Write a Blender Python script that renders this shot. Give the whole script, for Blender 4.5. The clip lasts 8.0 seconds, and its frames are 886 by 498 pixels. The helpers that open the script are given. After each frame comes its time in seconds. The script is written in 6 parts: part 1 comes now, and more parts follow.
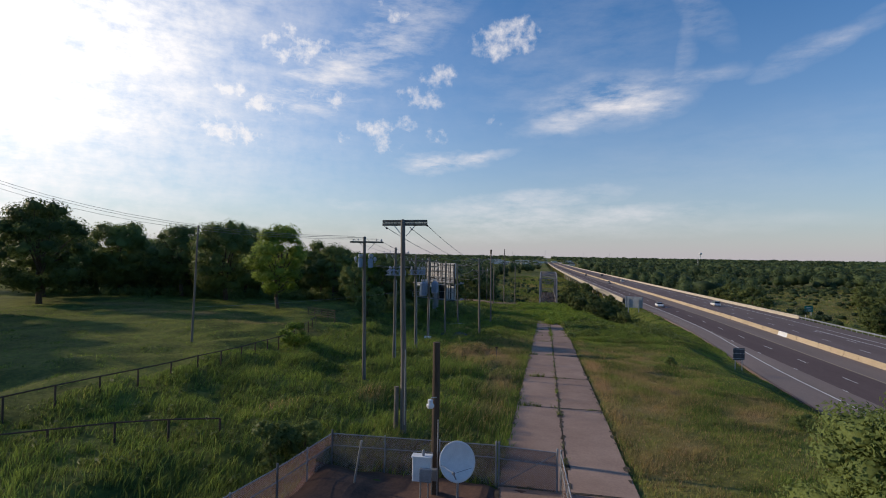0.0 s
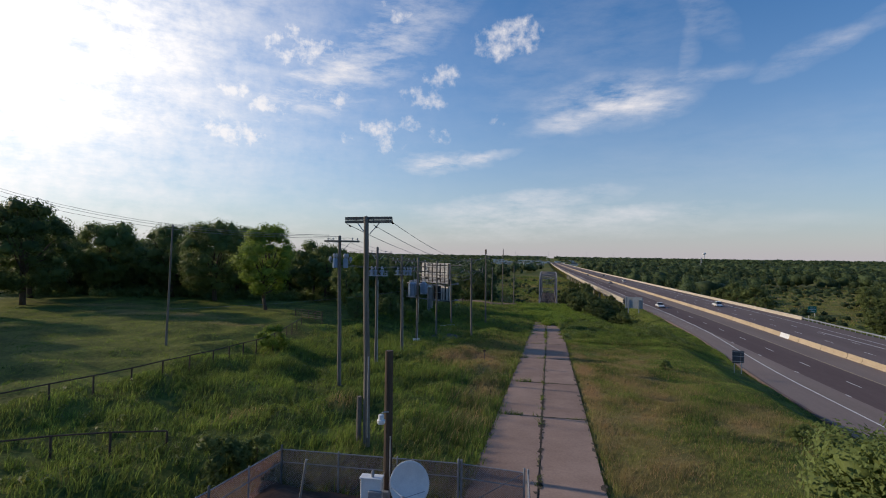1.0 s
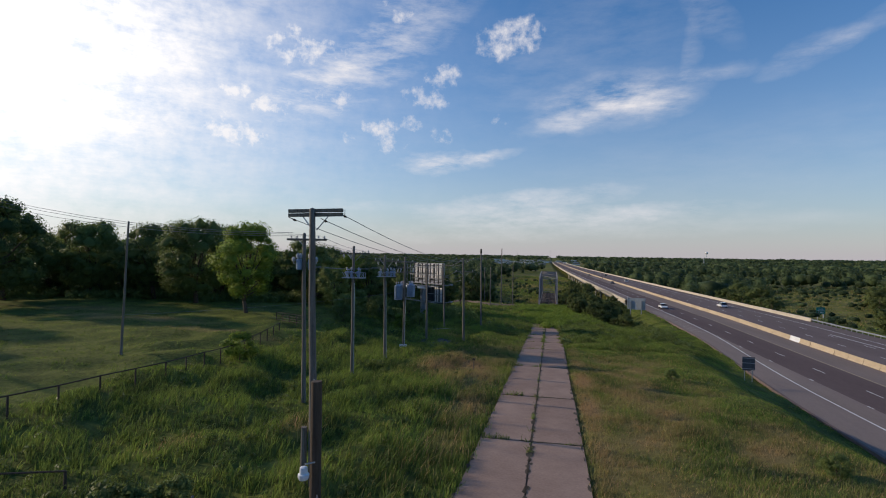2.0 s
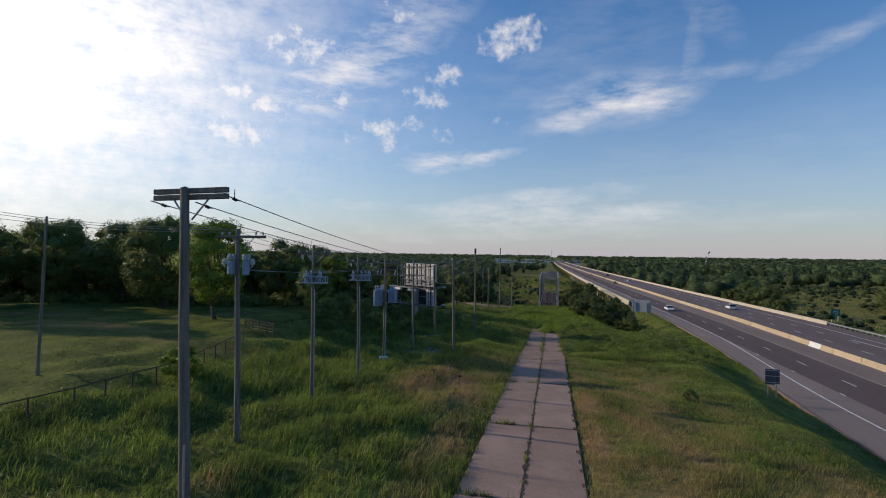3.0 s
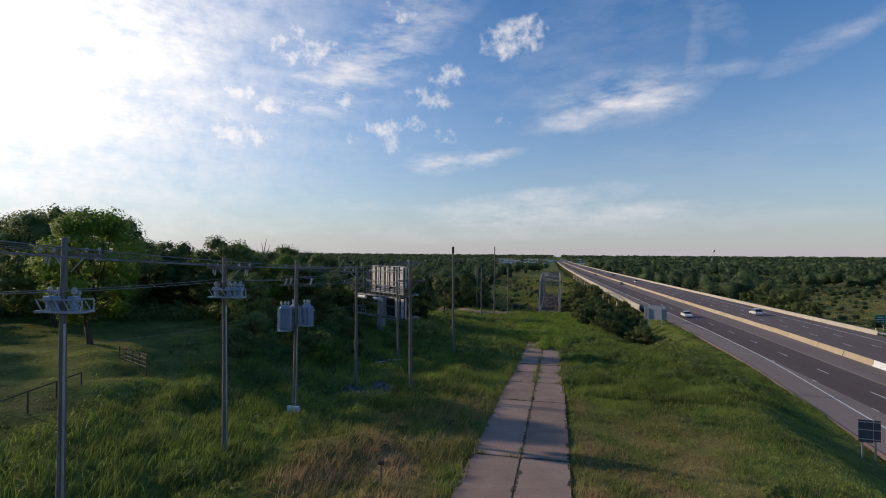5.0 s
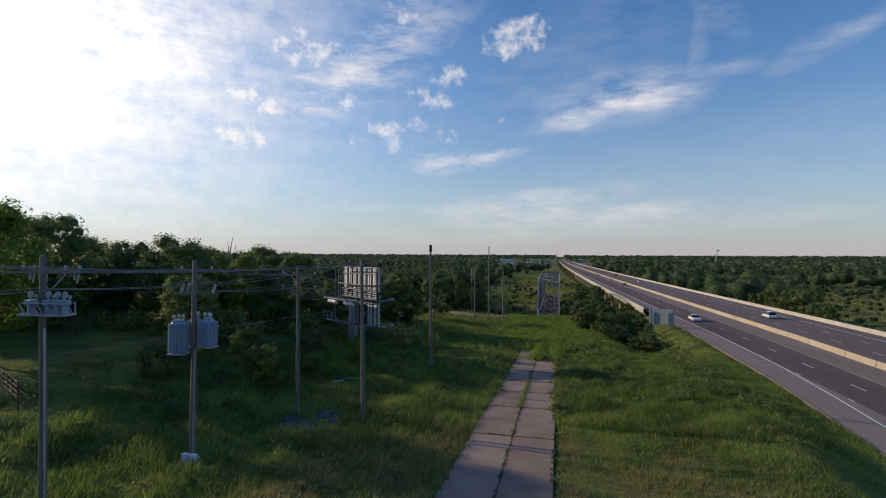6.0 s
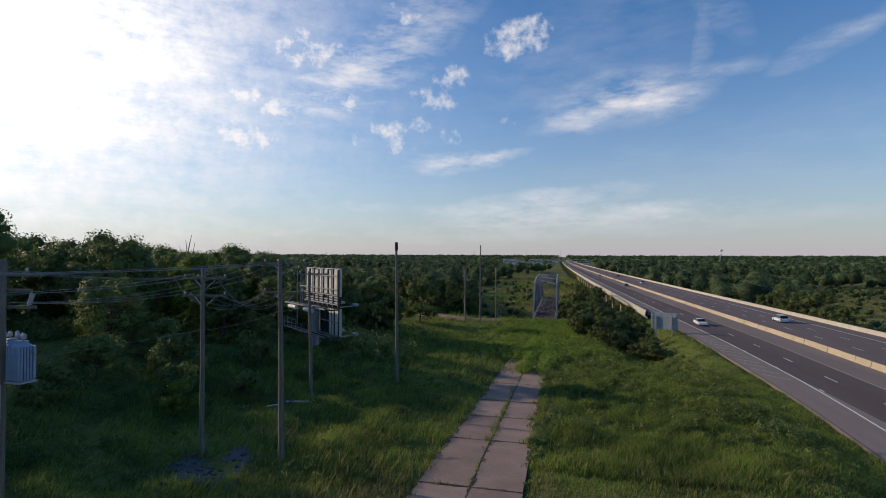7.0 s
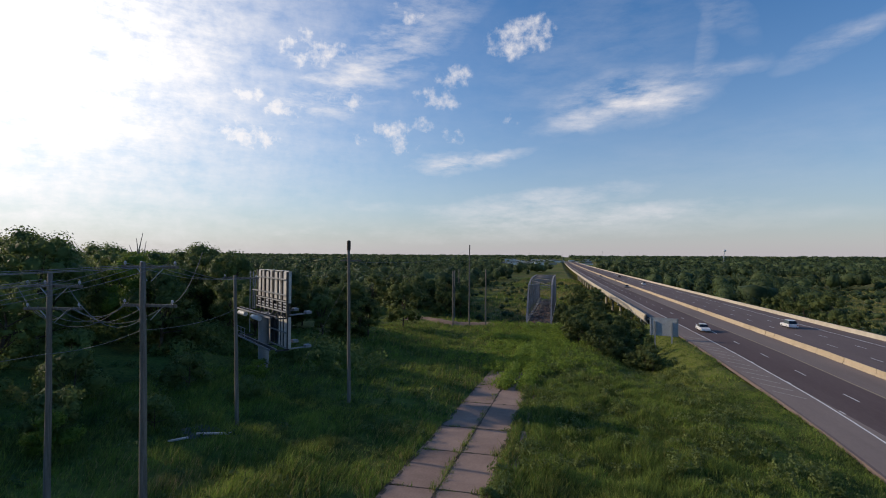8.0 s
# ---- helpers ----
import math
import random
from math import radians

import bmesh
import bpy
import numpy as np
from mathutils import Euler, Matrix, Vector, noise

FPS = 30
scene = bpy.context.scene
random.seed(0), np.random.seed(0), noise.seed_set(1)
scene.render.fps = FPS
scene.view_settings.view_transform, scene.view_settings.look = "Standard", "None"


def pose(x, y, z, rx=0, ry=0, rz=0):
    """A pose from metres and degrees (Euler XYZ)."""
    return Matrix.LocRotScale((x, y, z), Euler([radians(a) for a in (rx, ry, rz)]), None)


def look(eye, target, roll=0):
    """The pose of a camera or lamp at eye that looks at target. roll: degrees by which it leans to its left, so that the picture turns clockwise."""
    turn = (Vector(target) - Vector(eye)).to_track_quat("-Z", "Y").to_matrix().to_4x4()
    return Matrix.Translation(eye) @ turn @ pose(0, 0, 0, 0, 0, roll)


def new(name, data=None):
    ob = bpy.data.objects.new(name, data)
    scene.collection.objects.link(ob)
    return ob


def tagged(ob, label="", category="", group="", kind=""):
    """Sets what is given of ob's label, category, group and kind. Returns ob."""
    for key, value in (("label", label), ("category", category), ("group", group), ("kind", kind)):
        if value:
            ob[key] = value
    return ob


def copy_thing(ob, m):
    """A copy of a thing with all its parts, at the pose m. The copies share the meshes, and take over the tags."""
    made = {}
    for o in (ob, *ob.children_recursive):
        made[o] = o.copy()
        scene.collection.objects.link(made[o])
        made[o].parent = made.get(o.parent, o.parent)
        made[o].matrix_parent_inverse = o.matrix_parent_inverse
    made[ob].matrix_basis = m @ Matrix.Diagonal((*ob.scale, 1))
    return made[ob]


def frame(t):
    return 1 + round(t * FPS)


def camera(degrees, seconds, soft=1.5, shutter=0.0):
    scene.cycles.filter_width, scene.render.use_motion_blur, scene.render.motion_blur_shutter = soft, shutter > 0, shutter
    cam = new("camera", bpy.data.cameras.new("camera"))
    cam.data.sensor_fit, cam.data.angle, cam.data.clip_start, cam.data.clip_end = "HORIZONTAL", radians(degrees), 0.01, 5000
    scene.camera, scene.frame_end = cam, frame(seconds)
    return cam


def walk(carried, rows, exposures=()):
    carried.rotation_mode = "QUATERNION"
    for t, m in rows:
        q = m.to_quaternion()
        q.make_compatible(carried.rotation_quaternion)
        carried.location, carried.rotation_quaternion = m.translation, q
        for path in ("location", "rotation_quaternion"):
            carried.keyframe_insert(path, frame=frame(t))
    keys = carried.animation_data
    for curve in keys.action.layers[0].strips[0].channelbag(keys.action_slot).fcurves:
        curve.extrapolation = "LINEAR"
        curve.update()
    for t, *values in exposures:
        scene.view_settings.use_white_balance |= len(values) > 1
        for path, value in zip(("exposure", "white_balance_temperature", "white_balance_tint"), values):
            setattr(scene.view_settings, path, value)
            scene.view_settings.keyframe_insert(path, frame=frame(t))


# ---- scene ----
cam = camera(82.0, 8.0, soft=1.0)
# seconds, x, y, z, yaw, pitch, roll
ROWS = [
    (0.0, -0.967, 2.148, 8.704, 11.452, 0.868, -1.013),
    (0.5, -0.162, 3.038, 8.704, 11.658, 0.880, -0.983),
    (1.0, 0.422, 4.430, 8.712, 11.810, 0.873, -0.959),
    (1.5, 0.818, 6.444, 8.733, 11.924, 0.856, -0.934),
    (2.0, 1.068, 9.113, 8.771, 12.015, 0.834, -0.901),
    (2.5, 1.219, 12.401, 8.820, 12.093, 0.814, -0.858),
    (3.0, 1.319, 16.231, 8.873, 12.168, 0.798, -0.801),
    (3.5, 1.417, 20.493, 8.921, 12.248, 0.789, -0.730),
    (4.0, 1.558, 25.065, 8.956, 12.340, 0.789, -0.647),
    (4.5, 1.785, 29.821, 8.969, 12.445, 0.798, -0.554),
    (5.0, 2.131, 34.643, 8.956, 12.567, 0.815, -0.457),
    (5.5, 2.618, 39.430, 8.918, 12.705, 0.838, -0.364),
    (6.0, 3.260, 44.102, 8.860, 12.855, 0.863, -0.283),
    (6.5, 4.051, 48.601, 8.797, 13.015, 0.887, -0.226),
    (7.0, 4.970, 52.900, 8.753, 13.177, 0.902, -0.204),
    (7.5, 5.974, 56.995, 8.762, 13.333, 0.903, -0.235),
    (8.0, 7.000, 60.902, 8.871, 13.472, 0.882, -0.332),
]
walk(cam, [(t, pose(x, y, z, 90 + pitch, roll, yaw)) for t, x, y, z, yaw, pitch, roll in ROWS])

# ---- light ----
SUN_AZ, SUN_EL = -83.0, 20.0  # degrees, clockwise from +y


def sky_node(tree, kind, **values):
    n = tree.nodes.new(kind)
    for k, v in values.items():
        if k == "operation":
            n.operation = v
        elif k == "blend_type":
            n.blend_type = v
        else:
            n.inputs[int(k[1:])].default_value = v
    return n


def build_world():
    w = bpy.data.worlds.new("sky")
    w.use_nodes = True
    scene.world = w
    tr = w.node_tree
    tr.nodes.clear()
    L = tr.links.new

    def val(src, op, *args):
        n = tr.nodes.new("ShaderNodeMath")
        n.operation = op
        for i, a in enumerate((src,) + args):
            if isinstance(a, (int, float)):
                n.inputs[i].default_value = a
            else:
                L(a, n.inputs[i])
        return n.outputs[0]

    out = tr.nodes.new("ShaderNodeOutputWorld")
    bg = tr.nodes.new("ShaderNodeBackground")
    sky = tr.nodes.new("ShaderNodeTexSky")
    sky.sky_type = "NISHITA"
    sky.sun_disc = False
    sky.sun_elevation = radians(SUN_EL)
    sky.sun_rotation = radians(SUN_AZ)
    sky.air_density, sky.dust_density, sky.ozone_density = 1.0, 0.35, 1.6
    co = tr.nodes.new("ShaderNodeTexCoord")
    sep = tr.nodes.new("ShaderNodeSeparateXYZ")
    L(co.outputs["Generated"], sep.inputs[0])
    az = val(val(sep.outputs[0], "ARCTAN2", sep.outputs[1]), "MULTIPLY", 57.2958)
    el = val(val(sep.outputs[2], "ARCSINE"), "MULTIPLY", 57.2958)
    uv = tr.nodes.new("ShaderNodeCombineXYZ")
    L(az, uv.inputs[0])
    L(el, uv.inputs[1])

    def fbm(scale, detail, rough, stretch=(1, 1, 1), turn=0.0, seed=0.0):
        m = tr.nodes.new("ShaderNodeMapping")
        m.inputs["Scale"].default_value = stretch
        m.inputs["Rotation"].default_value = (0, 0, radians(turn))
        m.inputs["Location"].default_value = (seed, seed * 0.7, 0)
        L(uv.outputs[0], m.inputs[0])
        n = tr.nodes.new("ShaderNodeTexNoise")
        n.inputs["Scale"].default_value = scale
        n.inputs["Detail"].default_value = detail
        n.inputs["Roughness"].default_value = rough
        L(m.outputs[0], n.inputs["Vector"])
        return n.outputs["Fac"]

    puff = fbm(0.62, 10, 0.62)
    wisp = fbm(0.30, 9, 0.66, (0.45, 1.5, 1), 14, 3)
    warp_u = val(val(fbm(0.22, 4, 0.6, seed=11), "SUBTRACT", 0.5), "MULTIPLY", 3.0)
    warp_v = val(val(fbm(0.22, 4, 0.6, seed=23), "SUBTRACT", 0.5), "MULTIPLY", 2.0)
    wu, wv = val(az, "ADD", warp_u), val(el, "ADD", warp_v)

    def patch(u, v, a, b, turn=0.0):
        """1 in the middle of an ellipse of the sky, 0 outside it (degrees)."""
        c, s = math.cos(radians(turn)), math.sin(radians(turn))
        du, dv = val(wu, "SUBTRACT", u), val(wv, "SUBTRACT", v)
        p = val(val(val(du, "MULTIPLY", c / a), "ADD", val(dv, "MULTIPLY", s / a)), "POWER", 2.0)
        q = val(val(val(dv, "MULTIPLY", c / b), "SUBTRACT", val(du, "MULTIPLY", s / b)), "POWER", 2.0)
        return val(val(1.0, "SUBTRACT", val(p, "ADD", q)), "MAXIMUM", 0.0)

    def total(parts):
        t = None
        for w8, p in parts:
            x = val(p, "MULTIPLY", w8)
            t = x if t is None else val(t, "ADD", x)
        return t

    # heaped clouds, then thin streaks: azimuth, height, half sizes, turn
    heaps = total([(k * 0.9, patch(u, v, a * 1.3, b * 1.3, r)) for u, v, a, b, r, k in CUMULUS])
    thin = total([(k * 0.8, patch(u, v, a * 1.1, b * 1.1, r)) for u, v, a, b, r, k in CIRRUS])
    d1 = tr.nodes.new("ShaderNodeMapRange")
    d1.interpolation_type = "SMOOTHSTEP"
    L(val(heaps, "ADD", val(val(puff, "SUBTRACT", 0.52), "MULTIPLY", 4.4)), d1.inputs[0])
    d1.inputs[1].default_value, d1.inputs[2].default_value = -0.1, 2.0
    dens1 = val(d1.outputs[0], "MULTIPLY", val(val(heaps, "MULTIPLY", 2.2), "MINIMUM", 1.0))
    dens2 = val(val(val(thin, "MINIMUM", 1.3), "MULTIPLY", 0.72), "MULTIPLY", val(val(val(wisp, "MULTIPLY", 3.4), "SUBTRACT", 1.15), "MAXIMUM", 0.0))
    veil = val(val(el, "MULTIPLY", -0.098), "EXPONENT")
    # thin bright veil spread round the sun
    far = val(val(val(val(wu, "SUBTRACT", GLOW_AZ), "DIVIDE", 26.0), "POWER", 2.0), "ADD", val(val(val(wv, "SUBTRACT", GLOW_EL), "DIVIDE", 17.0), "POWER", 2.0))
    near = val(val(far, "MULTIPLY", -1.0), "EXPONENT")
    dens3 = val(val(near, "POWER", 0.8), "MULTIPLY", val(val(val(wisp, "ADD", val(puff, "MULTIPLY", 0.6)), "MULTIPLY", 2.6), "SUBTRACT", 0.72))
    dens = val(val(val(val(dens1, "MAXIMUM", dens2), "MAXIMUM", dens3), "MAXIMUM", 0.0), "MINIMUM", 0.94)
    mixc = tr.nodes.new("ShaderNodeMix")
    mixc.data_type = "RGBA"
    mixc.inputs[6].default_value = (*CLOUD_FAR, 1)
    mixc.inputs[7].default_value = (*CLOUD_NEAR, 1)
    L(near, mixc.inputs[0])
    haze = tr.nodes.new("ShaderNodeMix")
    haze.data_type = "RGBA"
    haze.inputs[7].default_value = (*HAZE, 1)
    L(val(val(veil, "MULTIPLY", 0.92), "MINIMUM", 0.92), haze.inputs[0])
    tint = tr.nodes.new("ShaderNodeMix")
    tint.data_type = "RGBA"
    tint.blend_type = "MULTIPLY"
    tint.inputs[0].default_value = 1.0
    tint.inputs[7].default_value = (*SKY_TINT, 1)
    vivid = tr.nodes.new("ShaderNodeHueSaturation")
    vivid.inputs["Saturation"].default_value = SKY_SATURATION
    L(sky.outputs[0], vivid.inputs["Color"])
    L(vivid.outputs[0], tint.inputs[6])
    L(tint.outputs[2], haze.inputs[6])
    mix = tr.nodes.new("ShaderNodeMix")
    mix.data_type = "RGBA"
    L(dens, mix.inputs[0])
    L(haze.outputs[2], mix.inputs[6])
    L(mixc.outputs[2], mix.inputs[7])
    L(mix.outputs[2], bg.inputs[0])
    bg.inputs[1].default_value = SKY_STRENGTH
    L(bg.outputs[0], out.inputs[0])


SKY_STRENGTH = 0.105
SKY_SATURATION = 1.38
SKY_TINT = (0.66, 0.95, 1.12)
GLOW_AZ, GLOW_EL = -62.0, 19.0
HAZE = (3.75, 3.42, 3.85)
CLOUD_FAR, CLOUD_NEAR = (6.3, 6.1, 6.3), (10.0, 9.8, 9.7)
# azimuth (clockwise from +y), height, half width, half height, turn, weight
CUMULUS = [(-29.2, 21.6, 3.4, 2.0, 0, 1.2), (-24.4, 20.9, 2.9, 1.3, 0, .9), (-4.8, 23.2, 3.7, 1.9, 8, 1.3), (-12.6, 19.6, 2.2, 1.2, 4, 1.1), (-37.0, 16.2, 4.8, 2.0, -4, .95), (-33.0, 16.5, 3.4, 1.6, 10, .85), (-36.4, 13.3, 4.6, 1.7, -8, .95), (-33.2, 11.9, 4.4, 1.4, -14, .85),
           (-29.8, 15.2, 2.6, 1.3, 10, .9), (-24.4, 16.6, 2.6, 1.7, -30, .8), (-14.3, 17.1, 2.6, 1.1, 0, .9), (-20.2, 14.4, 1.6, 0.9, 0, .85), (-16.5, 14.5, 2.4, 0.9, 4, .9), (-18.6, 12.6, 2.6, 1.3, -20, .8), (-12.4, 13.5, 1.6, 0.8, 0, .8), (-23.2, 13.0, 1.4, 0.7, 0, .7), (-17.6, 25.6, 1.8, 1.1, 0, .9), (-6.0, 15.0, 1.1, 0.8, 0, .7)]
CIRRUS = [(-12.0, 10.5, 6.2, 1.4, 4, 1.25), (-9.0, 10.9, 6.0, 0.7, 8, .8), (6.4, 16.4, 9.0, 2.9, 5, .8), (2.5, 14.9, 7.0, 1.2, 12, .5), (9.5, 16.3, 6.0, 1.6, -6, .6), (-20, 22, 17, 4.5, 34, .75), (-25, 19, 15, 6, 20, .5), (13.9, 20.6, 1.1, 2.8, -6, .3), (16, 18.2, 3.6, 0.9, 4, .45), (23.5, 18.6, 4.5, 1.3, 16, .42), (27.5, 19.8, 5.0, 1.0, 20, .25), (0, 20, 16, 8, 20, .2), (15, 24, 5, 1.6, -50, .3),
          (-4, 6.0, 13, 1.5, 6, 1.0), (3, 4.6, 17, 1.0, 3, .9), (-20, 5.6, 6, 0.9, -4, .5), (-40, 4.5, 20, 4.0, 0, .7), (-4, 3.0, 34, 1.4, 2, .5), (-37, 15, 14, 8, 20, .5), (-38, 9.5, 8, 3.5, 30, .4), (20, 10, 30, 5, 4, .12)]
build_world()
sun = new("sun", bpy.data.lights.new("sun", "SUN"))
sun.data.energy, sun.data.angle, sun.data.color = 3.0, radians(1.0), (1.0, 0.82, 0.60)
sd = Vector((math.sin(radians(SUN_AZ)) * math.cos(radians(SUN_EL)), math.cos(radians(SUN_AZ)) * math.cos(radians(SUN_EL)), math.sin(radians(SUN_EL))))
sun.matrix_world = look(sd * 50, (0, 0, 0))
scene.view_settings.exposure = 0.3


# ---- materials ----
def surface(name, a, b, scale=1.0, rough=0.8, metal=0.0, bump=0.0, fine=12.0, island=0.0, stretch=(1, 1, 1), world_space=False, streak=0.0, spec=0.3):
    """Two colours mixed by noise at two scales, with fine relief."""
    m = bpy.data.materials.new(name)
    m.use_nodes = True
    tr = m.node_tree
    L = tr.links.new
    p = tr.nodes["Principled BSDF"]
    p.inputs["Roughness"].default_value = rough
    p.inputs["Metallic"].default_value = metal
    p.inputs["Specular IOR Level"].default_value = spec
    if world_space:
        src = tr.nodes.new("ShaderNodeNewGeometry").outputs["Position"]
    else:
        src = tr.nodes.new("ShaderNodeTexCoord").outputs["Object"]
    mp = tr.nodes.new("ShaderNodeMapping")
    mp.inputs["Scale"].default_value = stretch
    L(src, mp.inputs[0])
    n1 = tr.nodes.new("ShaderNodeTexNoise")
    n1.inputs["Scale"].default_value = scale
    n1.inputs["Detail"].default_value = 6
    n1.inputs["Roughness"].default_value = 0.65
    n2 = tr.nodes.new("ShaderNodeTexNoise")
    n2.inputs["Scale"].default_value = scale * fine
    n2.inputs["Detail"].default_value = 4
    for n in (n1, n2):
        L(mp.outputs[0], n.inputs["Vector"])
    add = tr.nodes.new("ShaderNodeMath")
    add.operation = "MULTIPLY_ADD"
    L(n2.outputs["Fac"], add.inputs[0])
    add.inputs[1].default_value = 0.5
    L(n1.outputs["Fac"], add.inputs[2])
    last = add.outputs[0]
    if island:
        g = tr.nodes.new("ShaderNodeNewGeometry")
        o = tr.nodes.new("ShaderNodeObjectInfo")
        r = tr.nodes.new("ShaderNodeMath")
        r.operation = "ADD"
        L(g.outputs["Random Per Island"], r.inputs[0])
        L(o.outputs["Random"], r.inputs[1])
        k = tr.nodes.new("ShaderNodeMath")
        k.operation = "MULTIPLY_ADD"
        L(r.outputs[0], k.inputs[0])
        k.inputs[1].default_value = island
        L(last, k.inputs[2])
        last = k.outputs[0]
        lo, hi = 0.45 + island * 0.5, 1.05 + island * 1.5
    else:
        lo, hi = 0.5, 1.0
    mr = tr.nodes.new("ShaderNodeMapRange")
    L(last, mr.inputs[0])
    mr.inputs[1].default_value, mr.inputs[2].default_value = lo, hi
    mix = tr.nodes.new("ShaderNodeMix")
    mix.data_type = "RGBA"
    mix.inputs[6].default_value, mix.inputs[7].default_value = (*a, 1), (*b, 1)
    L(mr.outputs[0], mix.inputs[0])
    L(mix.outputs[2], p.inputs["Base Color"])
    if bump:
        bp = tr.nodes.new("ShaderNodeBump")
        bp.inputs["Strength"].default_value = bump
        bp.inputs["Distance"].default_value = 0.02
        L(last, bp.inputs["Height"])
        L(bp.outputs[0], p.inputs["Normal"])
    return m


def leafy(name, a, b, through_leaf=0.35, rough=0.55, tone=0.0, own=0.5):
    """Leaves and blades: colour varies leaf by leaf and in large patches, and some light passes through."""
    m = bpy.data.materials.new(name)
    m.use_nodes = True
    tr = m.node_tree
    L = tr.links.new
    p = tr.nodes["Principled BSDF"]
    p.inputs["Roughness"].default_value = rough
    p.inputs["Specular IOR Level"].default_value = 0.1
    g = tr.nodes.new("ShaderNodeNewGeometry")
    o = tr.nodes.new("ShaderNodeObjectInfo")
    n = tr.nodes.new("ShaderNodeTexNoise")
    n.inputs["Scale"].default_value = 0.25
    n.inputs["Detail"].default_value = 3
    L(g.outputs["Position"], n.inputs["Vector"])
    s1 = tr.nodes.new("ShaderNodeMath")
    s1.operation = "MULTIPLY_ADD"
    L(g.outputs["Random Per Island"], s1.inputs[0])
    s1.inputs[1].default_value = own
    L(n.outputs["Fac"], s1.inputs[2])
    s2 = tr.nodes.new("ShaderNodeMath")
    s2.operation = "MULTIPLY_ADD"
    L(o.outputs["Random"], s2.inputs[0])
    s2.inputs[1].default_value = 0.45
    L(s1.outputs[0], s2.inputs[2])
    mr = tr.nodes.new("ShaderNodeMapRange")
    L(s2.outputs[0], mr.inputs[0])
    mr.inputs[1].default_value, mr.inputs[2].default_value = 0.35 + 0.3 * own, 1.05 + own * 0.5
    if tone:
        at = tr.nodes.new("ShaderNodeAttribute")
        at.attribute_name = "dry_lit_tone"
        s3 = tr.nodes.new("ShaderNodeMath")
        s3.operation = "MULTIPLY_ADD"
        L(at.outputs["Fac"], s3.inputs[0])
        s3.inputs[1].default_value = tone
        L(s1.outputs[0], s3.inputs[2])
        L(s3.outputs[0], mr.inputs[0])
        mr.inputs[1].default_value, mr.inputs[2].default_value = 0.45, 1.45
    mix = tr.nodes.new("ShaderNodeMix")
    mix.data_type = "RGBA"
    mix.inputs[6].default_value, mix.inputs[7].default_value = (*a, 1), (*b, 1)
    L(mr.outputs[0], mix.inputs[0])
    L(mix.outputs[2], p.inputs["Base Color"])
    t = tr.nodes.new("ShaderNodeBsdfTranslucent")
    L(mix.outputs[2], t.inputs[0])
    ms = tr.nodes.new("ShaderNodeMixShader")
    ms.inputs[0].default_value = through_leaf
    L(p.outputs[0], ms.inputs[1])
    L(t.outputs[0], ms.inputs[2])
    L(ms.outputs[0], tr.nodes["Material Output"].inputs[0])
    return m


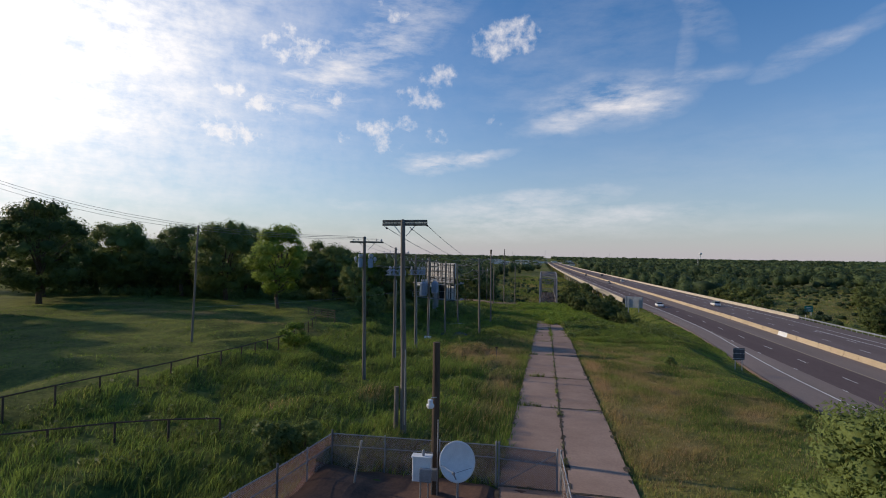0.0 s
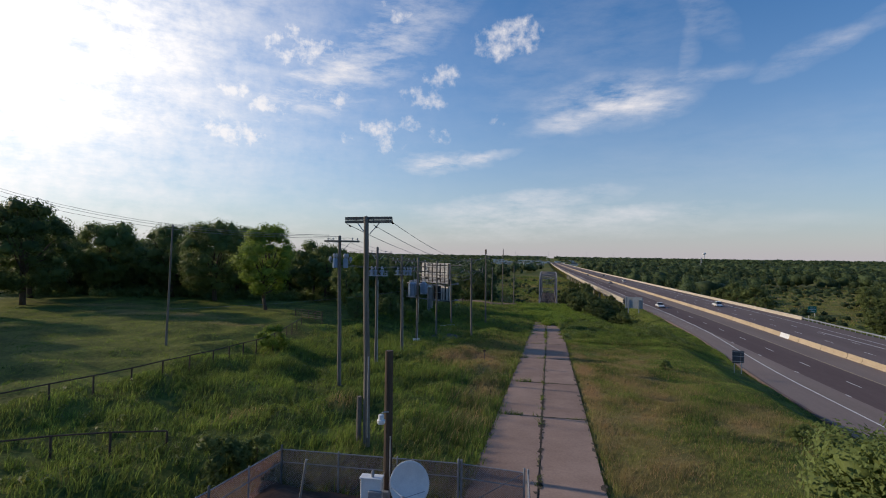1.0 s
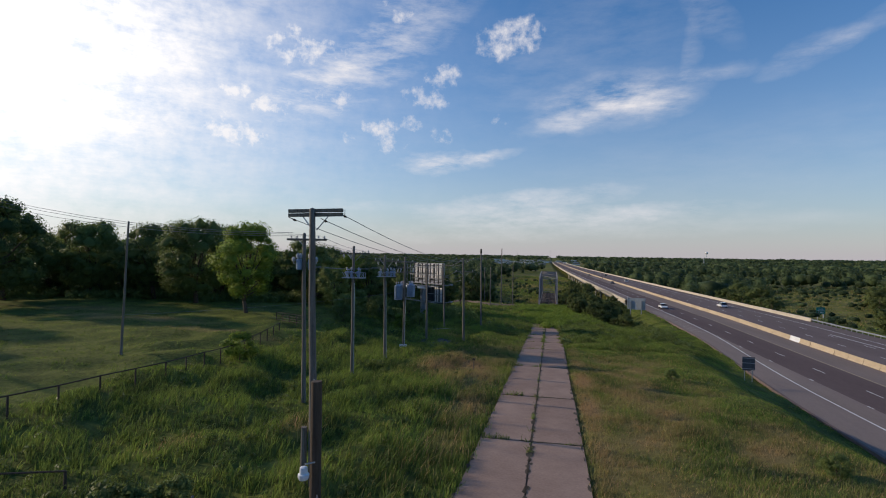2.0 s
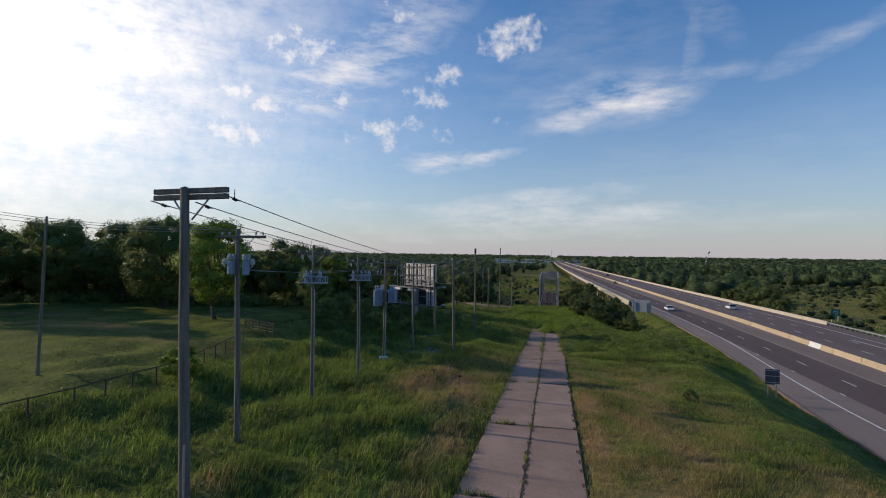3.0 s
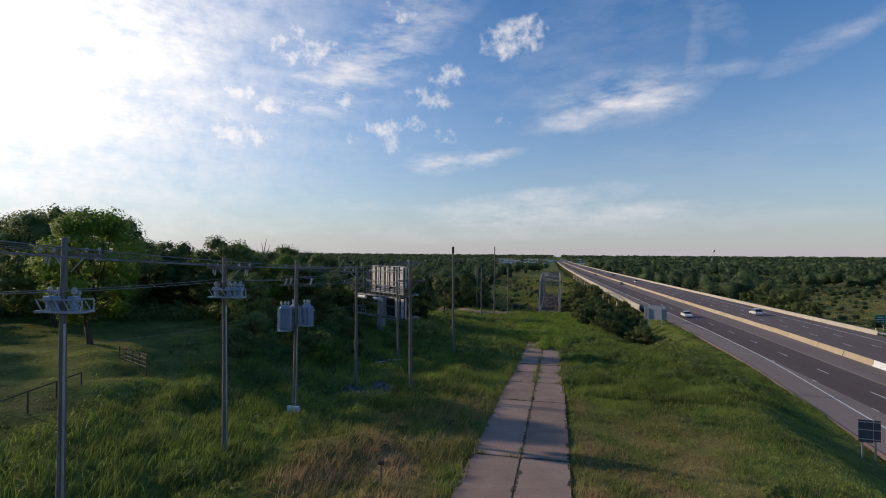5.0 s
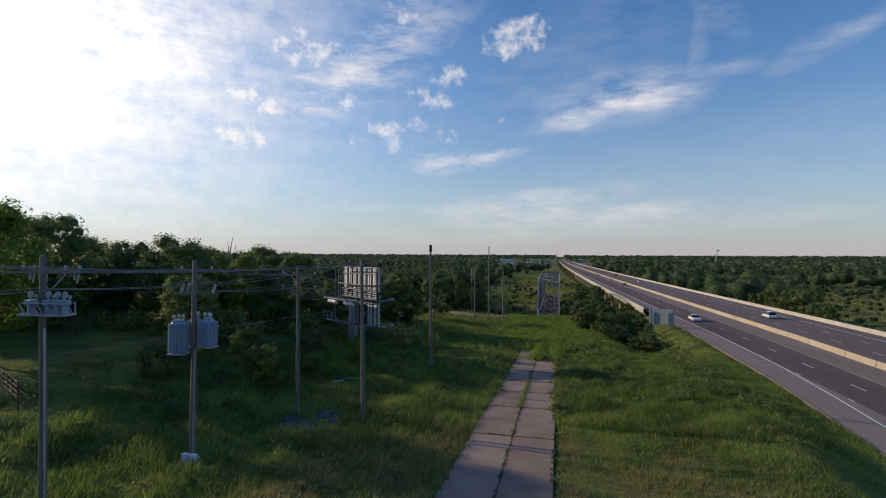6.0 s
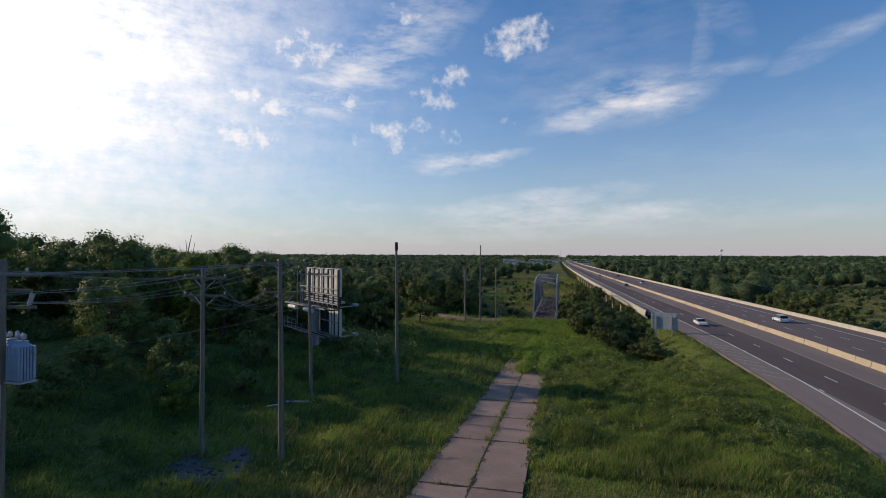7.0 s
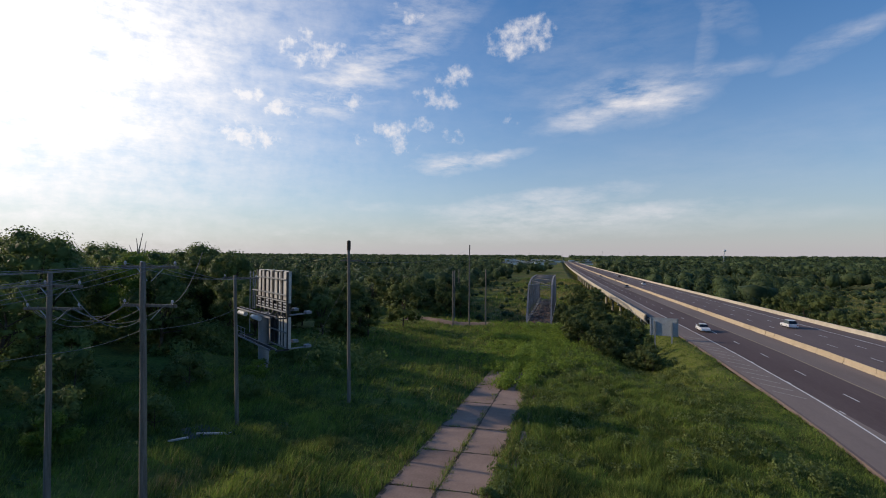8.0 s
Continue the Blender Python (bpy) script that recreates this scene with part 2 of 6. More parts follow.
def meadow(name, green, lush, straw, through_leaf=0.0, spread=0.5):
    """Grass: green to lush by noise, straw where an attribute marks withered grass or painted sunlit bands."""
    m = bpy.data.materials.new(name)
    m.use_nodes = True
    tr = m.node_tree
    L = tr.links.new
    p = tr.nodes["Principled BSDF"]
    p.inputs["Roughness"].default_value = 0.75
    p.inputs["Specular IOR Level"].default_value = 0.03
    g = tr.nodes.new("ShaderNodeNewGeometry")
    n1 = tr.nodes.new("ShaderNodeTexNoise")
    n1.inputs["Scale"].default_value = 0.22
    n1.inputs["Detail"].default_value = 7
    n1.inputs["Roughness"].default_value = 0.65
    n2 = tr.nodes.new("ShaderNodeTexNoise")
    n2.inputs["Scale"].default_value = 3.5
    n2.inputs["Detail"].default_value = 5
    for n in (n1, n2):
        L(g.outputs["Position"], n.inputs["Vector"])
    at = tr.nodes.new("ShaderNodeAttribute")
    at.attribute_name = "dry_lit_tone"

    def val(op, *args):
        k = tr.nodes.new("ShaderNodeMath")
        k.operation = op
        for i, a in enumerate(args):
            if isinstance(a, (int, float)):
                k.inputs[i].default_value = a
            else:
                L(a, k.inputs[i])
        return k.outputs[0]

    def blend(fac, a, b):
        k = tr.nodes.new("ShaderNodeMix")
        k.data_type = "RGBA"
        for s, c in ((6, a), (7, b)):
            if isinstance(c, tuple):
                k.inputs[s].default_value = (*c, 1)
            else:
                L(c, k.inputs[s])
        L(fac, k.inputs[0])
        return k.outputs[2]

    own = val("MULTIPLY", g.outputs["Random Per Island"], spread)
    f1 = val("MULTIPLY_ADD", n2.outputs["Fac"], 0.7, val("MULTIPLY_ADD", n1.outputs["Fac"], 1.3, own))
    mr = tr.nodes.new("ShaderNodeMapRange")
    L(f1, mr.inputs[0])
    mr.inputs[1].default_value, mr.inputs[2].default_value = 0.80 + spread * 0.35, 1.22 + spread * 0.6
    c = blend(mr.outputs[0], green, lush)
    f2 = val("ADD", val("MULTIPLY", at.outputs["Fac"], 1.2), val("MULTIPLY", val("SUBTRACT", f1, 1.0 + spread * 0.5), 0.22))
    # single withered blades among the green ones
    f2 = val("ADD", f2, val("MULTIPLY", val("GREATER_THAN", g.outputs["Random Per Island"], 0.86), 0.55 if spread else 0.0))
    mr2 = tr.nodes.new("ShaderNodeMapRange")
    L(f2, mr2.inputs[0])
    mr2.inputs[1].default_value, mr2.inputs[2].default_value = 0.15, 0.95
    c = blend(mr2.outputs[0], c, straw)
    L(c, p.inputs["Base Color"])
    bp = tr.nodes.new("ShaderNodeBump")
    bp.inputs["Strength"].default_value = 0.6
    bp.inputs["Distance"].default_value = 0.15
    L(n2.outputs["Fac"], bp.inputs["Height"])
    if through_leaf:
        t = tr.nodes.new("ShaderNodeBsdfTranslucent")
        L(c, t.inputs[0])
        ms = tr.nodes.new("ShaderNodeMixShader")
        ms.inputs[0].default_value = through_leaf
        L(p.outputs[0], ms.inputs[1])
        L(t.outputs[0], ms.inputs[2])
        L(ms.outputs[0], tr.nodes["Material Output"].inputs[0])
    else:
        L(bp.outputs[0], p.inputs["Normal"])
    return m


M_GROUND = meadow("meadow_ground", (0.066, 0.080, 0.022), (0.155, 0.168, 0.040), (0.24, 0.165, 0.08), 0.0, 0.0)
M_BLADE = meadow("grass_blades", (0.080, 0.110, 0.036), (0.225, 0.305, 0.062), (0.42, 0.285, 0.15), 0.4, 0.4)
M_SLAB = surface("old_concrete", (0.165, 0.110, 0.090), (0.375, 0.272, 0.222), 0.35, 0.95, spec=0.08, bump=0.3, fine=25, world_space=True, island=0.25)
M_CRACK = surface("joint_filler", (0.045, 0.036, 0.028), (0.10, 0.08, 0.058), 3, 0.95)
M_ASPHALT = surface("asphalt", (0.098, 0.070, 0.069), (0.146, 0.110, 0.106), 0.12, 0.85, spec=0.08, bump=0.15, fine=60, stretch=(1, 0.12, 1), world_space=True)
M_ASPHALT2 = surface("worn_asphalt", (0.126, 0.096, 0.094), (0.182, 0.146, 0.140), 0.12, 0.85, spec=0.08, bump=0.15, fine=60, stretch=(1, 0.12, 1), world_space=True)
M_SHOULDER = surface("shoulder_concrete", (0.180, 0.144, 0.132), (0.255, 0.208, 0.188), 0.2, 0.9, spec=0.08, bump=0.15, fine=50, stretch=(1, 0.15, 1), world_space=True)
M_PAINT = surface("road_paint", (0.5, 0.5, 0.48), (0.75, 0.75, 0.72), 1.5, 0.7, world_space=True)
M_FADED = surface("faded_paint", (0.26, 0.24, 0.23), (0.42, 0.40, 0.38), 1.5, 0.8, world_space=True)
M_YELLOW = surface("yellow_paint", (0.30, 0.25, 0.14), (0.42, 0.35, 0.20), 1.5, 0.7, world_space=True)
M_BARRIER = surface("barrier_concrete", (0.30, 0.24, 0.165), (0.44, 0.36, 0.26), 0.5, 0.9, bump=0.2, fine=14, world_space=True, island=0.3)
M_PARAPET = surface("parapet_concrete", (0.34, 0.30, 0.24), (0.48, 0.43, 0.36), 0.4, 0.9, bump=0.2, world_space=True)
M_WOOD = surface("weathered_pole_wood", (0.085, 0.074, 0.064), (0.245, 0.215, 0.185), 1.8, 0.85, bump=0.7, stretch=(7, 7, 0.3), spec=0.12)
M_DARKWOOD = surface("creosoted_wood", (0.04, 0.028, 0.02), (0.10, 0.07, 0.05), 1.5, 0.8, bump=0.4, stretch=(6, 6, 0.35))
M_GALV = surface("galvanised_steel", (0.30, 0.31, 0.33), (0.45, 0.46, 0.48), 3, 0.45, 0.7)
M_STEEL = surface("painted_grey_steel", (0.20, 0.21, 0.23), (0.32, 0.33, 0.36), 1.2, 0.55, 0.3)
M_CAN = surface("transformer_paint", (0.19, 0.255, 0.36), (0.29, 0.36, 0.47), 1.5, 0.5, 0.0, spec=0.3)
M_PALE = surface("pale_equipment_paint", (0.55, 0.57, 0.60), (0.72, 0.73, 0.75), 2, 0.5)
M_PORCELAIN = surface("porcelain", (0.28, 0.29, 0.31), (0.42, 0.43, 0.45), 4, 0.55, spec=0.3)
M_RACK = surface("dull_white_steel", (0.25, 0.27, 0.31), (0.40, 0.42, 0.47), 2.5, 0.6, spec=0.2)
M_BROWNCER = surface("brown_porcelain", (0.05, 0.03, 0.025), (0.09, 0.055, 0.04), 4, 0.25, spec=0.6)
M_WIRE = surface("weathered_wire", (0.14, 0.14, 0.15), (0.24, 0.24, 0.25), 2, 0.7, 0.0)
M_BARK = surface("bark", (0.05, 0.038, 0.028), (0.12, 0.09, 0.065), 2.5, 0.95, bump=0.6, stretch=(3, 3, 0.6))
M_LEAF = leafy("leaves_dark", (0.068, 0.098, 0.036), (0.195, 0.245, 0.078), 0.45, own=0.3)
M_LEAF2 = leafy("leaves_bright", (0.085, 0.135, 0.024), (0.235, 0.315, 0.055), 0.45)
M_WOODS = leafy("woods_leaves", (0.046, 0.068, 0.026), (0.150, 0.182, 0.062), 0.45, own=0.08)
M_FAR = leafy("far_leaves", (0.036, 0.056, 0.028), (0.100, 0.138, 0.060), 0.4, tone=1.0, own=0.05)
M_DARKSTEEL = surface("blackish_steel", (0.035, 0.034, 0.036), (0.085, 0.08, 0.08), 1.0, 0.7, 0.2, bump=0.2)
M_WEED = leafy("weed_leaves", (0.075, 0.100, 0.034), (0.20, 0.245, 0.075), 0.35, own=0.35)
M_RUST = surface("rusted_steel", (0.18, 0.16, 0.155), (0.34, 0.31, 0.305), 0.8, 0.8, 0.2, bump=0.2)
M_DIRT = surface("bare_dirt", (0.055, 0.032, 0.024), (0.15, 0.085, 0.06), 0.8, 0.95, bump=0.6, fine=10)
M_GRAVEL = surface("grey_gravel", (0.055, 0.055, 0.058), (0.13, 0.125, 0.125), 1.0, 0.95, bump=0.6, fine=18)


# ---- mesh helpers ----
def part(name, bm, material, parent=None, label="", smooth=False):
    """Links a bmesh as one mesh object, under a thing or a part."""
    me = bpy.data.meshes.new(name)
    bm.to_mesh(me)
    bm.free()
    if smooth:
        for f in me.polygons:
            f.use_smooth = True
    me.materials.append(material)
    ob = new(name, me)
    if parent is not None:
        ob.parent = parent
    if label:
        tagged(ob, label)
    return ob


def share(name, ob, m, parent=None):
    """Another object on the same mesh, at m."""
    o = new(name, ob.data)
    o.parent = parent
    o.matrix_local = m
    return o


def thing(name, m, label, category, group="", kind=""):
    e = new(name)
    e.matrix_world = m
    e.empty_display_size = 0.2
    return tagged(e, label, category, group, kind)


def box(bm, x0, x1, y0, y1, z0, z1, m=None, bevel=0.0):
    b = bmesh.new()
    bmesh.ops.create_cube(b, size=1.0, matrix=Matrix.Translation(((x0 + x1) / 2, (y0 + y1) / 2, (z0 + z1) / 2)) @ Matrix.Diagonal((x1 - x0, y1 - y0, z1 - z0, 1)))
    if bevel:
        bmesh.ops.bevel(b, geom=b.edges[:], offset=bevel, segments=1, affect="EDGES")
    join(bm, b, m)


def join(bm, b, m=None):
    if m is not None:
        bmesh.ops.transform(b, matrix=m, verts=b.verts)
    idx = {}
    for v in b.verts:
        idx[v] = bm.verts.new(v.co)
    for f in b.faces:
        bm.faces.new([idx[v] for v in f.verts])
    b.free()


def rod(bm, a, b, r0, r1=None, sides=8):
    """A tapered round bar from a to b."""
    a, b = Vector(a), Vector(b)
    r1 = r0 if r1 is None else r1
    q = (b - a).to_track_quat("Z", "Y").to_matrix().to_4x4()
    t = bmesh.new()
    bmesh.ops.create_cone(t, cap_ends=True, segments=sides, radius1=r0, radius2=r1, depth=(b - a).length, matrix=Matrix.Translation((a + b) / 2) @ q)
    join(bm, t)


def bar(bm, a, b, w, h):
    """A square-edged bar from a to b."""
    a, b = Vector(a), Vector(b)
    q = (b - a).to_track_quat("Z", "Y").to_matrix().to_4x4()
    d = (b - a).length / 2
    box(bm, -w / 2, w / 2, -h / 2, h / 2, -d, d, Matrix.Translation((a + b) / 2) @ q)


def lathe(bm, profile, sides=12, m=None):
    """A turned shape from (radius, height) pairs."""
    t = bmesh.new()
    rings = []
    for r, z in profile:
        rings.append([t.verts.new((r * math.cos(2 * math.pi * i / sides), r * math.sin(2 * math.pi * i / sides), z)) for i in range(sides)])
    for p, q in zip(rings, rings[1:]):
        for i in range(sides):
            t.faces.new((p[i], p[(i + 1) % sides], q[(i + 1) % sides], q[i]))
    t.faces.new(rings[0][::-1])
    t.faces.new(rings[-1])
    join(bm, t, m)


def raw_mesh(name, verts, faces, material, parent=None, attr=None, smooth=False, normals=None):
    """Fast mesh from arrays; faces all have the same number of corners."""
    verts, faces = np.asarray(verts, np.float32), np.asarray(faces, np.int32)
    me = bpy.data.meshes.new(name)
    k = faces.shape[1]
    me.vertices.add(len(verts))
    me.vertices.foreach_set("co", verts.ravel())
    me.loops.add(faces.size)
    me.loops.foreach_set("vertex_index", faces.ravel())
    me.polygons.add(len(faces))
    me.polygons.foreach_set("loop_start", np.arange(0, faces.size, k, dtype=np.int32))
    if attr is not None:
        a = me.attributes.new("dry_lit_tone", "FLOAT", "POINT")
        a.data.foreach_set("value", np.asarray(attr, np.float32))
    me.update(calc_edges=True)
    me.polygons.foreach_set("use_smooth", np.full(len(faces), smooth, bool))
    if normals is not None:
        me.polygons.foreach_set("use_smooth", np.ones(len(faces), bool))
        me.normals_split_custom_set_from_vertices(np.asarray(normals, np.float32))
    me.materials.append(material)
    ob = new(name, me)
    if parent is not None:
        ob.parent = parent
    return ob


# ---- the lie of the land ----
def smooth_step(a, b, x):
    t = np.clip((x - a) / (b - a), 0, 1)
    return t * t * (3 - 2 * t)


ROAD_Y = (-150, -20, 10, 25, 38.8, 50.7, 65.5, 80.5, 88.5, 96, 110, 133, 150, 185, 194, 205, 225, 300, 420, 5000)
ROAD_Z = (0.6, 0.2, -0.5, -1.05, -1.75, -2.38, -3.08, -3.8, -4.15, -4.65, -5.5, -6.8, -7.1, -7.6, -8.8, -11.5, -12.3, -11, -10, -9)
FIELD_Y = (-150, 0, 45, 85, 120, 180, 300, 5000)
FIELD_Z = (1.5, 0.8, 0.3, 0.0, -1.5, -6.5, -9.5, -9)
FW_Z = -6.0


def curve_x(y):
    """How far the highway has drifted to the west at y."""
    y = np.asarray(y, float)
    return np.where(y > 150, -28 * (1 - np.exp(-(np.maximum(y, 150) - 150) / 900)), 0.0)


def road_z(y):
    return np.interp(y, ROAD_Y, ROAD_Z)


def edge_x(y):
    """Where the grass meets the shoulder."""
    return 25.9 + 3.0 * smooth_step(60, 122, y) + curve_x(y)


def land(x, y):
    x, y = np.asarray(x, float), np.asarray(y, float)
    z = road_z(y)
    f = np.interp(y, FIELD_Y, FIELD_Z)
    w = smooth_step(-10, -40, x)
    rise = smooth_step(-3.2, -9.0, x) * smooth_step(20, 30, y) * (1 - smooth_step(120, 160, y))
    z = (z + rise * (0.5 + 0.35 * smooth_step(88, 104, y))) * (1 - w) + f * w
    xe = edge_x(y)
    fw = FW_Z - 0.12 - 6.0 * smooth_step(186, 204, y)
    s = smooth_step(8.0, 0.0, xe - x - 0.6) * (x < xe + 45)
    dip = 2.3 * smooth_step(112, 150, y) * (1 - smooth_step(186, 204, y)) * np.exp(-((x - xe + 10) / 5.0) ** 2)
    z = z * (1 - s) + fw * s - dip
    under = smooth_step(xe - 0.2, xe + 0.6, x) * (1 - smooth_step(xe + 38.5, xe + 41, x))
    z = z - 0.6 * under
    r = smooth_step(xe + 38, xe + 60, x)
    z = z * (1 - r) + (-11.0 + 0.0 * y) * r
    bump = 0.18 * np.sin(x * 0.31 + 1.3 * np.sin(y * 0.17)) * np.sin(y * 0.23 + np.sin(x * 0.19)) + 0.10 * np.sin(x * 0.9 + y * 0.4) * np.sin(y * 0.83 - x * 0.3)
    z = z + 24 * smooth_step(1850, 4300, np.hypot(x, y))
    # tussocky swells west of the old road
    swell = 0.32 * np.sin(x * 0.62 + 1.9 * np.sin(y * 0.21 + 0.6)) * np.sin(y * 0.53 + 1.6 * np.sin(x * 0.27)) + 0.14 * np.sin(x * 1.35 + y * 0.7 + 1.5 * np.sin(y * 0.8))
    bump = bump + swell * smooth_step(-5, -9, x) * smooth_step(-44, -30, x) * (1 - smooth_step(105, 130, y))
    mound = 0.34 * np.sin(x * 1.55 + 1.4 * np.sin(y * 0.9)) * np.sin(y * 1.35 + 1.2 * np.sin(x * 0.8)) + 0.12 * np.sin(x * 0.6 + y * 0.45)
    bump = bump + mound * smooth_step(3.5, 6, x) * smooth_step(21, 17, x) * smooth_step(84, 92, y) * (1 - smooth_step(130, 142, y))
    calm = smooth_step(3.0, 7.0, np.abs(x)) * (1 - under)
    return z + bump * calm - 0.12 * (1 - smooth_step(2.9, 3.3, np.abs(x))) * (y < 132)


# withered patches; the wide bands west of x = -30 paint sunlit stripes
DRY_AND_SUNLIT = [(5.5, 38, 2.4, 14, .5), (8.5, 52, 4.5, 9, .4), (-8, 60, 5, 9, .8), (-5, 73, 3.5, 10, .5), (9, 68, 5, 10, .35), (-4.6, 45, 1.6, 12, .5), (-17, 31, 1.6, 2.2, .5), (-12.5, 35, 1.5, 2, .6), (-52, 66, 18, 4, .5), (-36, 60, 12, 3, .5), (-70, 73, 20, 4, .5), (-48, 52, 14, 2.5, .3),
       (3.9, 52, 1.0, 30, .7), (-14, 84, 4, 5, .35), (-9, 70, 4, 5, .4), (13, 40, 4, 8, .35)]


def dry_and_sunlit(x, y):
    d = np.zeros(np.shape(x))
    for cx, cy, a, b, k in DRY_AND_SUNLIT:
        d = np.maximum(d, k * np.exp(-((x - cx) / a) ** 2 - ((y - cy) / b) ** 2))
    d = d + (0.2 + 0.16 * np.sin(y * 0.06 + np.sin(x * 0.05))) * smooth_step(190, 240, y) * smooth_step(60, 20, x) + 0.3 * (x > 72) * (y > 150)
    mott = np.sin(x * 0.42 + 1.9 * np.sin(y * 0.17)) * np.sin(y * 0.23 + 1.4 * np.sin(x * 0.31)) + 0.6 * np.sin(x * 1.1 + y * 0.5 + 1.3 * np.sin(y * 0.9))
    d = d + 0.02 + (0.13 + 0.12 * mott) * smooth_step(2, 4, x) * smooth_step(20, 15, x) * smooth_step(88, 68, y)
    d = d - 0.26 * smooth_step(2.5, 5, x) * smooth_step(84, 92, y) * (y < 190) - 0.1 * smooth_step(-5, -9, x) * smooth_step(62, 52, y)
    d = d - 0.34 * smooth_step(-6, -11, x) * (1 - smooth_step(120, 150, y)) * (1 - np.clip(2.2 * d, 0, 1))
    return d * (0.8 + 0.4 * np.sin(x * 1.1 + np.sin(y * 0.7)) * np.sin(y * 0.6 + x * 0.2))


def graded(lo, a, b, hi, step, grow):
    mid = list(np.arange(a, b + step / 2, step))
    left, s, v = [], step, a
    while v > lo:
        s *= grow
        v = max(lo, v - s)
        left.append(v)
    right, s, v = [], step, b
    while v < hi:
        s *= grow
        v = min(hi, v + s)
        right.append(v)
    return np.array(left[::-1] + mid + right)


def build_ground():
    xs = graded(-4600, -58, 68, 4600, 1.15, 1.12)
    ys = graded(-700, 8, 210, 4700, 1.3, 1.11)
    X, Y = np.meshgrid(xs, ys)
    Z = land(X, Y)
    n, m = X.shape
    idx = np.arange(n * m).reshape(n, m)
    F = np.stack([idx[:-1, :-1], idx[:-1, 1:], idx[1:, 1:], idx[1:, :-1]], -1).reshape(-1, 4)
    V = np.stack([X, Y, Z], -1).reshape(-1, 3)
    g = raw_mesh("ground", V, F, M_GROUND, attr=dry_and_sunlit(X, Y).ravel(), smooth=True)
    tagged(g, "rolling green meadow with withered patches and painted sunlit bands", "ground", kind="structure")


build_ground()


# ---- the highway ----
def ribbon(name, x0, x1, z, y0, y1, material, step=6.0, thick=0.0, follow=True, parent=None):
    """A flat strip along the highway, which follows its drift."""
    ys = np.unique(np.concatenate([np.arange(y0, min(y1, 420), step), np.arange(max(y0, 420), y1, 40.0), [y1]]))
    c = curve_x(ys) if follow else np.zeros_like(ys)
    a = x0(ys) if callable(x0) else x0 + c
    b = x1(ys) if callable(x1) else x1 + c
    zz = np.full_like(ys, z)
    rows = [np.stack([a, ys, zz], -1), np.stack([b, ys, zz], -1)]
    if thick:
        rows += [np.stack([b, ys, zz - thick], -1), np.stack([a, ys, zz - thick], -1)]
    k, n = len(rows), len(ys)
    V = np.concatenate(rows)
    F = []
    for j in range(k if thick else 1):
        p, q = j, (j + 1) % k
        i = np.arange(n - 1)
        F.append(np.stack([p * n + i, q * n + i, q * n + i + 1, p * n + i + 1], -1))
    return raw_mesh(name, V, np.concatenate(F), material, parent)


def extrude_profile(name, profile, y0, y1, x, material, step=8.0, parent=None):
    """A closed section (x, z) drawn along the highway."""
    ys = np.unique(np.concatenate([np.arange(y0, min(y1, 420), step), np.arange(max(y0, 420), y1, 40.0), [y1]]))
    c = x + curve_x(ys)
    V = np.concatenate([np.stack([c + px, ys, np.full_like(ys, pz)], -1) for px, pz in profile])
    k, n, F = len(profile), len(ys), []
    for j in range(k):
        p, q = j, (j + 1) % k
        i = np.arange(n - 1)
        F.append(np.stack([p * n + i, p * n + i + 1, q * n + i + 1, q * n + i], -1))
    return raw_mesh(name, V, np.concatenate(F), material, parent)


Y0, Y1 = -250.0, 1900.0
DECK = 196.0


def build_highway():
    s = ribbon("road", lambda y: edge_x(y), 64.6, FW_Z, Y0, Y1, M_ASPHALT2, thick=0.35)
    tagged(s, "worn grey asphalt of a divided highway", "road", kind="structure")
    sh = ribbon("road_shoulder", lambda y: edge_x(y) + 0.25, 33.2, FW_Z + 0.004, Y0, Y1, M_SHOULDER)
    tagged(sh, "pale grey paved shoulder beside the lanes", "road shoulder", kind="structure")
    dk = ribbon("road_lane", 33.2, 40.2, FW_Z + 0.004, Y0, Y1, M_ASPHALT)
    tagged(dk, "dark purplish asphalt of the driving lanes", "road lane", kind="structure")
    ms = ribbon("road_median_shoulder", 40.2, 45.45, FW_Z + 0.004, Y0, Y1, M_SHOULDER)
    tagged(ms, "pale inner shoulder beside the median barrier", "road shoulder", kind="structure")
    lines = new("road_marking")
    tagged(lines, "white and yellow painted lines on the highway", "road marking", kind="structure")
    z = FW_Z + 0.008
    wl = lambda y: 30.1 + 2.8 * smooth_step(72, 128, y) + curve_x(y)
    ribbon("edge_line", wl, lambda y: wl(y) + 0.2, z, Y0, Y1, M_PAINT, parent=lines)
    ribbon("edge_line", 40.35, 40.5, z, Y0, Y1, M_YELLOW, parent=lines)
    ribbon("edge_line", 47.6, 47.75, z, Y0, Y1, M_YELLOW, parent=lines)
    ribbon("edge_line", 60.2, 60.4, z, Y0, Y1, M_PAINT, parent=lines)
    for x in (36.8, 51.8, 56.0):
        for k in range(46):
            y = -28 + 12.2 * k + (4.5 if x < 40 else 5)
            ribbon("lane_dash", x, x + 0.16, z, y, y + 3.2, M_PAINT, step=4, parent=lines)
    for k in range(22):
        y = 20 + 12.2 * k
        ribbon("lane_dash", 33.1, 33.24, z, y, y + 1.2, M_PAINT, step=4, parent=lines)
    # hatching on the shoulder where it narrows to the bridge
    for k in range(13):
        y = 124 + 3.4 * k
        b = bmesh.new()
        bar(b, (edge_x(y) + 0.8 + curve_x(y), y + 1.6, z), (32.0 + float(curve_x(y)), y - 1.2, z), 0.16, 0.004)
        part("hatch_line", b, M_FADED, lines)
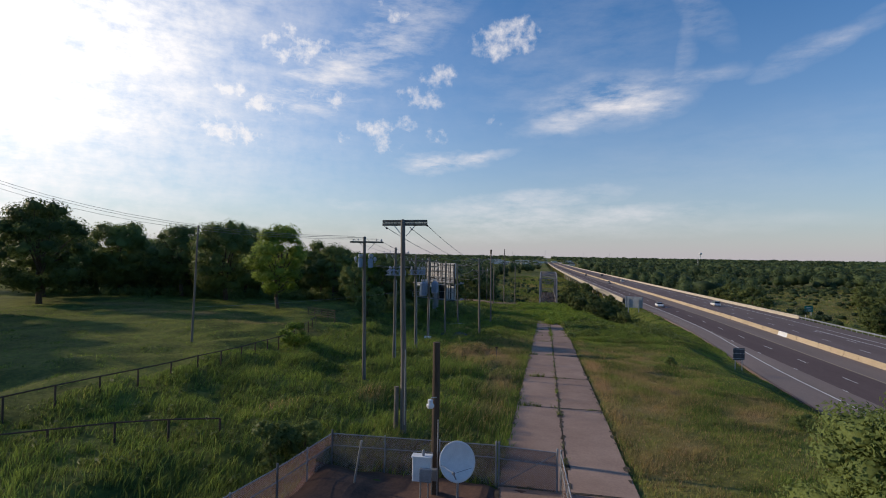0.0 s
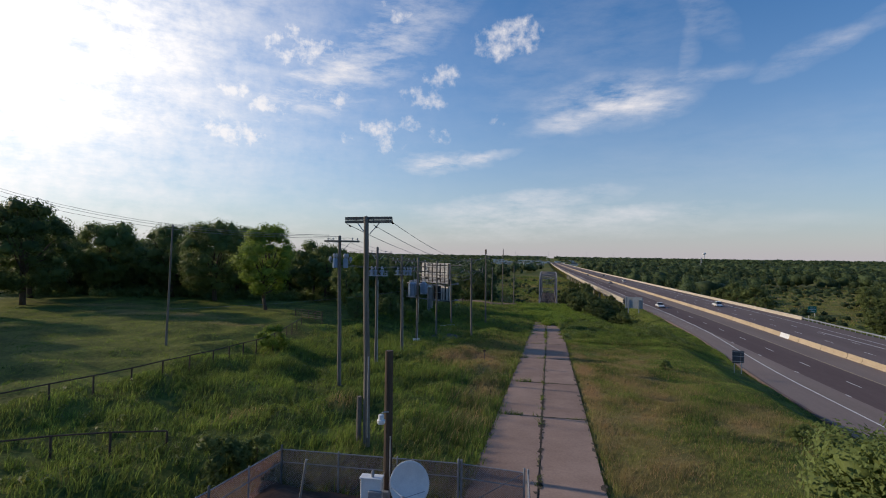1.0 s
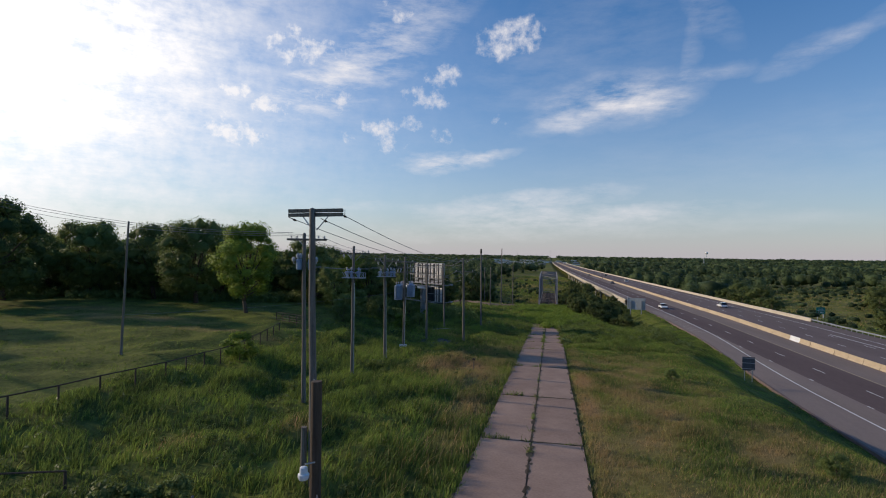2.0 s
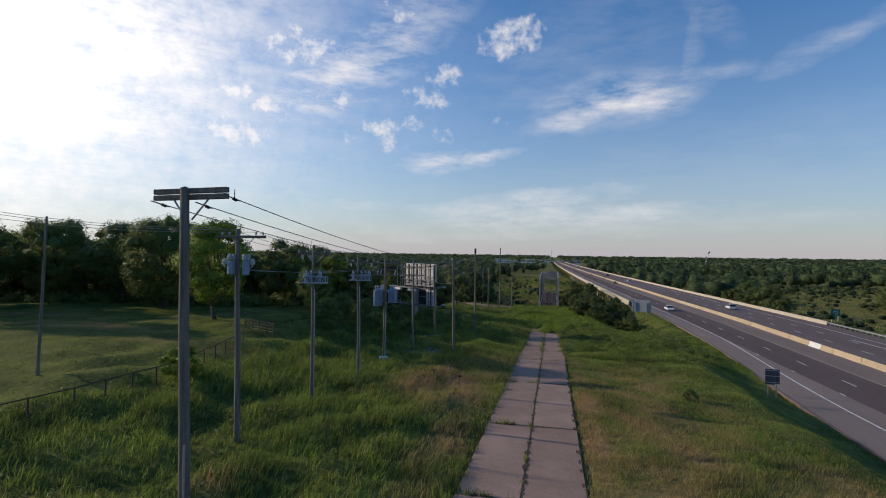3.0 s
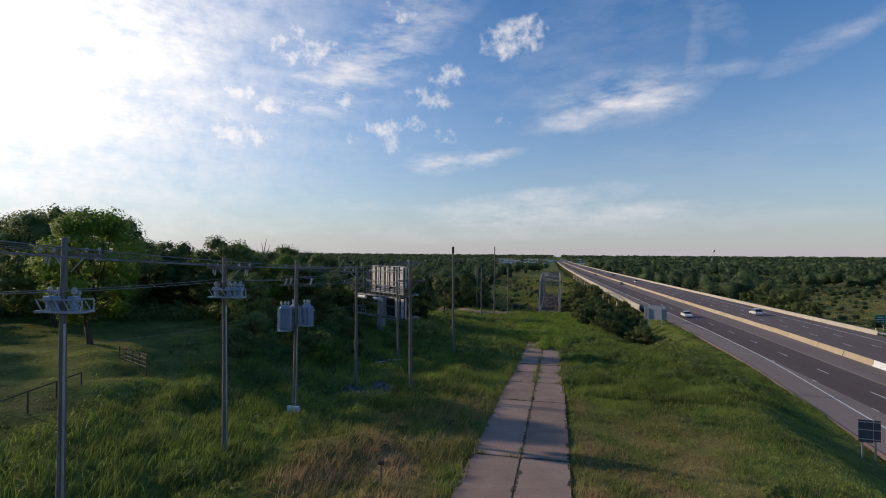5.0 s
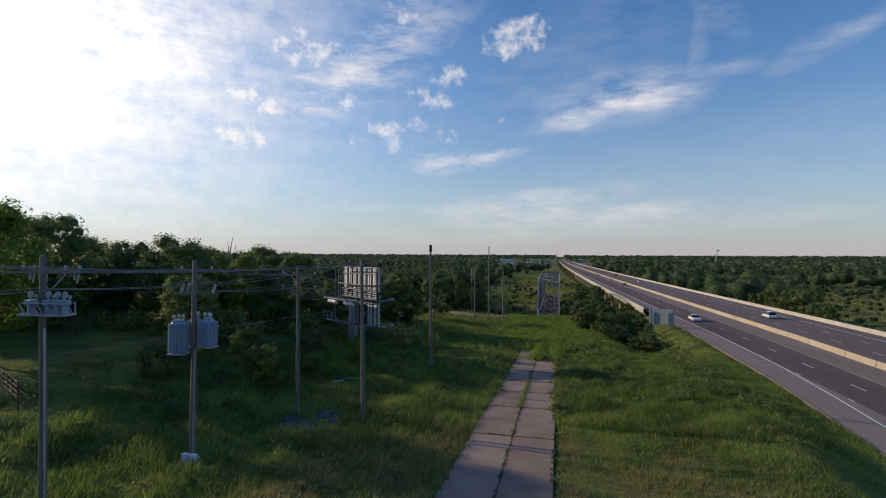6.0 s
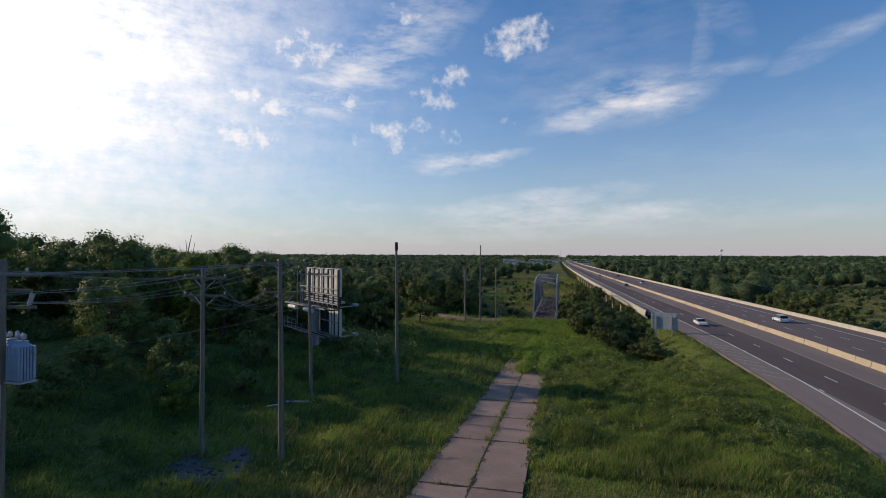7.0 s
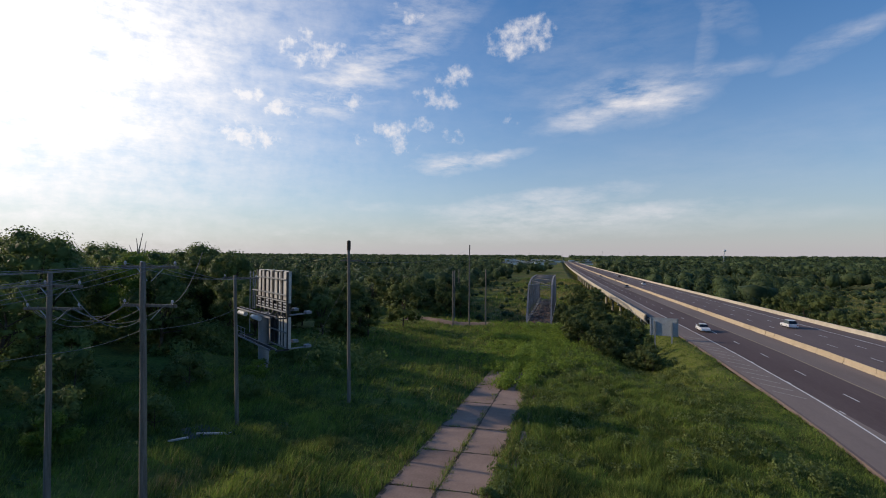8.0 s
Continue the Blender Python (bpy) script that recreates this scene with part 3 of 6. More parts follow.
    # gore stripes on the far carriageway
    ribbon("edge_line", lambda y: 58.4 - 0.02 * (y - 60), lambda y: 58.65 - 0.02 * (y - 60), z, 60, 128, M_PAINT, parent=lines)

    prof = [(-0.30, 0.0), (-0.30, 0.08), (-0.13, 0.33), (-0.08, 0.84), (-0.06, 0.86), (0.06, 0.86), (0.08, 0.84), (0.13, 0.33), (0.30, 0.08), (0.30, 0.0)]
    barrier = thing("median_barrier", pose(0, 0, 0), "tan concrete median barrier of cast segments", "barrier", kind="structure")
    b = bmesh.new()
    ends = [[b.verts.new((px, yy, pz)) for px, pz in prof] for yy in (-1.91, 1.91)]
    for i in range(len(prof)):
        j = (i + 1) % len(prof)
        b.faces.new((ends[0][i], ends[0][j], ends[1][j], ends[1][i]))
    b.faces.new(ends[0][::-1])
    b.faces.new(ends[1])
    bmesh.ops.recalc_face_normals(b, faces=b.faces)
    first = part("barrier_segment", b, M_BARRIER, barrier)
    rnd = random.Random(4)
    for k in range(100):
        y = 18.9 + 3.88 * k
        m = pose(45.75 + float(curve_x(y)) + rnd.uniform(-.03, .03), y, FW_Z + 0.004, 0, rnd.uniform(-.5, .5), math.degrees(math.atan2(28 / 900 * math.exp(-(max(y, 150) - 150) / 900), 1)) if y > 150 else 0)
        if k == 0:
            first.matrix_local = m
            continue
        o = share("barrier_segment", first, m, barrier)
        if k == 25:
            o.data = o.data.copy()
            o.data.materials[0] = M_PALE
            tagged(o, "whitewashed barrier segment")
    extrude_profile("barrier_rest", [(px, FW_Z + pz + 0.004) for px, pz in prof], 410, Y1, 45.75, M_BARRIER, parent=barrier)
    extrude_profile("barrier_rest", [(px, FW_Z + pz + 0.004) for px, pz in prof], Y0, 16.9, 45.75, M_BARRIER, parent=barrier)
    # parapets
    pp = [(-0.2, -0.75), (-0.2, 0.86), (0.16, 0.86), (0.2, 0.30), (0.28, 0.0), (0.28, -0.75)]
    left = extrude_profile("parapet", [(px - 0.2, FW_Z + pz) for px, pz in pp], DECK, Y1, 28.2, M_PARAPET)
    tagged(left, "pale concrete parapet along the bridge edge", "parapet", kind="structure")
    right = extrude_profile("parapet", [(-px + 0.2, FW_Z + pz) for px, pz in pp[::-1]], 152, Y1, 64.2, M_PARAPET)
    tagged(right, "weathered concrete parapet beside the far lanes", "parapet", kind="structure")
    girder = extrude_profile("bridge_girder", [(0, FW_Z - 0.35), (36.4, FW_Z - 0.35), (36.0, FW_Z - 1.5), (0.5, FW_Z - 1.5)], DECK, Y1, 28.0, M_STEEL)
    tagged(girder, "shaded girders under the highway bridge deck", "bridge girder", kind="structure")
    for k in range(16):
        y = DECK + 12 + 24.0 * k
        pr = thing("bridge_pier", pose(float(curve_x(y)), y, 0), "concrete bridge pier of round columns and a cap", "bridge pier", "piers under the highway bridge")
        b = bmesh.new()
        box(b, 28.6, 64.0, -0.6, 0.6, FW_Z - 2.5, FW_Z - 1.5)
        part("pier_cap", b, M_PARAPET, pr)
        for x in (29.8, 36.0, 43.0, 49.0, 56.0, 62.6):
            b = bmesh.new()
            rod(b, (x, 0, -14), (x, 0, FW_Z - 2.5), 0.5, sides=12)
            part("column", b, M_PARAPET, pr, smooth=False)
    # steel guard rail before the far parapet
    gr = thing("guard_rail", pose(0, 0, 0), "galvanised steel guard rail on short posts", "guard rail", kind="structure")
    w = [(0.0, 0.42), (-0.05, 0.47), (0.0, 0.53), (0.0, 0.58), (-0.05, 0.64), (0.0, 0.70), (0.03, 0.70), (-0.02, 0.64), (0.03, 0.58), (0.03, 0.53), (-0.02, 0.47), (0.03, 0.42)]
    extrude_profile("rail", [(px, FW_Z + pz) for px, pz in w], 40, 152, 64.3, M_GALV, parent=gr)
    b = bmesh.new()
    box(b, -0.05, 0.05, -0.08, 0.08, -0.4, 0.72)
    p0 = part("post", b, M_GALV, gr)
    p0.matrix_local = pose(64.42, 41, FW_Z)
    for k in range(1, 56):
        share("post", p0, pose(64.42, 41 + 2.0 * k, FW_Z), gr)


build_highway()

# ---- the old road ----
JOINTS = (-30, -17, -4.5, 8, 16, 24, 38.75, 50.7, 65.55, 80.4, 88.7, 95.5, 101.7, 110.8, 120, 130.5)


def build_old_road():
    road = thing("old_road", pose(0, 0, 0), "abandoned two-lane concrete road with weedy joints", "road", kind="structure")
    rnd = random.Random(7)
    for side in (0, 1):
        for k, (a, c) in enumerate(zip(JOINTS, JOINTS[1:])):
            b = bmesh.new()
            gap = rnd.uniform(0.05, 0.12)
            x0, x1 = (-2.82, 0.035) if side == 0 else (0.135, 2.92)
            ys = np.linspace(a + gap, c - gap, 5)
            top, tilt = [], rnd.uniform(-0.006, 0.006)
            lift = rnd.uniform(-0.005, 0.005)
            for y in ys:
                z = float(road_z(y)) + 0.05 + lift
                j = [rnd.uniform(-0.03, 0.03) for _ in range(2)]
                top.append([b.verts.new((x0 + j[0], y, z - tilt)), b.verts.new(((x0 + x1) / 2, y, z + 0.01)), b.verts.new((x1 + j[1], y, z + tilt))])
            low = [[b.verts.new((v.co.x, v.co.y, v.co.z - 0.25)) for v in r] for r in top]
            for r, s, rl, sl in zip(top, top[1:], low, low[1:]):
                for i in (0, 1):
                    b.faces.new((r[i], r[i + 1], s[i + 1], s[i]))
                b.faces.new((rl[0], r[0], s[0], sl[0]))
                b.faces.new((r[2], rl[2], sl[2], s[2]))
            for r, rl, fl in ((top[0], low[0], 1), (top[-1], low[-1], -1)):
                for i in (0, 1):
                    q = (rl[i], rl[i + 1], r[i + 1], r[i])
                    b.faces.new(q[::fl])
            part("slab", b, M_SLAB, road)
    b = bmesh.new()
    for a, c in zip(JOINTS, JOINTS[1:]):
        for x0, x1 in ((-2.6, 2.7),):
            q = [b.verts.new((x, y, float(road_z(y)) + 0.028)) for x, y in ((x0, a), (x1, a), (x1, c), (x0, c))]
            b.faces.new(q)
    part("joint_bed", b, M_CRACK, road, "dark soil in the joints")
    b = bmesh.new()

    def spill(x, y, rx, ry):
        n = 7
        ring = []
        for k in range(n):
            a, w = 2 * math.pi * k / n, rnd.uniform(0.5, 1.2)
            px, py = x + rx * w * math.cos(a), y + ry * w * math.sin(a)
            ring.append(b.verts.new((px, py, float(road_z(py)) + 0.066)))
        b.faces.new(ring)

    for j in JOINTS[1:-1]:
        for _ in range(16):
            x = rnd.uniform(-2.6, 2.7)
            if math.sin(x * 2.3 + j) > -0.5:
                spill(x, j + rnd.gauss(0, 0.05), rnd.uniform(0.1, 0.4), rnd.uniform(0.06, 0.17))
    for _ in range(260):
        y = rnd.uniform(12, 123)
        spill(0.085 + rnd.gauss(0, 0.05), y, rnd.uniform(0.05, 0.15), rnd.uniform(0.1, 0.45))
    for _ in range(150):
        y = rnd.uniform(12, 123)
        spill(rnd.choice((-2.78, 2.86)) + rnd.gauss(0, 0.04), y, rnd.uniform(0.05, 0.16), rnd.uniform(0.1, 0.5))
    for _ in range(90):
        y = rnd.uniform(84, 123)
        spill(rnd.choice((-2.74, 2.8)) + rnd.gauss(0, 0.06), y, rnd.uniform(0.05, 0.2), rnd.uniform(0.15, 0.6))
    tagged(part("spilt_soil", b, M_CRACK, road, "ragged dark soil along the joints"), kind="stuff")

    # broken edging beside the far slabs
    y = 93.0
    while y < 120:
        n = rnd.uniform(1.4, 3.2)
        b = bmesh.new()
        jig = [rnd.uniform(-0.06, 0.06) for _ in range(4)]
        top = [b.verts.new((px, py, float(land(px, py)) + 0.07)) for px, py in ((3.66 + jig[0], y), (4.14 + jig[1], y + jig[2]), (4.12 + jig[2], y + n), (3.68 + jig[3], y + n + jig[0]))]
        low = [b.verts.new(v.co - Vector((0, 0, 0.22))) for v in top]
        b.faces.new(top)
        for i in range(4):
            b.faces.new((low[i], low[(i + 1) % 4], top[(i + 1) % 4], top[i]))
        part("edging", b, M_SLAB, road, "broken concrete edging in the grass")
        y += n + rnd.uniform(0.1, 0.9)


build_old_road()


# ---- poles ----
def insulator(bm, at, s=1.0):
    lathe(bm, [(0.02 * s, 0), (0.025 * s, 0.07 * s), (0.075 * s, 0.08 * s), (0.06 * s, 0.11 * s), (0.075 * s, 0.13 * s), (0.066 * s, 0.19 * s), (0.04 * s, 0.235 * s), (0.01 * s, 0.25 * s)], 9, Matrix.Translation(at))


def pole_base(name, x, y, z0, z1, r, label, mat, lean=(0, 0), turn=0.0, group="roadside poles"):
    t = thing(name, pose(x, y, z0, 0, 0, turn), label, "utility pole", group)
    b = bmesh.new()
    h = z1 - z0
    n = 6
    pts = [Vector((lean[0] * i / n + 0.015 * math.sin(i * 1.7 + x), lean[1] * i / n, h * i / n - (0.4 if i == 0 else 0))) for i in range(n + 1)]
    sides = 12
    rings = []
    for i, p in enumerate(pts):
        rr = r * (1.12 - 0.34 * i / n)
        rings.append([b.verts.new(p + Vector((rr * math.cos(2 * math.pi * k / sides), rr * math.sin(2 * math.pi * k / sides), 0))) for k in range(sides)])
    for p, q in zip(rings, rings[1:]):
        for k in range(sides):
            b.faces.new((p[k], p[(k + 1) % sides], q[(k + 1) % sides], q[k]))
    tip = b.verts.new(pts[-1] + Vector((0, 0, 0.05)))
    for k in range(sides):
        b.faces.new((rings[-1][k], rings[-1][(k + 1) % sides], tip))
    part("pole", b, mat, t, smooth=True)
    return t


def crossarm(t, z, length, off=0.0, mat=None, brace=True, pins=(), double=False, cx=0.0, sec=(0.1, 0.13)):
    for s in ((-1, 1) if double else (1,)):
        b = bmesh.new()
        y = s * (0.19 if double else 0.17) + off
        box(b, cx - length / 2, cx + length / 2, y - sec[0] / 2, y + sec[0] / 2, z - sec[1] / 2, z + sec[1] / 2, bevel=0.012)
        part("crossarm", b, mat or M_WOOD, t)
    if brace:
        for s in (-1, 1):
            b = bmesh.new()
            bar(b, (cx + s * 0.1, 0.14 + off, z - 0.62), (cx + s * length * 0.24, 0.2 + off, z - 0.05), 0.045, 0.03)
            part("brace", b, M_GALV, t)
    for px in pins:
        b = bmesh.new()
        insulator(b, (px, 0.17 + off, z + sec[1] / 2), 0.8)
        part("insulator", b, M_PORCELAIN, t)


def can(t, at, r, h, m_body=None, name="transformer"):
    """A round pole transformer with a domed lid and bushings."""
    b = bmesh.new()
    x, y, z = at
    lathe(b, [(r * 0.9, 0), (r, 0.03), (r, h), (r * 1.06, h + 0.02), (r * 1.06, h + 0.06), (r * 0.7, h + 0.13), (r * 0.15, h + 0.16)], 16, Matrix.Translation((x, y, z)))
    c = part(name, b, m_body or M_CAN, t, "pale grey-blue steel transformer")
    for k, a in enumerate((0.6, 2.4, 4.4)):
        b = bmesh.new()
        insulator(b, (x + r * 0.6 * math.cos(a), y + r * 0.6 * math.sin(a), z + h + 0.08), 1.7)
        part("bushing", b, M_PORCELAIN, c)
    b = bmesh.new()
    box(b, x * 0.35 - 0.05, x * 0.75 + 0.05, y * 0.35 - 0.05, y * 0.75 + 0.05, z + h * 0.7, z + h * 0.8)
    part("bracket", b, M_GALV, c)
    return c


def fin_can(t, at, w, d, h, turn):
    """A ribbed transformer tank with cooling fins."""
    x, y, z = at
    m = pose(x, y, z, 0, 0, turn)
    b = bmesh.new()
    box(b, -w / 2 + 0.06, w / 2 - 0.06, -d / 2 + 0.06, d / 2 - 0.06, 0.0, h, m, bevel=0.13)
    c = part("transformer", b, M_CAN, t, "ribbed pale blue steel transformer")
    n = 7
    for k in range(n):
        b = bmesh.new()
        u = -w / 2 + 0.07 + (w - 0.14) * k / (n - 1)
        for s in (-1, 1):
            box(b, u - 0.03, u + 0.03, min(s * d / 2 - s * 0.08, s * d / 2 + s * 0.02), max(s * d / 2 - s * 0.08, s * d / 2 + s * 0.02), 0.06, h - 0.14, m, bevel=0.02)
        part("cooling_fin", b, M_CAN, c)
    for s in (-1, 1):
        b = bmesh.new()
        for k in range(5):
            v = -d / 2 + 0.1 + (d - 0.2) * k / 4
            box(b, min(s * w / 2 - s * 0.08, s * w / 2 + s * 0.02), max(s * w / 2 - s * 0.08, s * w / 2 + s * 0.02), v - 0.03, v + 0.03, 0.06, h - 0.14, m, bevel=0.02)
        part("cooling_fin", b, M_CAN, c)
    b = bmesh.new()
    box(b, -w / 2 - 0.02, w / 2 + 0.02, -d / 2 - 0.02, d / 2 + 0.02, -0.05, 0.02, m)
    part("tank_base", b, M_RACK, c)
    b = bmesh.new()
    box(b, -w / 2 + 0.16, w / 2 - 0.16, -d / 2 + 0.16, d / 2 - 0.16, h - 0.02, h + 0.06, m, bevel=0.03)
    part("lid", b, M_CAN, c)
    for u, v in ((-0.22, 0), (0.0, 0.05), (0.22, -0.04)):
        b = bmesh.new()
        p = m @ Vector((u * w * 1.3, v, h + 0.05))
        insulator(b, p, 1.2)
        part("bushing", b, M_PORCELAIN, c)
    return c


def rack(t, z, w, units):
    """A steel platform on the pole with cutouts and switchgear standing on it."""
    b = bmesh.new()
    for s in (-1, 1):
        box(b, -w / 2, w / 2, s * 0.26 - 0.03, s * 0.26 + 0.03, z - 0.04, z + 0.04)
        box(b, -w / 2 + 0.15, w / 2, s * 0.26 - 0.02, s * 0.26 + 0.02, z + 0.42, z + 0.46)
    for k in range(6):
        x = -w / 2 + w * k / 5
        box(b, x - 0.03, x + 0.03, -0.29, 0.29, z - 0.03, z + 0.03)
    r = part("platform", b, M_RACK, t, "dull white painted steel platform")
    for k in range(5):
        b = bmesh.new()
        x = -w / 2 + 0.2 + (w - 0.4) * k / 4
        bar(b, (x - 0.18, -0.26, z + 0.44), (x + 0.1, -0.26, z), 0.035, 0.03)
        part("strut", b, M_RACK, r)
        b = bmesh.new()
        bar(b, (x - 0.18, 0.26, z + 0.44), (x + 0.1, 0.26, z), 0.035, 0.03)
        part("strut", b, M_RACK, r)
    for s in (-1, 1):
        b = bmesh.new()
        bar(b, (w / 2, s * 0.26, z), (w / 2, s * 0.26, z + 0.46), 0.04, 0.04)
        part("end_post", b, M_RACK, r)
    for k, x in enumerate(units):
        b = bmesh.new()
        box(b, x - 0.15, x + 0.15, -0.2, 0.12, z + 0.34, z + 0.56, bevel=0.035)
        box(b, x - 0.09, x + 0.09, -0.14, 0.08, z + 0.02, z + 0.34, bevel=0.02)
        rod(b, (x + 0.1, -0.22, z + 0.1), (x + 0.1, -0.22, z + 0.32), 0.045, sides=8)
        u = part("regulator", b, M_CAN, t, "pale blue-grey switchgear box")
        b = bmesh.new()
        insulator(b, (x, -0.05, z + 0.55), 1.35)
        insulator(b, (x + 0.11, 0.06, z + 0.55), 0.8)
        part("bushing", b, M_PORCELAIN, u)


def cutouts(t, z, xs):
    """Fuse cutouts that hang under a crossarm."""
    for k, x in enumerate(xs):
        b = bmesh.new()
        rod(b, (x, 0.22, z - 0.06), (x - 0.03, 0.24, z - 0.3), 0.045, 0.04, 8)
        rod(b, (x + 0.09, 0.3, z - 0.1), (x + 0.02, 0.32, z - 0.42), 0.03, 0.03, 8)
        part("cutout", b, M_PORCELAIN, t)


def wire(a, b, sag=0.3, r=0.012, name="power_line", label="sagging dark overhead wire between poles"):
    a, b = Vector(a), Vector(b)
    cu = bpy.data.curves.new(name, "CURVE")
    cu.dimensions, cu.bevel_depth, cu.bevel_resolution = "3D", r, 1
    sp = cu.splines.new("POLY")
    n = 14
    sp.points.add(n)
    for i in range(n + 1):
        k = i / n
        p = a.lerp(b, k) - Vector((0, 0, sag * 4 * k * (1 - k)))
        sp.points[i].co = (*p, 1)
    cu.materials.append(M_WIRE)
    o = new(name, cu)
    tagged(o, label, "power line", "overhead wires")
    return o


GREY = "weathered grey wooden utility pole"
p1 = pole_base("utility_pole", -8.2, 28.2, -0.2, 10.62, 0.15, GREY + " with a bare double crossarm", M_WOOD, (-0.27, 0.0), -7)
crossarm(p1, 10.76, 2.55, sec=(0.13, 0.145), brace=False, cx=-0.23)
crossarm(p1, 10.59, 2.55, sec=(0.13, 0.145), cx=-0.23)
b = bmesh.new()
rod(b, (-0.42, -0.05, -0.5), (-0.42, -0.05, 2.0), 0.13, 0.12, 10)
part("stub_post", b, M_WOOD, p1)
b = bmesh.new()
rod(b, (0.12, -0.2, 0.1), (0.10, -0.19, 4.0), 0.03, sides=6)
part("conduit", b, M_GALV, p1)

p2 = pole_base("utility_pole", -14.9, 40.45, -1.0, 10.15, 0.145, GREY + " with two hanging transformers", M_WOOD, (-0.2, 0), 5)
crossarm(p2, 9.75 + 1, 2.6, pins=(-1.15, -0.75, 0.75, 1.15), double=True)
for x in (-0.46, 0.36):
    can(p2, (x, -0.12, 8.75), 0.185, 0.58, M_CAN)
for x in (-0.85, 0.72):
    b = bmesh.new()
    insulator(b, (x, -0.1, 9.15), 1.8)
    bar(b, (x, -0.1, 9.15), (x * 0.2, 0, 8.95), 0.03, 0.03)
    part("cutout", b, M_PORCELAIN, p2)
p3 = pole_base("utility_pole", -15.25, 49.7, -1.5, 9.5, 0.14, GREY + " with a crossarm and a white platform", M_WOOD, (-0.05, 0), 6)
crossarm(p3, 10.4, 2.6, pins=(-1.2, -0.6, 0.7, 1.2))
rack(p3, 8.35, 1.85, (-0.56, -0.18, 0.42))
cutouts(p3, 10.4, (-1.0, -0.4))
p4 = pole_base("utility_pole", -15.65, 59.6, -2.0, 8.8, 0.14, GREY + " with a crossarm and a laden platform", M_WOOD, (-0.2, 0), 6)
crossarm(p4, 10.2, 2.6, pins=(-1.2, -0.7, 0.6, 1.2))
rack(p4, 8.6, 1.9, (-0.62, 0.12, 0.5, 0.8))
cutouts(p4, 10.2, (-0.95, -0.4, 0.95))
for pp, hh, lean in ((p3, 7.9, -0.05), (p4, 8.1, -0.17)):
    b = bmesh.new()
    rod(b, (0.15, -0.1, 0.2), (0.12 + lean * hh / 10.8, -0.08, hh), 0.045, 0.04, 7)
    part("conduit", b, M_GALV, pp)
p5 = pole_base("utility_pole", -16.2, 68.3, -3.2, 8.55, 0.16, GREY + " with three ribbed transformers", M_WOOD, (0.0, 0), 4)
crossarm(p5, 11.2, 2.7, pins=(-0.9, 0.9), brace=False)
crossarm(p5, 9.95, 2.7, pins=(-0.9, 1.0), brace=False)
fin_can(p5, (-0.70, -0.3, 6.75), 0.88, 0.66, 1.75, 12)
fin_can(p5, (-0.45, 0.75, 6.95), 0.7, 0.6, 1.6, 80)
fin_can(p5, (0.78, 0.1, 7.1), 0.78, 0.62, 1.5, -10)
for x in (-0.95, 0.95, -0.6):
    b = bmesh.new()
    rod(b, (x, 0.2, 9.95), (x + 0.12, 0.22, 10.5), 0.06, 0.05, 8)
    rod(b, (x + 0.02, 0.28, 10.02), (x + 0.16, 0.3, 10.44), 0.03, 0.03, 8)
    part("cutout", b, M_PORCELAIN, p5)
b = bmesh.new()
box(b, -1.1, 1.15, 0.1, 0.2, 10.55, 10.65)
part("crossarm", b, M_WOOD, p5)
b = bmesh.new()
box(b, -1.3, 1.35, 0.12, 0.2, 8.15, 8.27)
part("hanger", b, M_GALV, p5)
b = bmesh.new()
box(b, -0.45, -0.03, -0.36, -0.14, 0.72, 1.36, bevel=0.02)
part("meter_box", b, M_PALE, p5, "pale grey steel switch box")
b = bmesh.new()
box(b, 0.03, 0.42, -0.4, -0.14, 0.8, 1.36, bevel=0.02)
part("meter_box", b, M_PALE, p5, "pale grey steel switch box")
b = bmesh.new()
box(b, -0.5, 0.5, -0.14, -0.08, 0.95, 1.2)
part("bracket", b, M_GALV, p5)
b = bmesh.new()
rod(b, (0.12, -0.2, 1.3), (0.2, -0.2, 7.0), 0.035, sides=6)
part("conduit", b, M_GALV, p5)
q1 = pole_base("utility_pole", -10.8, 79.6, -3.6, 8.55, 0.155, GREY + " with two braced crossarms", M_WOOD, (-0.2, 0), 6)
crossarm(q1, 11.95, 2.7, pins=(-1.2, -0.4, 1.2))
crossarm(q1, 10.25, 2.6, pins=(-1.2, 1.1))
q2 = pole_base("utility_pole", -16.16, 79.65, -3.5, 8.0, 0.14, GREY + " with two short crossarms", M_WOOD, (-0.05, 0), 14)
crossarm(q2, 10.9, 2.7, pins=(-1.2, -0.4, 1.2))
crossarm(q2, 9.85, 2.7, pins=(-1.2, 1.2))
q3 = pole_base("utility_pole", -16.6, 94.3, -4.4, 7.4, 0.14, GREY + " with one long crossarm", M_WOOD, (-0.35, 0), 2)
crossarm(q3, 11.6, 3.0, brace=False, pins=(-1.3, 1.3))
pA = pole_base("utility_pole", -11.56, 103.0, -4.6, 10.2, 0.15, "tall weathered grey wooden pole with a dark top", M_WOOD, (-0.15, 0))
crossarm(pA, 13.1, 2.0, brace=False)
b = bmesh.new()
lathe(b, [(0.15, 14.0), (0.17, 14.05), (0.17, 14.8), (0.1, 14.88)], 10, Matrix.Translation((-0.14, 0, 0)))
part("pole_cap", b, M_DARKWOOD, pA)
for (x, y, z1) in ((-15.35, 181.6, 11.8), (-11.6, 183, 6.0), (-18.6, 178, 5.5), (-24, 205, 5.0), (-30, 240, 4.5)):
    t = pole_base("utility_pole", x, y, float(land(x, y)) - 0.2, z1, 0.17, "plain dark wooden pole far off in the meadow", M_WOOD)
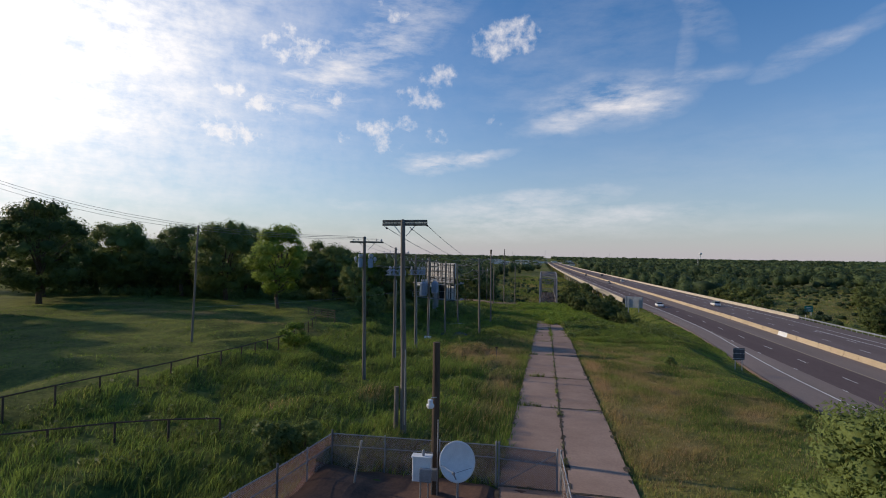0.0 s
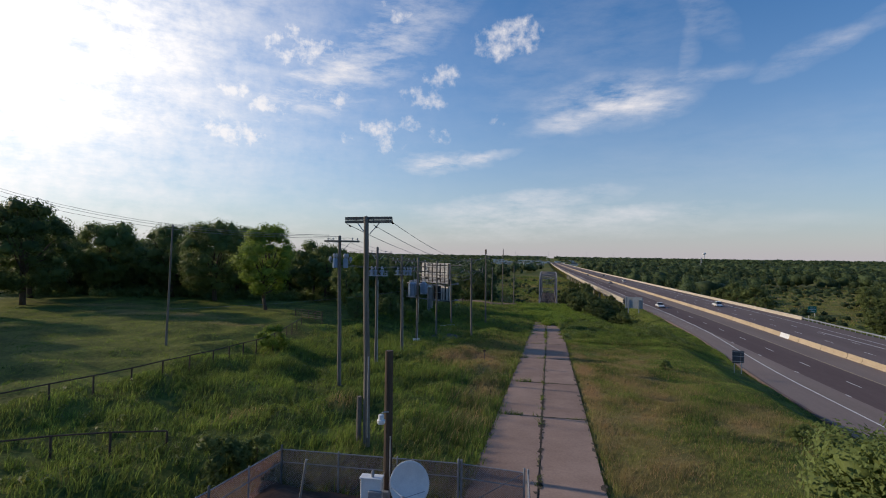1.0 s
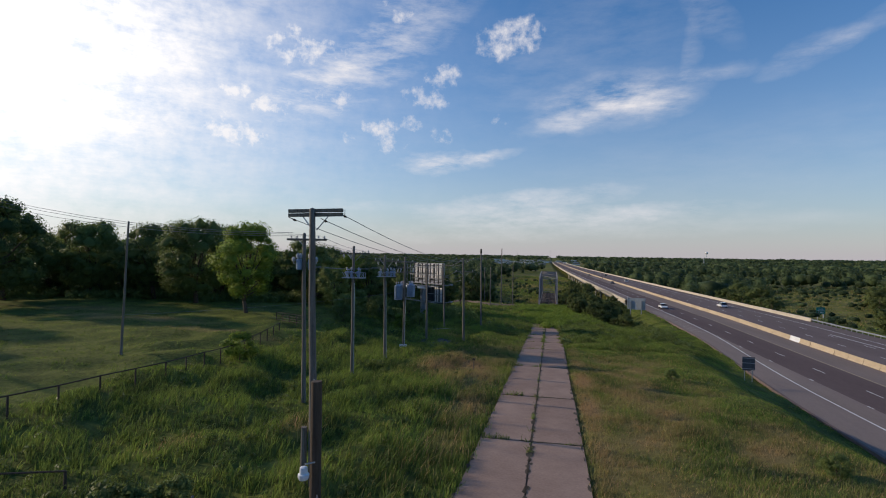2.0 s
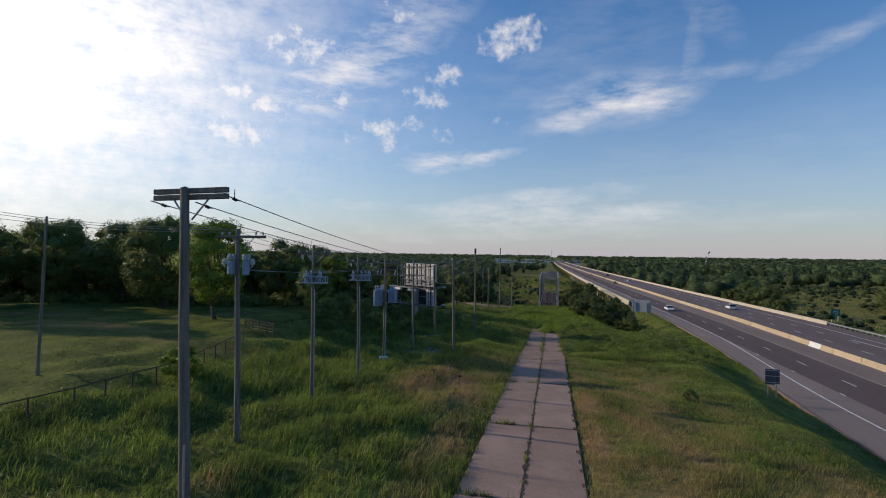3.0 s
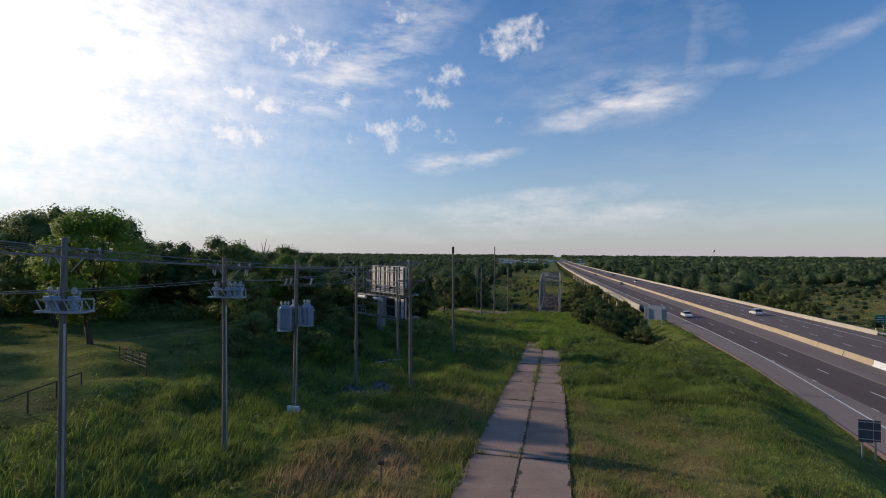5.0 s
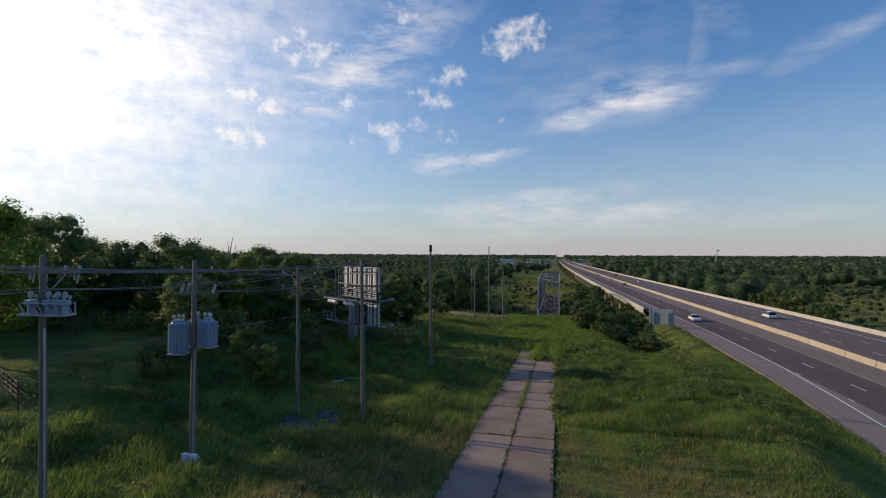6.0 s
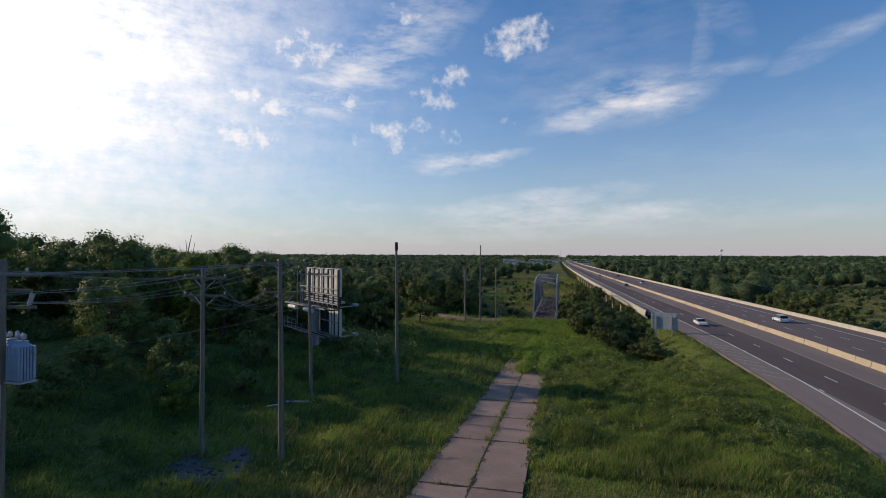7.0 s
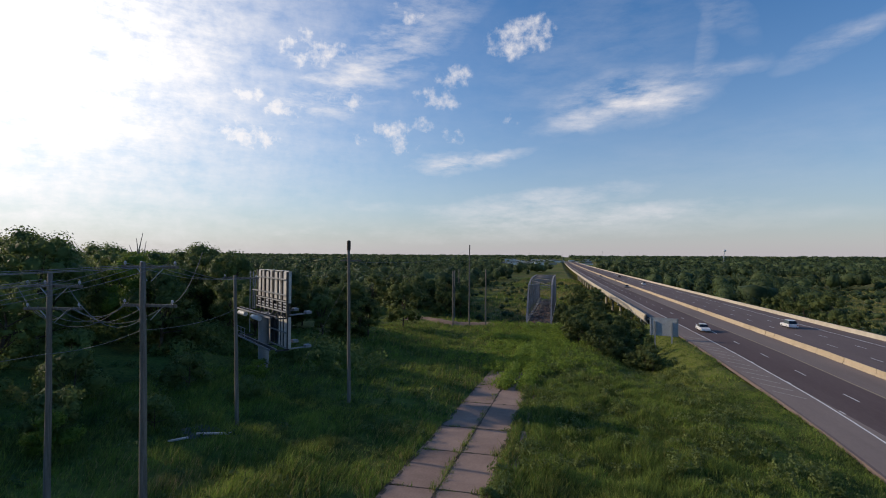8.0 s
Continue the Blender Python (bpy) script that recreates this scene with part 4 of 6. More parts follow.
lp = pole_base("utility_pole", -34.44, 45.74, -0.3, 11.3, 0.10, "slim brown leaning wooden pole in the field", M_WOOD, (0.35, 0.1))
for x0, x1, dz in ((-9.45, -12.2, -0.15), (-8.05, -11.0, -0.2), (-7.2, -9.8, 0.0)):
    wire((x0, 28.15, 10.42 + dz), (x1, 79.9, 8.4), 0.9, r=0.014)
    b = bmesh.new()
    for q in range(2):
        yq = 28.62 + 0.09 * q
        rod(b, (x0 - 0.03, yq, 10.36 + dz - 0.02 * q), (x0 - 0.03, yq + 0.05, 10.355 + dz - 0.02 * q), 0.05, 0.03, 9)
    rod(b, (x0, 28.2, 10.42 + dz), (x0 - 0.05, 28.9, 10.33 + dz), 0.02, 0.018, 6)
    if x0 > -8:
        rod(b, (x0 - 0.03, 28.66, 10.36 + dz), (x0 - 0.03, 28.66, 10.62 + dz), 0.015, 0.01, 6)
    s = part("strain_insulator", b, M_BROWNCER, p1)
    s.matrix_parent_inverse = p1.matrix_world.inverted()
for o in (-1.0, 0.1, 1.1):
    wire((-15.0 + o, 40.6, 9.95), (-15.25 + o, 49.9, 9.05), 0.15)
    wire((-15.25 + o, 49.9, 9.05), (-15.75 + o, 59.8, 8.4), 0.15)
    wire((-15.75 + o, 59.8, 8.4), (-16.2 + o, 68.5, 8.15), 0.15)
    wire((-16.2 + o, 68.5, 8.15), (-16.2 + o, 79.85, 7.55), 0.25)
    wire((-16.2 + o, 68.5, 6.9), (-11.0 + o, 79.8, 8.5), 0.7)
    wire((-16.2 + o, 79.85, 6.45), (-11.0 + o, 79.8, 6.75), 0.8)
    wire((-11.0 + o, 79.8, 8.5), (-16.9 + o, 94.5, 7.2), 0.35)
for o in (-0.75, 0.55):
    wire((-15.1 + o, 40.7, 8.0), (-15.75 + o, 59.75, 7.55), 0.2, r=0.016)
    wire((-15.75 + o, 59.75, 7.55), (-16.2 + o, 68.5, 7.25), 0.08, r=0.016)
    wire((-16.2 + o, 68.5, 7.25), (-16.2 + o, 79.85, 7.7), 0.2, r=0.016)
for k, (x0, z0) in enumerate(((-15.9, 10.2), (-15.2, 10.1), (-13.9, 10.0))):
    wire((x0, 40.4, z0), (-75.7, 41 + 0.4 * k, 24.0 - (0, 0.6, 1.6)[k]), 3.4, r=0.016)
pole_base("utility_pole", -75.7, 41.4, -0.3, 24.3, 0.25, "tall grey wooden line pole at the field's edge", M_WOOD)
wire((-11.5, 102.9, 8.4), (-17.4, 186, 10.2), 1.0)
wire((-11.9, 102.9, -1.5 + 8), (-21, 110, -4.6), 0.0, name="guy_wire", label="thin steel guy wire from pole to ground")
for x0, z0, x1, z1, g in ((-17.4, 6.4, -12.2, 6.7, 1.0), (-15.0, 6.4, -12.0, 6.75, 0.5), (-15.3, 7.4, -11.0, 6.2, 1.1), (-9.7, 6.75, -8.2, 9.0, 0.5), (-18.3, 7.4, -15.2, 6.4, 1.0)):
    wire((x0, 79.75, z0), (x1, 79.85, z1), g, r=0.014, label="slack loose wire hanging between poles")
wire((-16.2, 79.5, 4.3), (-10.95, 79.5, 5.6), 0.2)
wire((-10.95, 79.5, 5.6), (-16.8, 94.2, 4.9), 0.3)
wire((-16.2, 79.5, 4.3), (-34.4, 45.7, 3.4), 0.5)


# ---- trees ----
def leaf_cloud(rng, centres, radii, per, size, about=None):
    """Small three-cornered leaf sprays scattered in clumps; returns corners and faces."""
    C, N = [], []
    for c, r, n in zip(centres, radii, per):
        d = rng.normal(size=(n, 3))
        d /= np.linalg.norm(d, axis=1)[:, None] + 1e-9
        rad = r * rng.random(n) ** 0.3
        C.append(c + d * rad[:, None] * np.array([1, 1, 0.8]))
        N.append(d)
    C, N = np.concatenate(C), np.concatenate(N)
    n = len(C)
    # sprays face outwards from their clump, more or less
    N = N + rng.normal(size=(n, 3)) * 0.3
    a = np.cross(N, rng.normal(size=(n, 3)))
    a /= np.linalg.norm(a, axis=1)[:, None]
    b = np.cross(N, a)
    b /= np.linalg.norm(b, axis=1)[:, None]
    s = size * (0.6 + 0.8 * rng.random(n))[:, None]
    V = np.stack([C - a * s, C + a * s, C + b * s * 1.15], 1).reshape(-1, 3)
    F = np.arange(3 * n).reshape(-1, 3)
    if about is None:
        return V, F
    # shading follows the rounded clumps and the crown as a whole
    U = C - np.asarray(about)
    U /= np.linalg.norm(U, axis=1)[:, None] + 1e-9
    Q = N / (np.linalg.norm(N, axis=1)[:, None] + 1e-9) * 0.9 + U * 0.6 + np.array([0, 0, 0.1])
    Q /= np.linalg.norm(Q, axis=1)[:, None]
    return V, F, np.repeat(Q, 3, 0)


def ico(level):
    q = bmesh.new()
    bmesh.ops.create_icosphere(q, subdivisions=level, radius=1.0)
    v = np.array([p.co[:] for p in q.verts])
    f = np.array([[p.index for p in c.verts] for c in q.faces])
    q.free()
    return v, f


ICO = {1: ico(1)}


def cores(rng, centres, radii, about, level, k=0.8):
    """Uneven lumps of close foliage inside the clumps: corners, faces and soft normals."""
    v, f = ICO[level]
    m, n = len(centres), len(v)
    w = k * radii[:, None] * (1 + 0.24 * rng.normal(size=(m, n)))
    P = centres[:, None] + v[None] * w[..., None] * np.array([1, 1, 0.8])
    U = P - np.asarray(about)
    U /= np.linalg.norm(U, axis=2)[..., None] + 1e-9
    Q = v[None] * 0.9 + U * 0.6
    Q /= np.linalg.norm(Q, axis=2)[..., None]
    F = (f[None] + (np.arange(m) * n)[:, None, None]).reshape(-1, 3)
    return P.reshape(-1, 3), F, Q.reshape(-1, 3)


def limb(bm, a, b, r0, r1, rng, sides=7, segs=3):
    a, b = np.array(a, float), np.array(b, float)
    p = a
    for i in range(segs):
        q = a + (b - a) * (i + 1) / segs + (rng.normal(size=3) * 0.022 * np.linalg.norm(b - a) if i < segs - 1 else 0)
        rod(bm, p, q, r0 + (r1 - r0) * i / segs, r0 + (r1 - r0) * (i + 1) / segs, sides)
        p = q


def make_tree(name, seed, h, spread, trunk_h, clumps, leaves, size, mat, label, tr=0.28, low=0.25, detail=True, core=0.5):
    rng = np.random.default_rng(seed)
    t = thing(name, pose(0, 0, -50), label, "tree", "trees")
    cen, rad = [], []
    for k in range(clumps):
        u = low + (1 - low) * rng.random()
        prof = spread * math.sin(math.pi * min(1, 0.12 + 0.86 * (u - low) / (1 - low) * 0.95)) ** 0.6
        ang = rng.random() * 2 * math.pi
        rr = prof * (0.35 + 0.65 * rng.random() ** 0.5)
        cen.append((rr * math.cos(ang), rr * math.sin(ang), h * u * 0.97))
        rad.append(spread * (0.2 + 0.22 * rng.random()))
    cen.append((0, 0, h * 0.93))
    rad.append(spread * 0.25)
    b = bmesh.new()
    limb(b, (0, 0, -0.5), (rng.normal() * 0.2, rng.normal() * 0.2, h * 0.7), tr, tr * 0.3, rng, 9, 4)
    for c in cen[: (16 if detail else 5)]:
        z0 = trunk_h + (h * 0.45 - trunk_h) * rng.random() if c[2] > trunk_h else trunk_h * 0.8
        limb(b, (0, 0, min(z0, c[2] * 0.8)), c, tr * 0.4, tr * 0.07, rng, 5, 3 if detail else 2)
    part("trunk", b, M_BARK, t, smooth=True)
    per = np.maximum(3, (leaves * np.array(rad) ** 2 / np.sum(np.array(rad) ** 2)).astype(int))
    V, F, Q = leaf_cloud(rng, np.array(cen), np.array(rad), per, size, (0, 0, h * 0.45))
    V2, F2, Q2 = cores(rng, np.array(cen), np.array(rad), (0, 0, h * 0.45), 1, core)
    raw_mesh("crown", np.concatenate([V, V2]), np.concatenate([F, F2 + len(V)]), mat, t, normals=np.concatenate([Q, Q2]))
    return t


def place(src, x, y, scale=1.0, turn=0.0, z=None, label=""):
    zz = float(land(x, y)) if z is None else z
    o = copy_thing(src, pose(x, y, zz, 0, 0, turn))
    o.scale = (scale, scale, scale)
    if label:
        tagged(o, label)
    return o


def discard(src):
    for o in (*src.children_recursive, src):
        bpy.data.objects.remove(o)


def open_strip(x, y):
    """Open scrubby ground that runs away from the highway through the woods."""
    c = 70 + (y - 150) * 0.43
    return (y > 130) & (y < 440) & (np.abs(x - c) < 9 + 0.085 * (y - 130) + 3 * np.sin(y * 0.07))


def build_trees():
    big = [make_tree("tree", 11 + k, 14, 5.4 + 0.4 * k, 3.2, 90, 18000, 0.155, M_LEAF, "broad dark green leafy tree in the meadow", 0.42, 0.20) for k in range(3)]
    wood = [make_tree("tree", 21 + k, 13.5, 5.2, 2.0, 76, 9000, 0.19, M_LEAF, "dense dark green tree of the wood", 0.34, 0.04) for k in range(3)]
    bright = [make_tree("tree", 31 + k, 13, 4.4, 2.8, 74, 14000, 0.15, M_LEAF2, "sunlit yellow-green leafy tree in the meadow", 0.3, 0.24) for k in range(2)]
    airy = [make_tree("tree", 41 + k, 13, 4.6, 3.0, 56, 7000, 0.18, M_LEAF, "dark green tree with a bare lower trunk", 0.3, 0.3) for k in range(2)]
    rnd = random.Random(5)
    spots = [(big[0], -80, 69, 1.15), (big[1], -58.3, 85.8, 1.0), (bright[0], -42.3, 76.0, 0.98), (big[0], -63, 99, 1.02), (big[2], -74, 94, 1.0), (big[1], -88, 93, 1.05), (wood[1], -102, 90, 1.0), (big[2], -92, 80, 1.1), (bright[1], -39, 108, 0.74), (wood[2], -44, 101, .8), (wood[0], -35, 107, 0.62), (wood[1], -36, 92, 0.5), (wood[2], -48, 104, .9), (wood[0], -31, 118, .55), (bright[0], -52, 118, .8),
             # these six stand out of view, added to throw shade across the field
             (big[0], -82, 53, 0.95), (big[2], -76, 43, 0.95), (big[1], -68, 35, 0.9), (big[2], -61, 30, 0.7), (big[0], -58, 22, 0.7), (big[1], -50, 12, 0.65)]
    for k, (s, x, y, sc) in enumerate(spots):
        place(s, x, y, sc, rnd.uniform(0, 360))
    # the wood behind the field
    for k in range(46):
        u = k / 45
        x = -125 + 97 * u + rnd.uniform(-4, 4)
        y = 92 + 34 * u + rnd.uniform(-5, 14) + (10 if k % 3 == 0 else 0)
        if x > -42 and y < 118:
            y += 12
        s = wood[k % 3] if k % 6 else bright[0]
        if x > -52:
            s = airy[k % 2]
            if k % 3 == 1:
                continue
        place(s, x, y, rnd.uniform(0.76, 1.06) * (1 - 0.16 * u) * (0.66 if x > -44 else 1.0), rnd.uniform(0, 360))
    # taller crowns that rise over the wood
    for k, (x, y, top) in enumerate(((-61.3, 144.5, 11.0), (-60.0, 152.5, 10.3), (-66.0, 146.0, 9.8))):
        place(wood[k], x, y, (top - float(land(x, y))) / 13.9, 50 + 100 * k)
    mid = [make_tree("tree", 51 + k, 9, 3.4 + 0.4 * k, 1.5, 34, 1900, 0.25, M_WOODS, "round green tree in the river woods", 0.18, 0.12, False) for k in range(4)]
    n = 0
    while n < 95:
        x, y = rnd.uniform(68, 190), rnd.uniform(95, 260)
        if bool(open_strip(x, y)) or (66 < x < 86 and 100 < y < 176 and x < 66 + (y - 60) * 0.16) or (x > 110 and 200 < y < 225 and rnd.random() < .8):
            continue
        place(mid[n % 4], x, y, rnd.uniform(0.7, 1.3), rnd.uniform(0, 360))
        n += 1
    n = 0
    while n < 50:
        x, y = rnd.uniform(-75, -24), rnd.uniform(128, 240)
        if (x > -30 and y > 145 and rnd.random() < .8) or (x > -62 and 166 < y < 200):
            continue
        place(mid[n % 4], x, y, rnd.uniform(0.8, 1.2), rnd.uniform(0, 360))
        n += 1
    for k in range(72):
        y = rnd.uniform(147, 198)
        x = rnd.uniform(max(8.0, 17.0 - 0.45 * (y - 142)), 20.0 + 0.07 * (y - 136))
        u = (y - 136) / 62
        place(mid[k % 4], x, y, rnd.uniform(0.2, 0.36) + u * rnd.uniform(0.1, 0.46), rnd.uniform(0, 360), label="dark green bush in the ditch beside the bridge")
    for k in range(14):
        y = rnd.uniform(205, 300)
        place(mid[k % 4], rnd.uniform(7, 24) - (y - 200) * 0.02, y, rnd.uniform(0.5, 0.95), rnd.uniform(0, 360))
    snag = thing("tree", pose(-52, 121, float(land(-52, 121))), "bare grey dead tree standing in the wood", "tree", "trees")
    rng = np.random.default_rng(77)
    q = bmesh.new()
    limb(q, (0, 0, -0.5), (0.3, 0, 11), 0.3, 0.14, rng, 8, 4)
    for z0, dx, dy, z1 in ((8.0, 1.3, 0.3, 12.4), (9.0, -1.1, -0.2, 11.8), (10.3, 0.6, 0.4, 13.6), (9.6, -0.4, 0.3, 12.8), (7.0, -1.6, 0.5, 10.2)):
        limb(q, (0.25, 0, z0), (dx, dy, z1), 0.11, 0.03, rng, 6, 3)
    part("trunk", q, M_WOOD, snag, "bare forked grey trunk")
    for s in big + bright + wood + airy + mid:
        discard(s)
    # shrubs in the grass
    sh = [make_tree("shrub", 71 + k, 2.6, 1.7, 0.3, 24, 3000, 0.10, M_LEAF if k else M_LEAF2, "dense green shrub in the tall grass", 0.05, 0.12, False) for k in range(3)]
    for o in sh:
        o["category"], o["group"] = "shrub", "shrubs"
    for s, x, y, sc in ((1, -13.2, 23.6, .75), (2, -12.3, 25.2, .6), (0, -25.6, 49.3, .85), (1, -31, 86, 1.3), (2, -27, 90, 1.4), (1, -23, 86, 1.1), (0, -21.5, 84, .8), (2, -29, 80, 1.0), (1, -24, 98, 1.2), (2, -19, 99, 0.8), (1, 12.5, 62, 0.38), (2, 15, 38, .4),
                        (1, -20, 90, .9), (2, -33, 95, 1.3), (0, -22, 105, .6), (2, 3.0, 88, .32), (1, -35, 110, 1.4)):
        place(sh[s], x, y, sc, rnd.uniform(0, 360))
    near = make_tree("shrub", 91, 6.1, 2.7, 0.8, 90, 34000, 0.068, M_LEAF, "leafy dark green sapling on the road verge", 0.09, 0.08, True)
    near["category"] = "shrub"
    near.matrix_world = pose(8.9, 17.4, float(land(8.9, 17.4)), 0, 0, 60)
    place(near, 11.6, 19.2, 0.8, 140)
    for s in sh:
        discard(s)


build_trees()


# clearings in the river woods: centre, half sizes
CLEARINGS = [(140, 335, 34, 22), (176, 420, 60, 16), (155, 372, 26, 10), (-180, 400, 26, 22), (-178, 600, 55, 25), (330, 560, 90, 22), (420, 760, 120, 30), (-90, 520, 25, 30), (620, 900, 160, 40), (260, 480, 40, 14)]


def build_far_woods():
    rng = np.random.default_rng(3)
    V, F, T, Q = [], [], [], []

    def crowns(x, y, h, w, n, s, tone):
        """Rounded lumpy crowns: an uneven core, and n sprays that lie on it."""
        m = len(x)
        ph = rng.random((m, 1)) * 6.28
        base = np.stack([x, y, land(x, y) + h * 0.5], -1)[:, None]
        size = np.stack([w, w, h * 0.5], -1)[:, None]

        def lump(d):
            return 1 + 0.24 * np.sin(3 * np.arctan2(d[..., 1], d[..., 0]) + ph) * np.sin(4 * d[..., 2] + ph) + 0.1 * np.sin(7 * d[..., 0] + 5 * d[..., 1] + 2 * ph)

        d = rng.normal(size=(m, n, 3))
        d[..., 2] = np.abs(d[..., 2]) * 0.9 - 0.25
        d /= np.linalg.norm(d, axis=2)[..., None]
        c = base + d * (lump(d) * (0.72 + 0.4 * rng.random((m, n))))[..., None] * size
        N = d + rng.normal(size=d.shape) * 0.16
        a = np.cross(N, rng.normal(size=d.shape))
        a /= np.linalg.norm(a, axis=2)[..., None]
        b = np.cross(N, a)
        b /= np.linalg.norm(b, axis=2)[..., None]
        q = (s * (0.5 + 0.9 * rng.random((m, n))))[..., None]
        v = np.stack([c - a * q, c + a * q, c + b * q * 1.4], 2).reshape(-1, 3)
        k = d + rng.normal(size=d.shape) * 0.2
        k /= np.linalg.norm(k, axis=2)[..., None]
        cv, cf = ICO[1]
        e = np.broadcast_to(cv, (m, len(cv), 3))
        core = base + e * (lump(e) * (0.74 + 0.11 * rng.normal(size=(m, len(cv)))))[..., None] * size
        F.append(np.arange(len(v)).reshape(-1, 3) + sum(map(len, V)))
        V.append(v)
        T.append(np.repeat(tone, n * 3))
        Q.append(np.repeat(k.reshape(-1, 3), 3, 0))
        F.append((cf[None] + (np.arange(m) * len(cv))[:, None, None]).reshape(-1, 3) + sum(map(len, V)))
        V.append(core.reshape(-1, 3))
        T.append(np.repeat(tone, len(cv)))
        Q.append(e.reshape(-1, 3))

    for r0, r1, cell, n, s in ((140, 300, 7.5, 210, 0.40), (300, 520, 9.5, 125, 0.58), (520, 1100, 15.0, 46, 1.1), (1100, 4300, 44.0, 14, 4.4)):
        gx, gy = np.meshgrid(np.arange(-r1, r1, cell), np.arange(100, r1, cell))
        x = (gx + rng.uniform(-0.5, 0.5, gx.shape) * cell).ravel()
        y = (gy + rng.uniform(-0.5, 0.5, gy.shape) * cell).ravel()
        rr, az = np.hypot(x, y), np.degrees(np.arctan2(x, y))
        xe = curve_x(y)
        k = (rr > r0) & (rr < r1) & (az > -62) & (az < 60)
        k &= ~((x > 2 + xe) & (x < 72 + xe))
        k &= ~((x < 0) & (y < 150)) & ~((x > -34) & (x < 2) & (y < 235))
        k &= ~((x > 0) & (x < 192) & (y < 262)) & ~(((x + 15) / (26 + 5 * np.sin(y * 0.05))) ** 2 + ((y - 420) / 230) ** 2 < 1)
        k &= ~((np.abs(x + 4) < 15 + 4 * np.sin(y * 0.11)) & (y < 330))
        k &= ~open_strip(x, y)
        for cx, cy, a, b in CLEARINGS:
            wob = 1 + 0.25 * np.sin(x * 0.09 + y * 0.05)
            k &= ((x - cx) / a) ** 2 + ((y - cy) / b) ** 2 > wob
        gap = np.sin(x * 0.011 + 2 * np.sin(y * 0.006)) * np.sin(y * 0.013 + x * 0.004)
        k &= (gap < 0.45) & (rng.random(len(x)) < 0.92)
        # the town at the end of the highway
        town = (az > -7) & (az < 3.4) & (rr > 760) & (rr < 2900)
        k &= ~(town & (rng.random(len(x)) < (0.72 if cell > 20 else 0.92)))
        x, y, town = x[k], y[k], town[k]
        u = rng.random(len(x))
        h = 4.5 + 9.5 * u ** 1.6
        w = h * rng.uniform(0.36, 0.56, len(x))
        if cell > 20:
            h, w = h * 1.1, w * 3.6
        h, w = h * np.where(town, 0.42, 1), w * np.where(town, 0.5, 1)
        crowns(x, y, h, w, n, s, rng.random(len(x)))
    # low scrub on the flats by the river
    n = 420
    x, y = rng.uniform(-48, 22, n), rng.uniform(196, 430, n)
    k = (rng.random(n) < 0.3 + 0.5 * (np.sin(x * 0.14 + y * 0.05) > 0.3)) & ~((np.abs(x + 0.8) < 4.5) & (y < 280))
    h = rng.uniform(0.8, 2.8, k.sum())
    crowns(x[k], y[k], h, h * 0.6, 30, 0.32, rng.random(k.sum()))
    n = 900
    x, y = rng.uniform(66, 230, n), rng.uniform(130, 440, n)
    k = open_strip(x, y) & (rng.random(n) < 0.75)
    h = rng.uniform(0.8, 2.9, k.sum()) * (1 - 0.3 * (y[k] > 300))
    crowns(x[k], y[k], h, h * 0.75, 40, 0.3, rng.random(k.sum()))
    # bushes in the clearings and along the highway's far side
    cx = np.array([c[0] for c in CLEARINGS])[:, None] + rng.normal(size=(10, 22)) * np.array([c[2] for c in CLEARINGS])[:, None] * 0.7
    cy = np.array([c[1] for c in CLEARINGS])[:, None] + rng.normal(size=(10, 22)) * np.array([c[3] for c in CLEARINGS])[:, None] * 0.7
    k = (cx > 78) | (cx < -40)
    h = rng.uniform(1.5, 4.0, k.sum())
    crowns(cx[k], cy[k], h, h * 0.7, 30, 0.5, rng.random(k.sum()))
    V = np.concatenate(V)
    o = raw_mesh("far_woods", V, np.concatenate(F), M_FAR, attr=np.concatenate(T), normals=np.concatenate(Q))
    tagged(o, "wide green river woods out to the horizon", "woods", kind="stuff")


build_far_woods()


# ---- billboard ----
M_BANK = surface("pale_bare_earth", (0.14, 0.085, 0.06), (0.29, 0.19, 0.135), 0.5, 0.95, bump=0.5, fine=8)
M_PANEL = surface("bare_panel_back", (0.40, 0.385, 0.37), (0.62, 0.60, 0.57), 0.8, 0.6, fine=20)


def build_billboard():
    t = thing("billboard", pose(-24.0, 109.1, -5.2, 0, 0, -39.9), "tall steel billboard seen from its unpainted back", "billboard")
    z = 5.2

    def slab(name, mat, x0, x1, y0, y1, za, zb, label="", bevel=0.0):
        q = bmesh.new()
        box(q, x0, x1, y0, y1, z + za, z + zb, bevel=bevel)
        return part(name, q, mat, t, label)

    q = bmesh.new()
    rod(q, (0, 0, -0.5), (0, 0, z + 2.9), 0.55, 0.53, 20)
    part("post", q, M_STEEL, t, "blue-grey round steel column", smooth=False)
    q = bmesh.new()
    rod(q, (-0.62, -0.35, 0.0), (-0.62, -0.35, z + 2.2), 0.06, sides=8)
    part("conduit", q, M_GALV, t)
    # upper face: pale sheets between dark uprights, with a row of louvres under them
    # dark sheet stands in for the shade in the open frame's gaps
    slab("face_sheet", M_DARKSTEEL, -4.25, 5.25, 0.9, 0.94, 3.3, 7.2, "dark sheet standing in for the shaded gaps behind the ribs")
    for k in range(7):
        x0 = -4.14 + 1.36 * k
        slab("panel", M_PANEL, x0, x0 + (0.50 if k % 2 else 0.78), 0.62, 0.68, 4.45, 7.28 - 0.05 * (k % 3), "pale sheet panel", 0.01)
        if k % 2:
            slab("panel", M_PANEL, x0 + 0.66, x0 + 0.98, 0.66, 0.72, 4.45, 7.2, "narrow pale sheet panel", 0.01)
